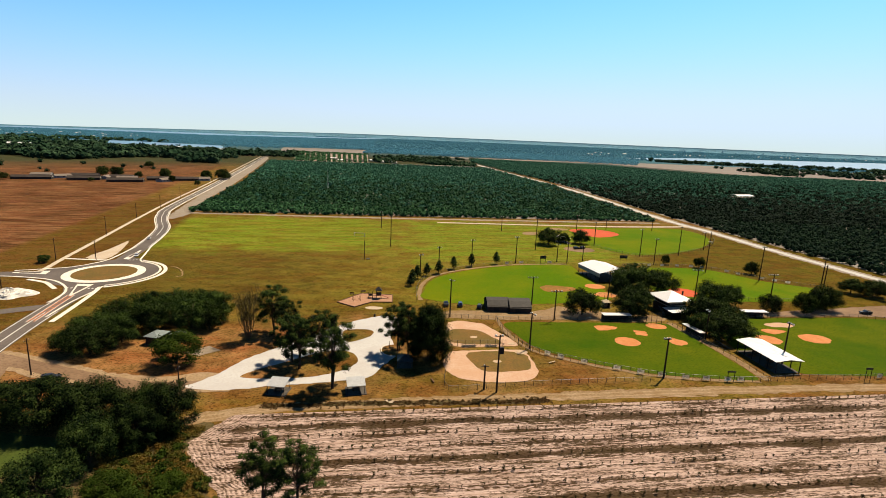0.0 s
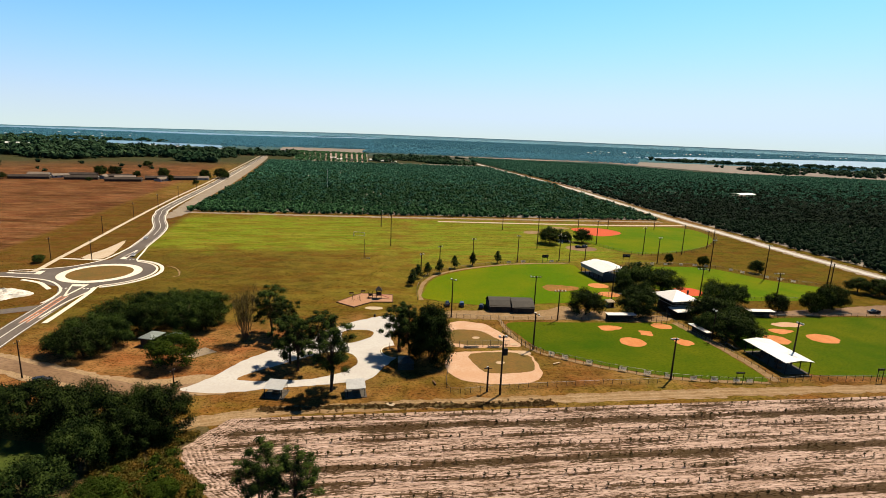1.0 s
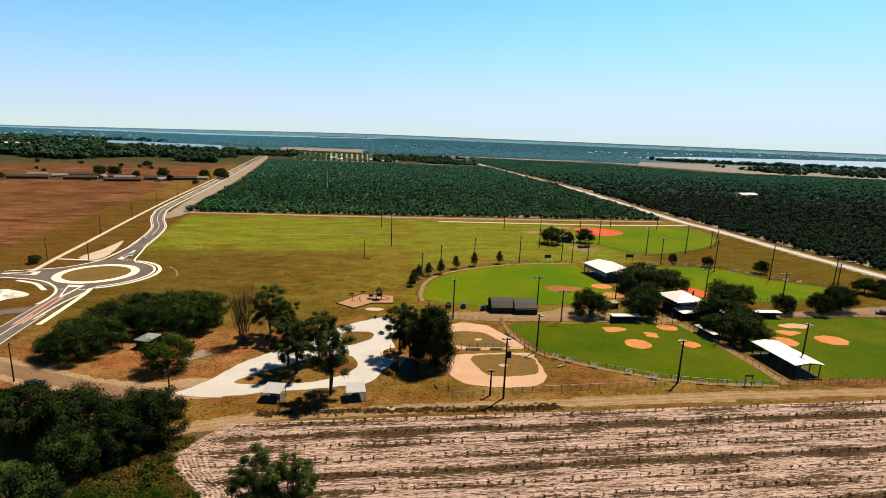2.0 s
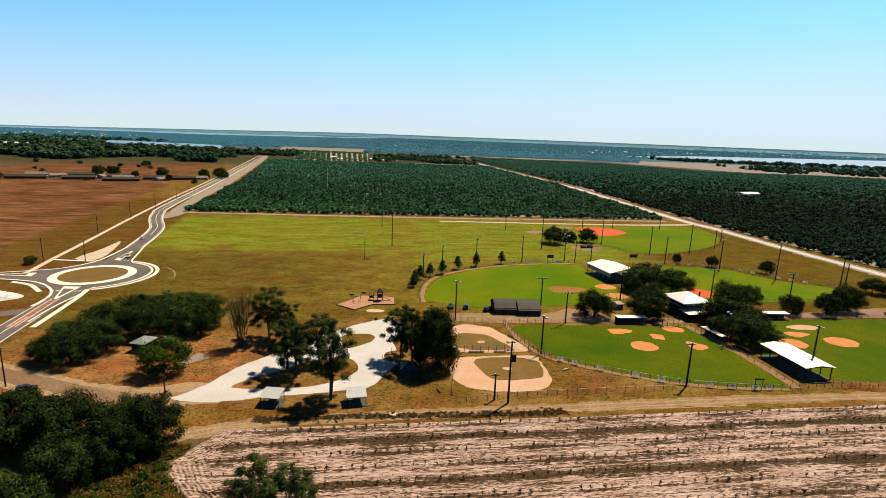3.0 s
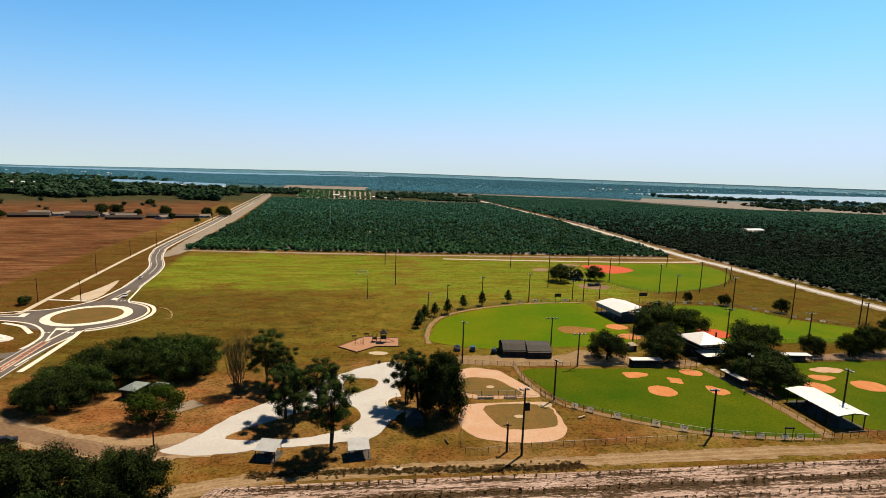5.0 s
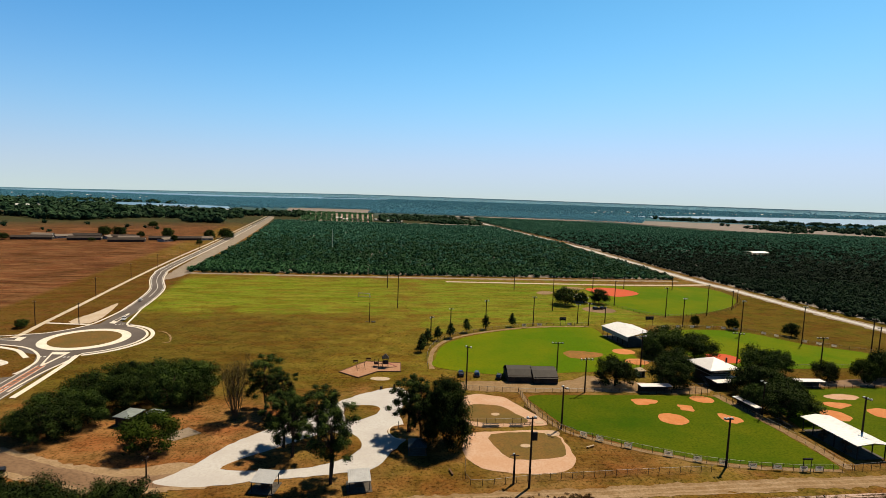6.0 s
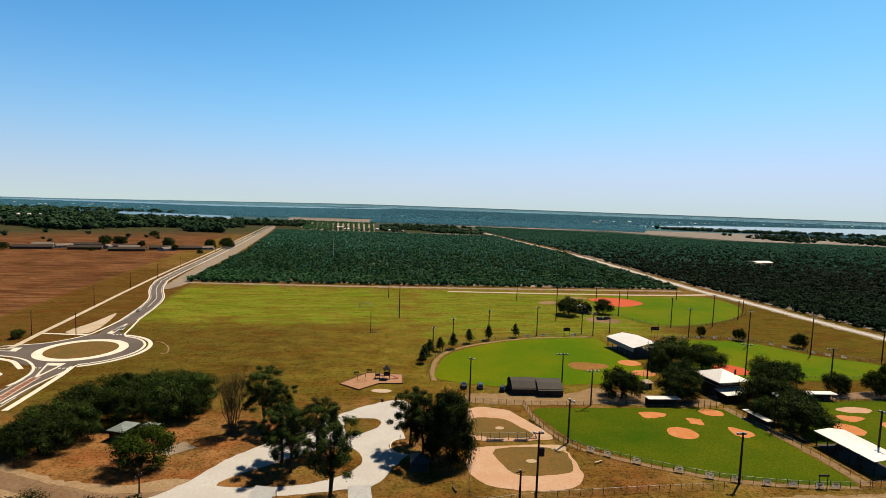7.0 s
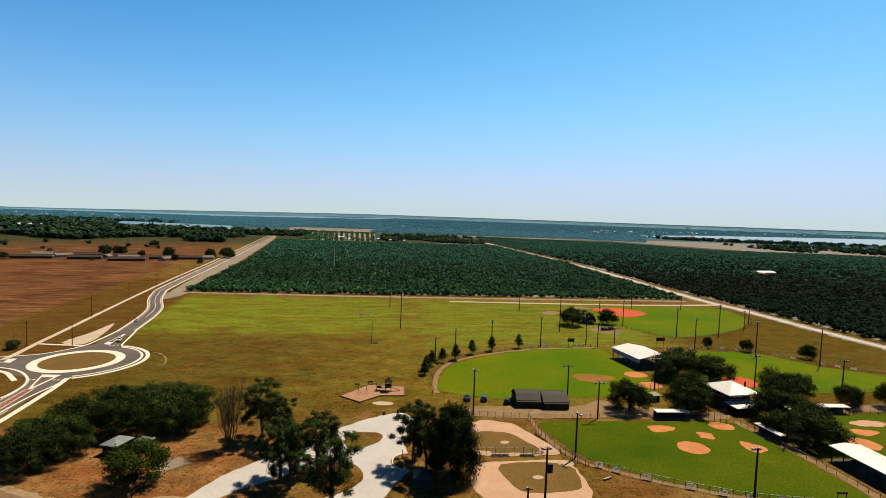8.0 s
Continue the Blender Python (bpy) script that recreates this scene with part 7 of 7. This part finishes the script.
for k in range(16):
    x, y = rs.uniform(1000, 1900), rs.uniform(1500, 1800)
    long_house(x, y, rs.uniform(0, 40), rs.uniform(12, 20), 10, 3.4, M["roof_grey"] if k % 2 else M["steel_white"], M["wall_white"], "far house among trees by the lake", 3)
SHORE = [(700, 2750), (1080, 3480), (1460, 3680), (1850, 3930), (2750, 4600), (3600, 4850), (4200, 5200)]
spots = []
for k in range(46):
    f_ = rs.uniform(0, len(SHORE) - 1.001)
    (xa, ya), (xb, yb) = SHORE[int(f_)], SHORE[int(f_) + 1]
    f_ -= int(f_)
    spots.append((xa + (xb - xa) * f_ + rs.normal(0, 40), ya + (yb - ya) * f_ + rs.normal(0, 90)))
spots += [(rs.uniform(-2700, -1450), rs.uniform(2180, 3300)) for _ in range(18)]
for hx_, hy_ in spots:
    x, y, z = land(hx_, hy_)
    h_ = thing("lake_house", at(x, y, rs.uniform(0, 60), z), "tiny pale house on the far lake shore", "house", "lake houses")
    w_ = rs.uniform(6, 12)
    part("wall", Shape().box(0, 0, 1.9, w_, 8, 3.8), M["wall_white"], h_)
    part("roof", gable(Shape(), 9.6, w_ + 1, 3.8, 6.0, 0.3), M["steel_white"], h_).rotation_euler = (0, 0, radians(90))
bn = thing("grove_barn", at(420, 732, 20), "open grove shed with a white metal roof", "barn")
part("roof", gable(Shape(), 16, 30, 4.2, 5.8), M["steel_white"], bn).rotation_euler = (0, 0, radians(90))
for sx in (-14, -5, 5, 14):
    for sy in (-7, 7):
        part("post", Shape().box(sx, sy, 2.1, 0.3, 0.3, 4.2), M["dark_steel"], bn)
patch("barn_yard", disc_points(412, 726, 26, 12, 20), M["sand"], 0.05, curve=2, label="pale sandy yard in the grove")


# litter bins by the gravel
for x, y in ((-21.1, 184.2), (-25.4, 181.8)):
    lb = thing("litter_bin", at(x, y, 0), "dark steel litter bin on dry grass", "litter bin", "litter bins")
    part("body", Shape().tube((0, 0, 0), (0, 0, 0.95), 0.32, 0.36, 12), M["dark_steel"], lb)
    part("lid", Shape().tube((0, 0, 0.95), (0, 0, 1.12), 0.38, 0.16, 12), M["dark_steel"], lb)
    part("post", Shape().box(0.5, 0, 0.75, 0.12, 0.12, 1.5), M["timber"], lb, "wooden post")
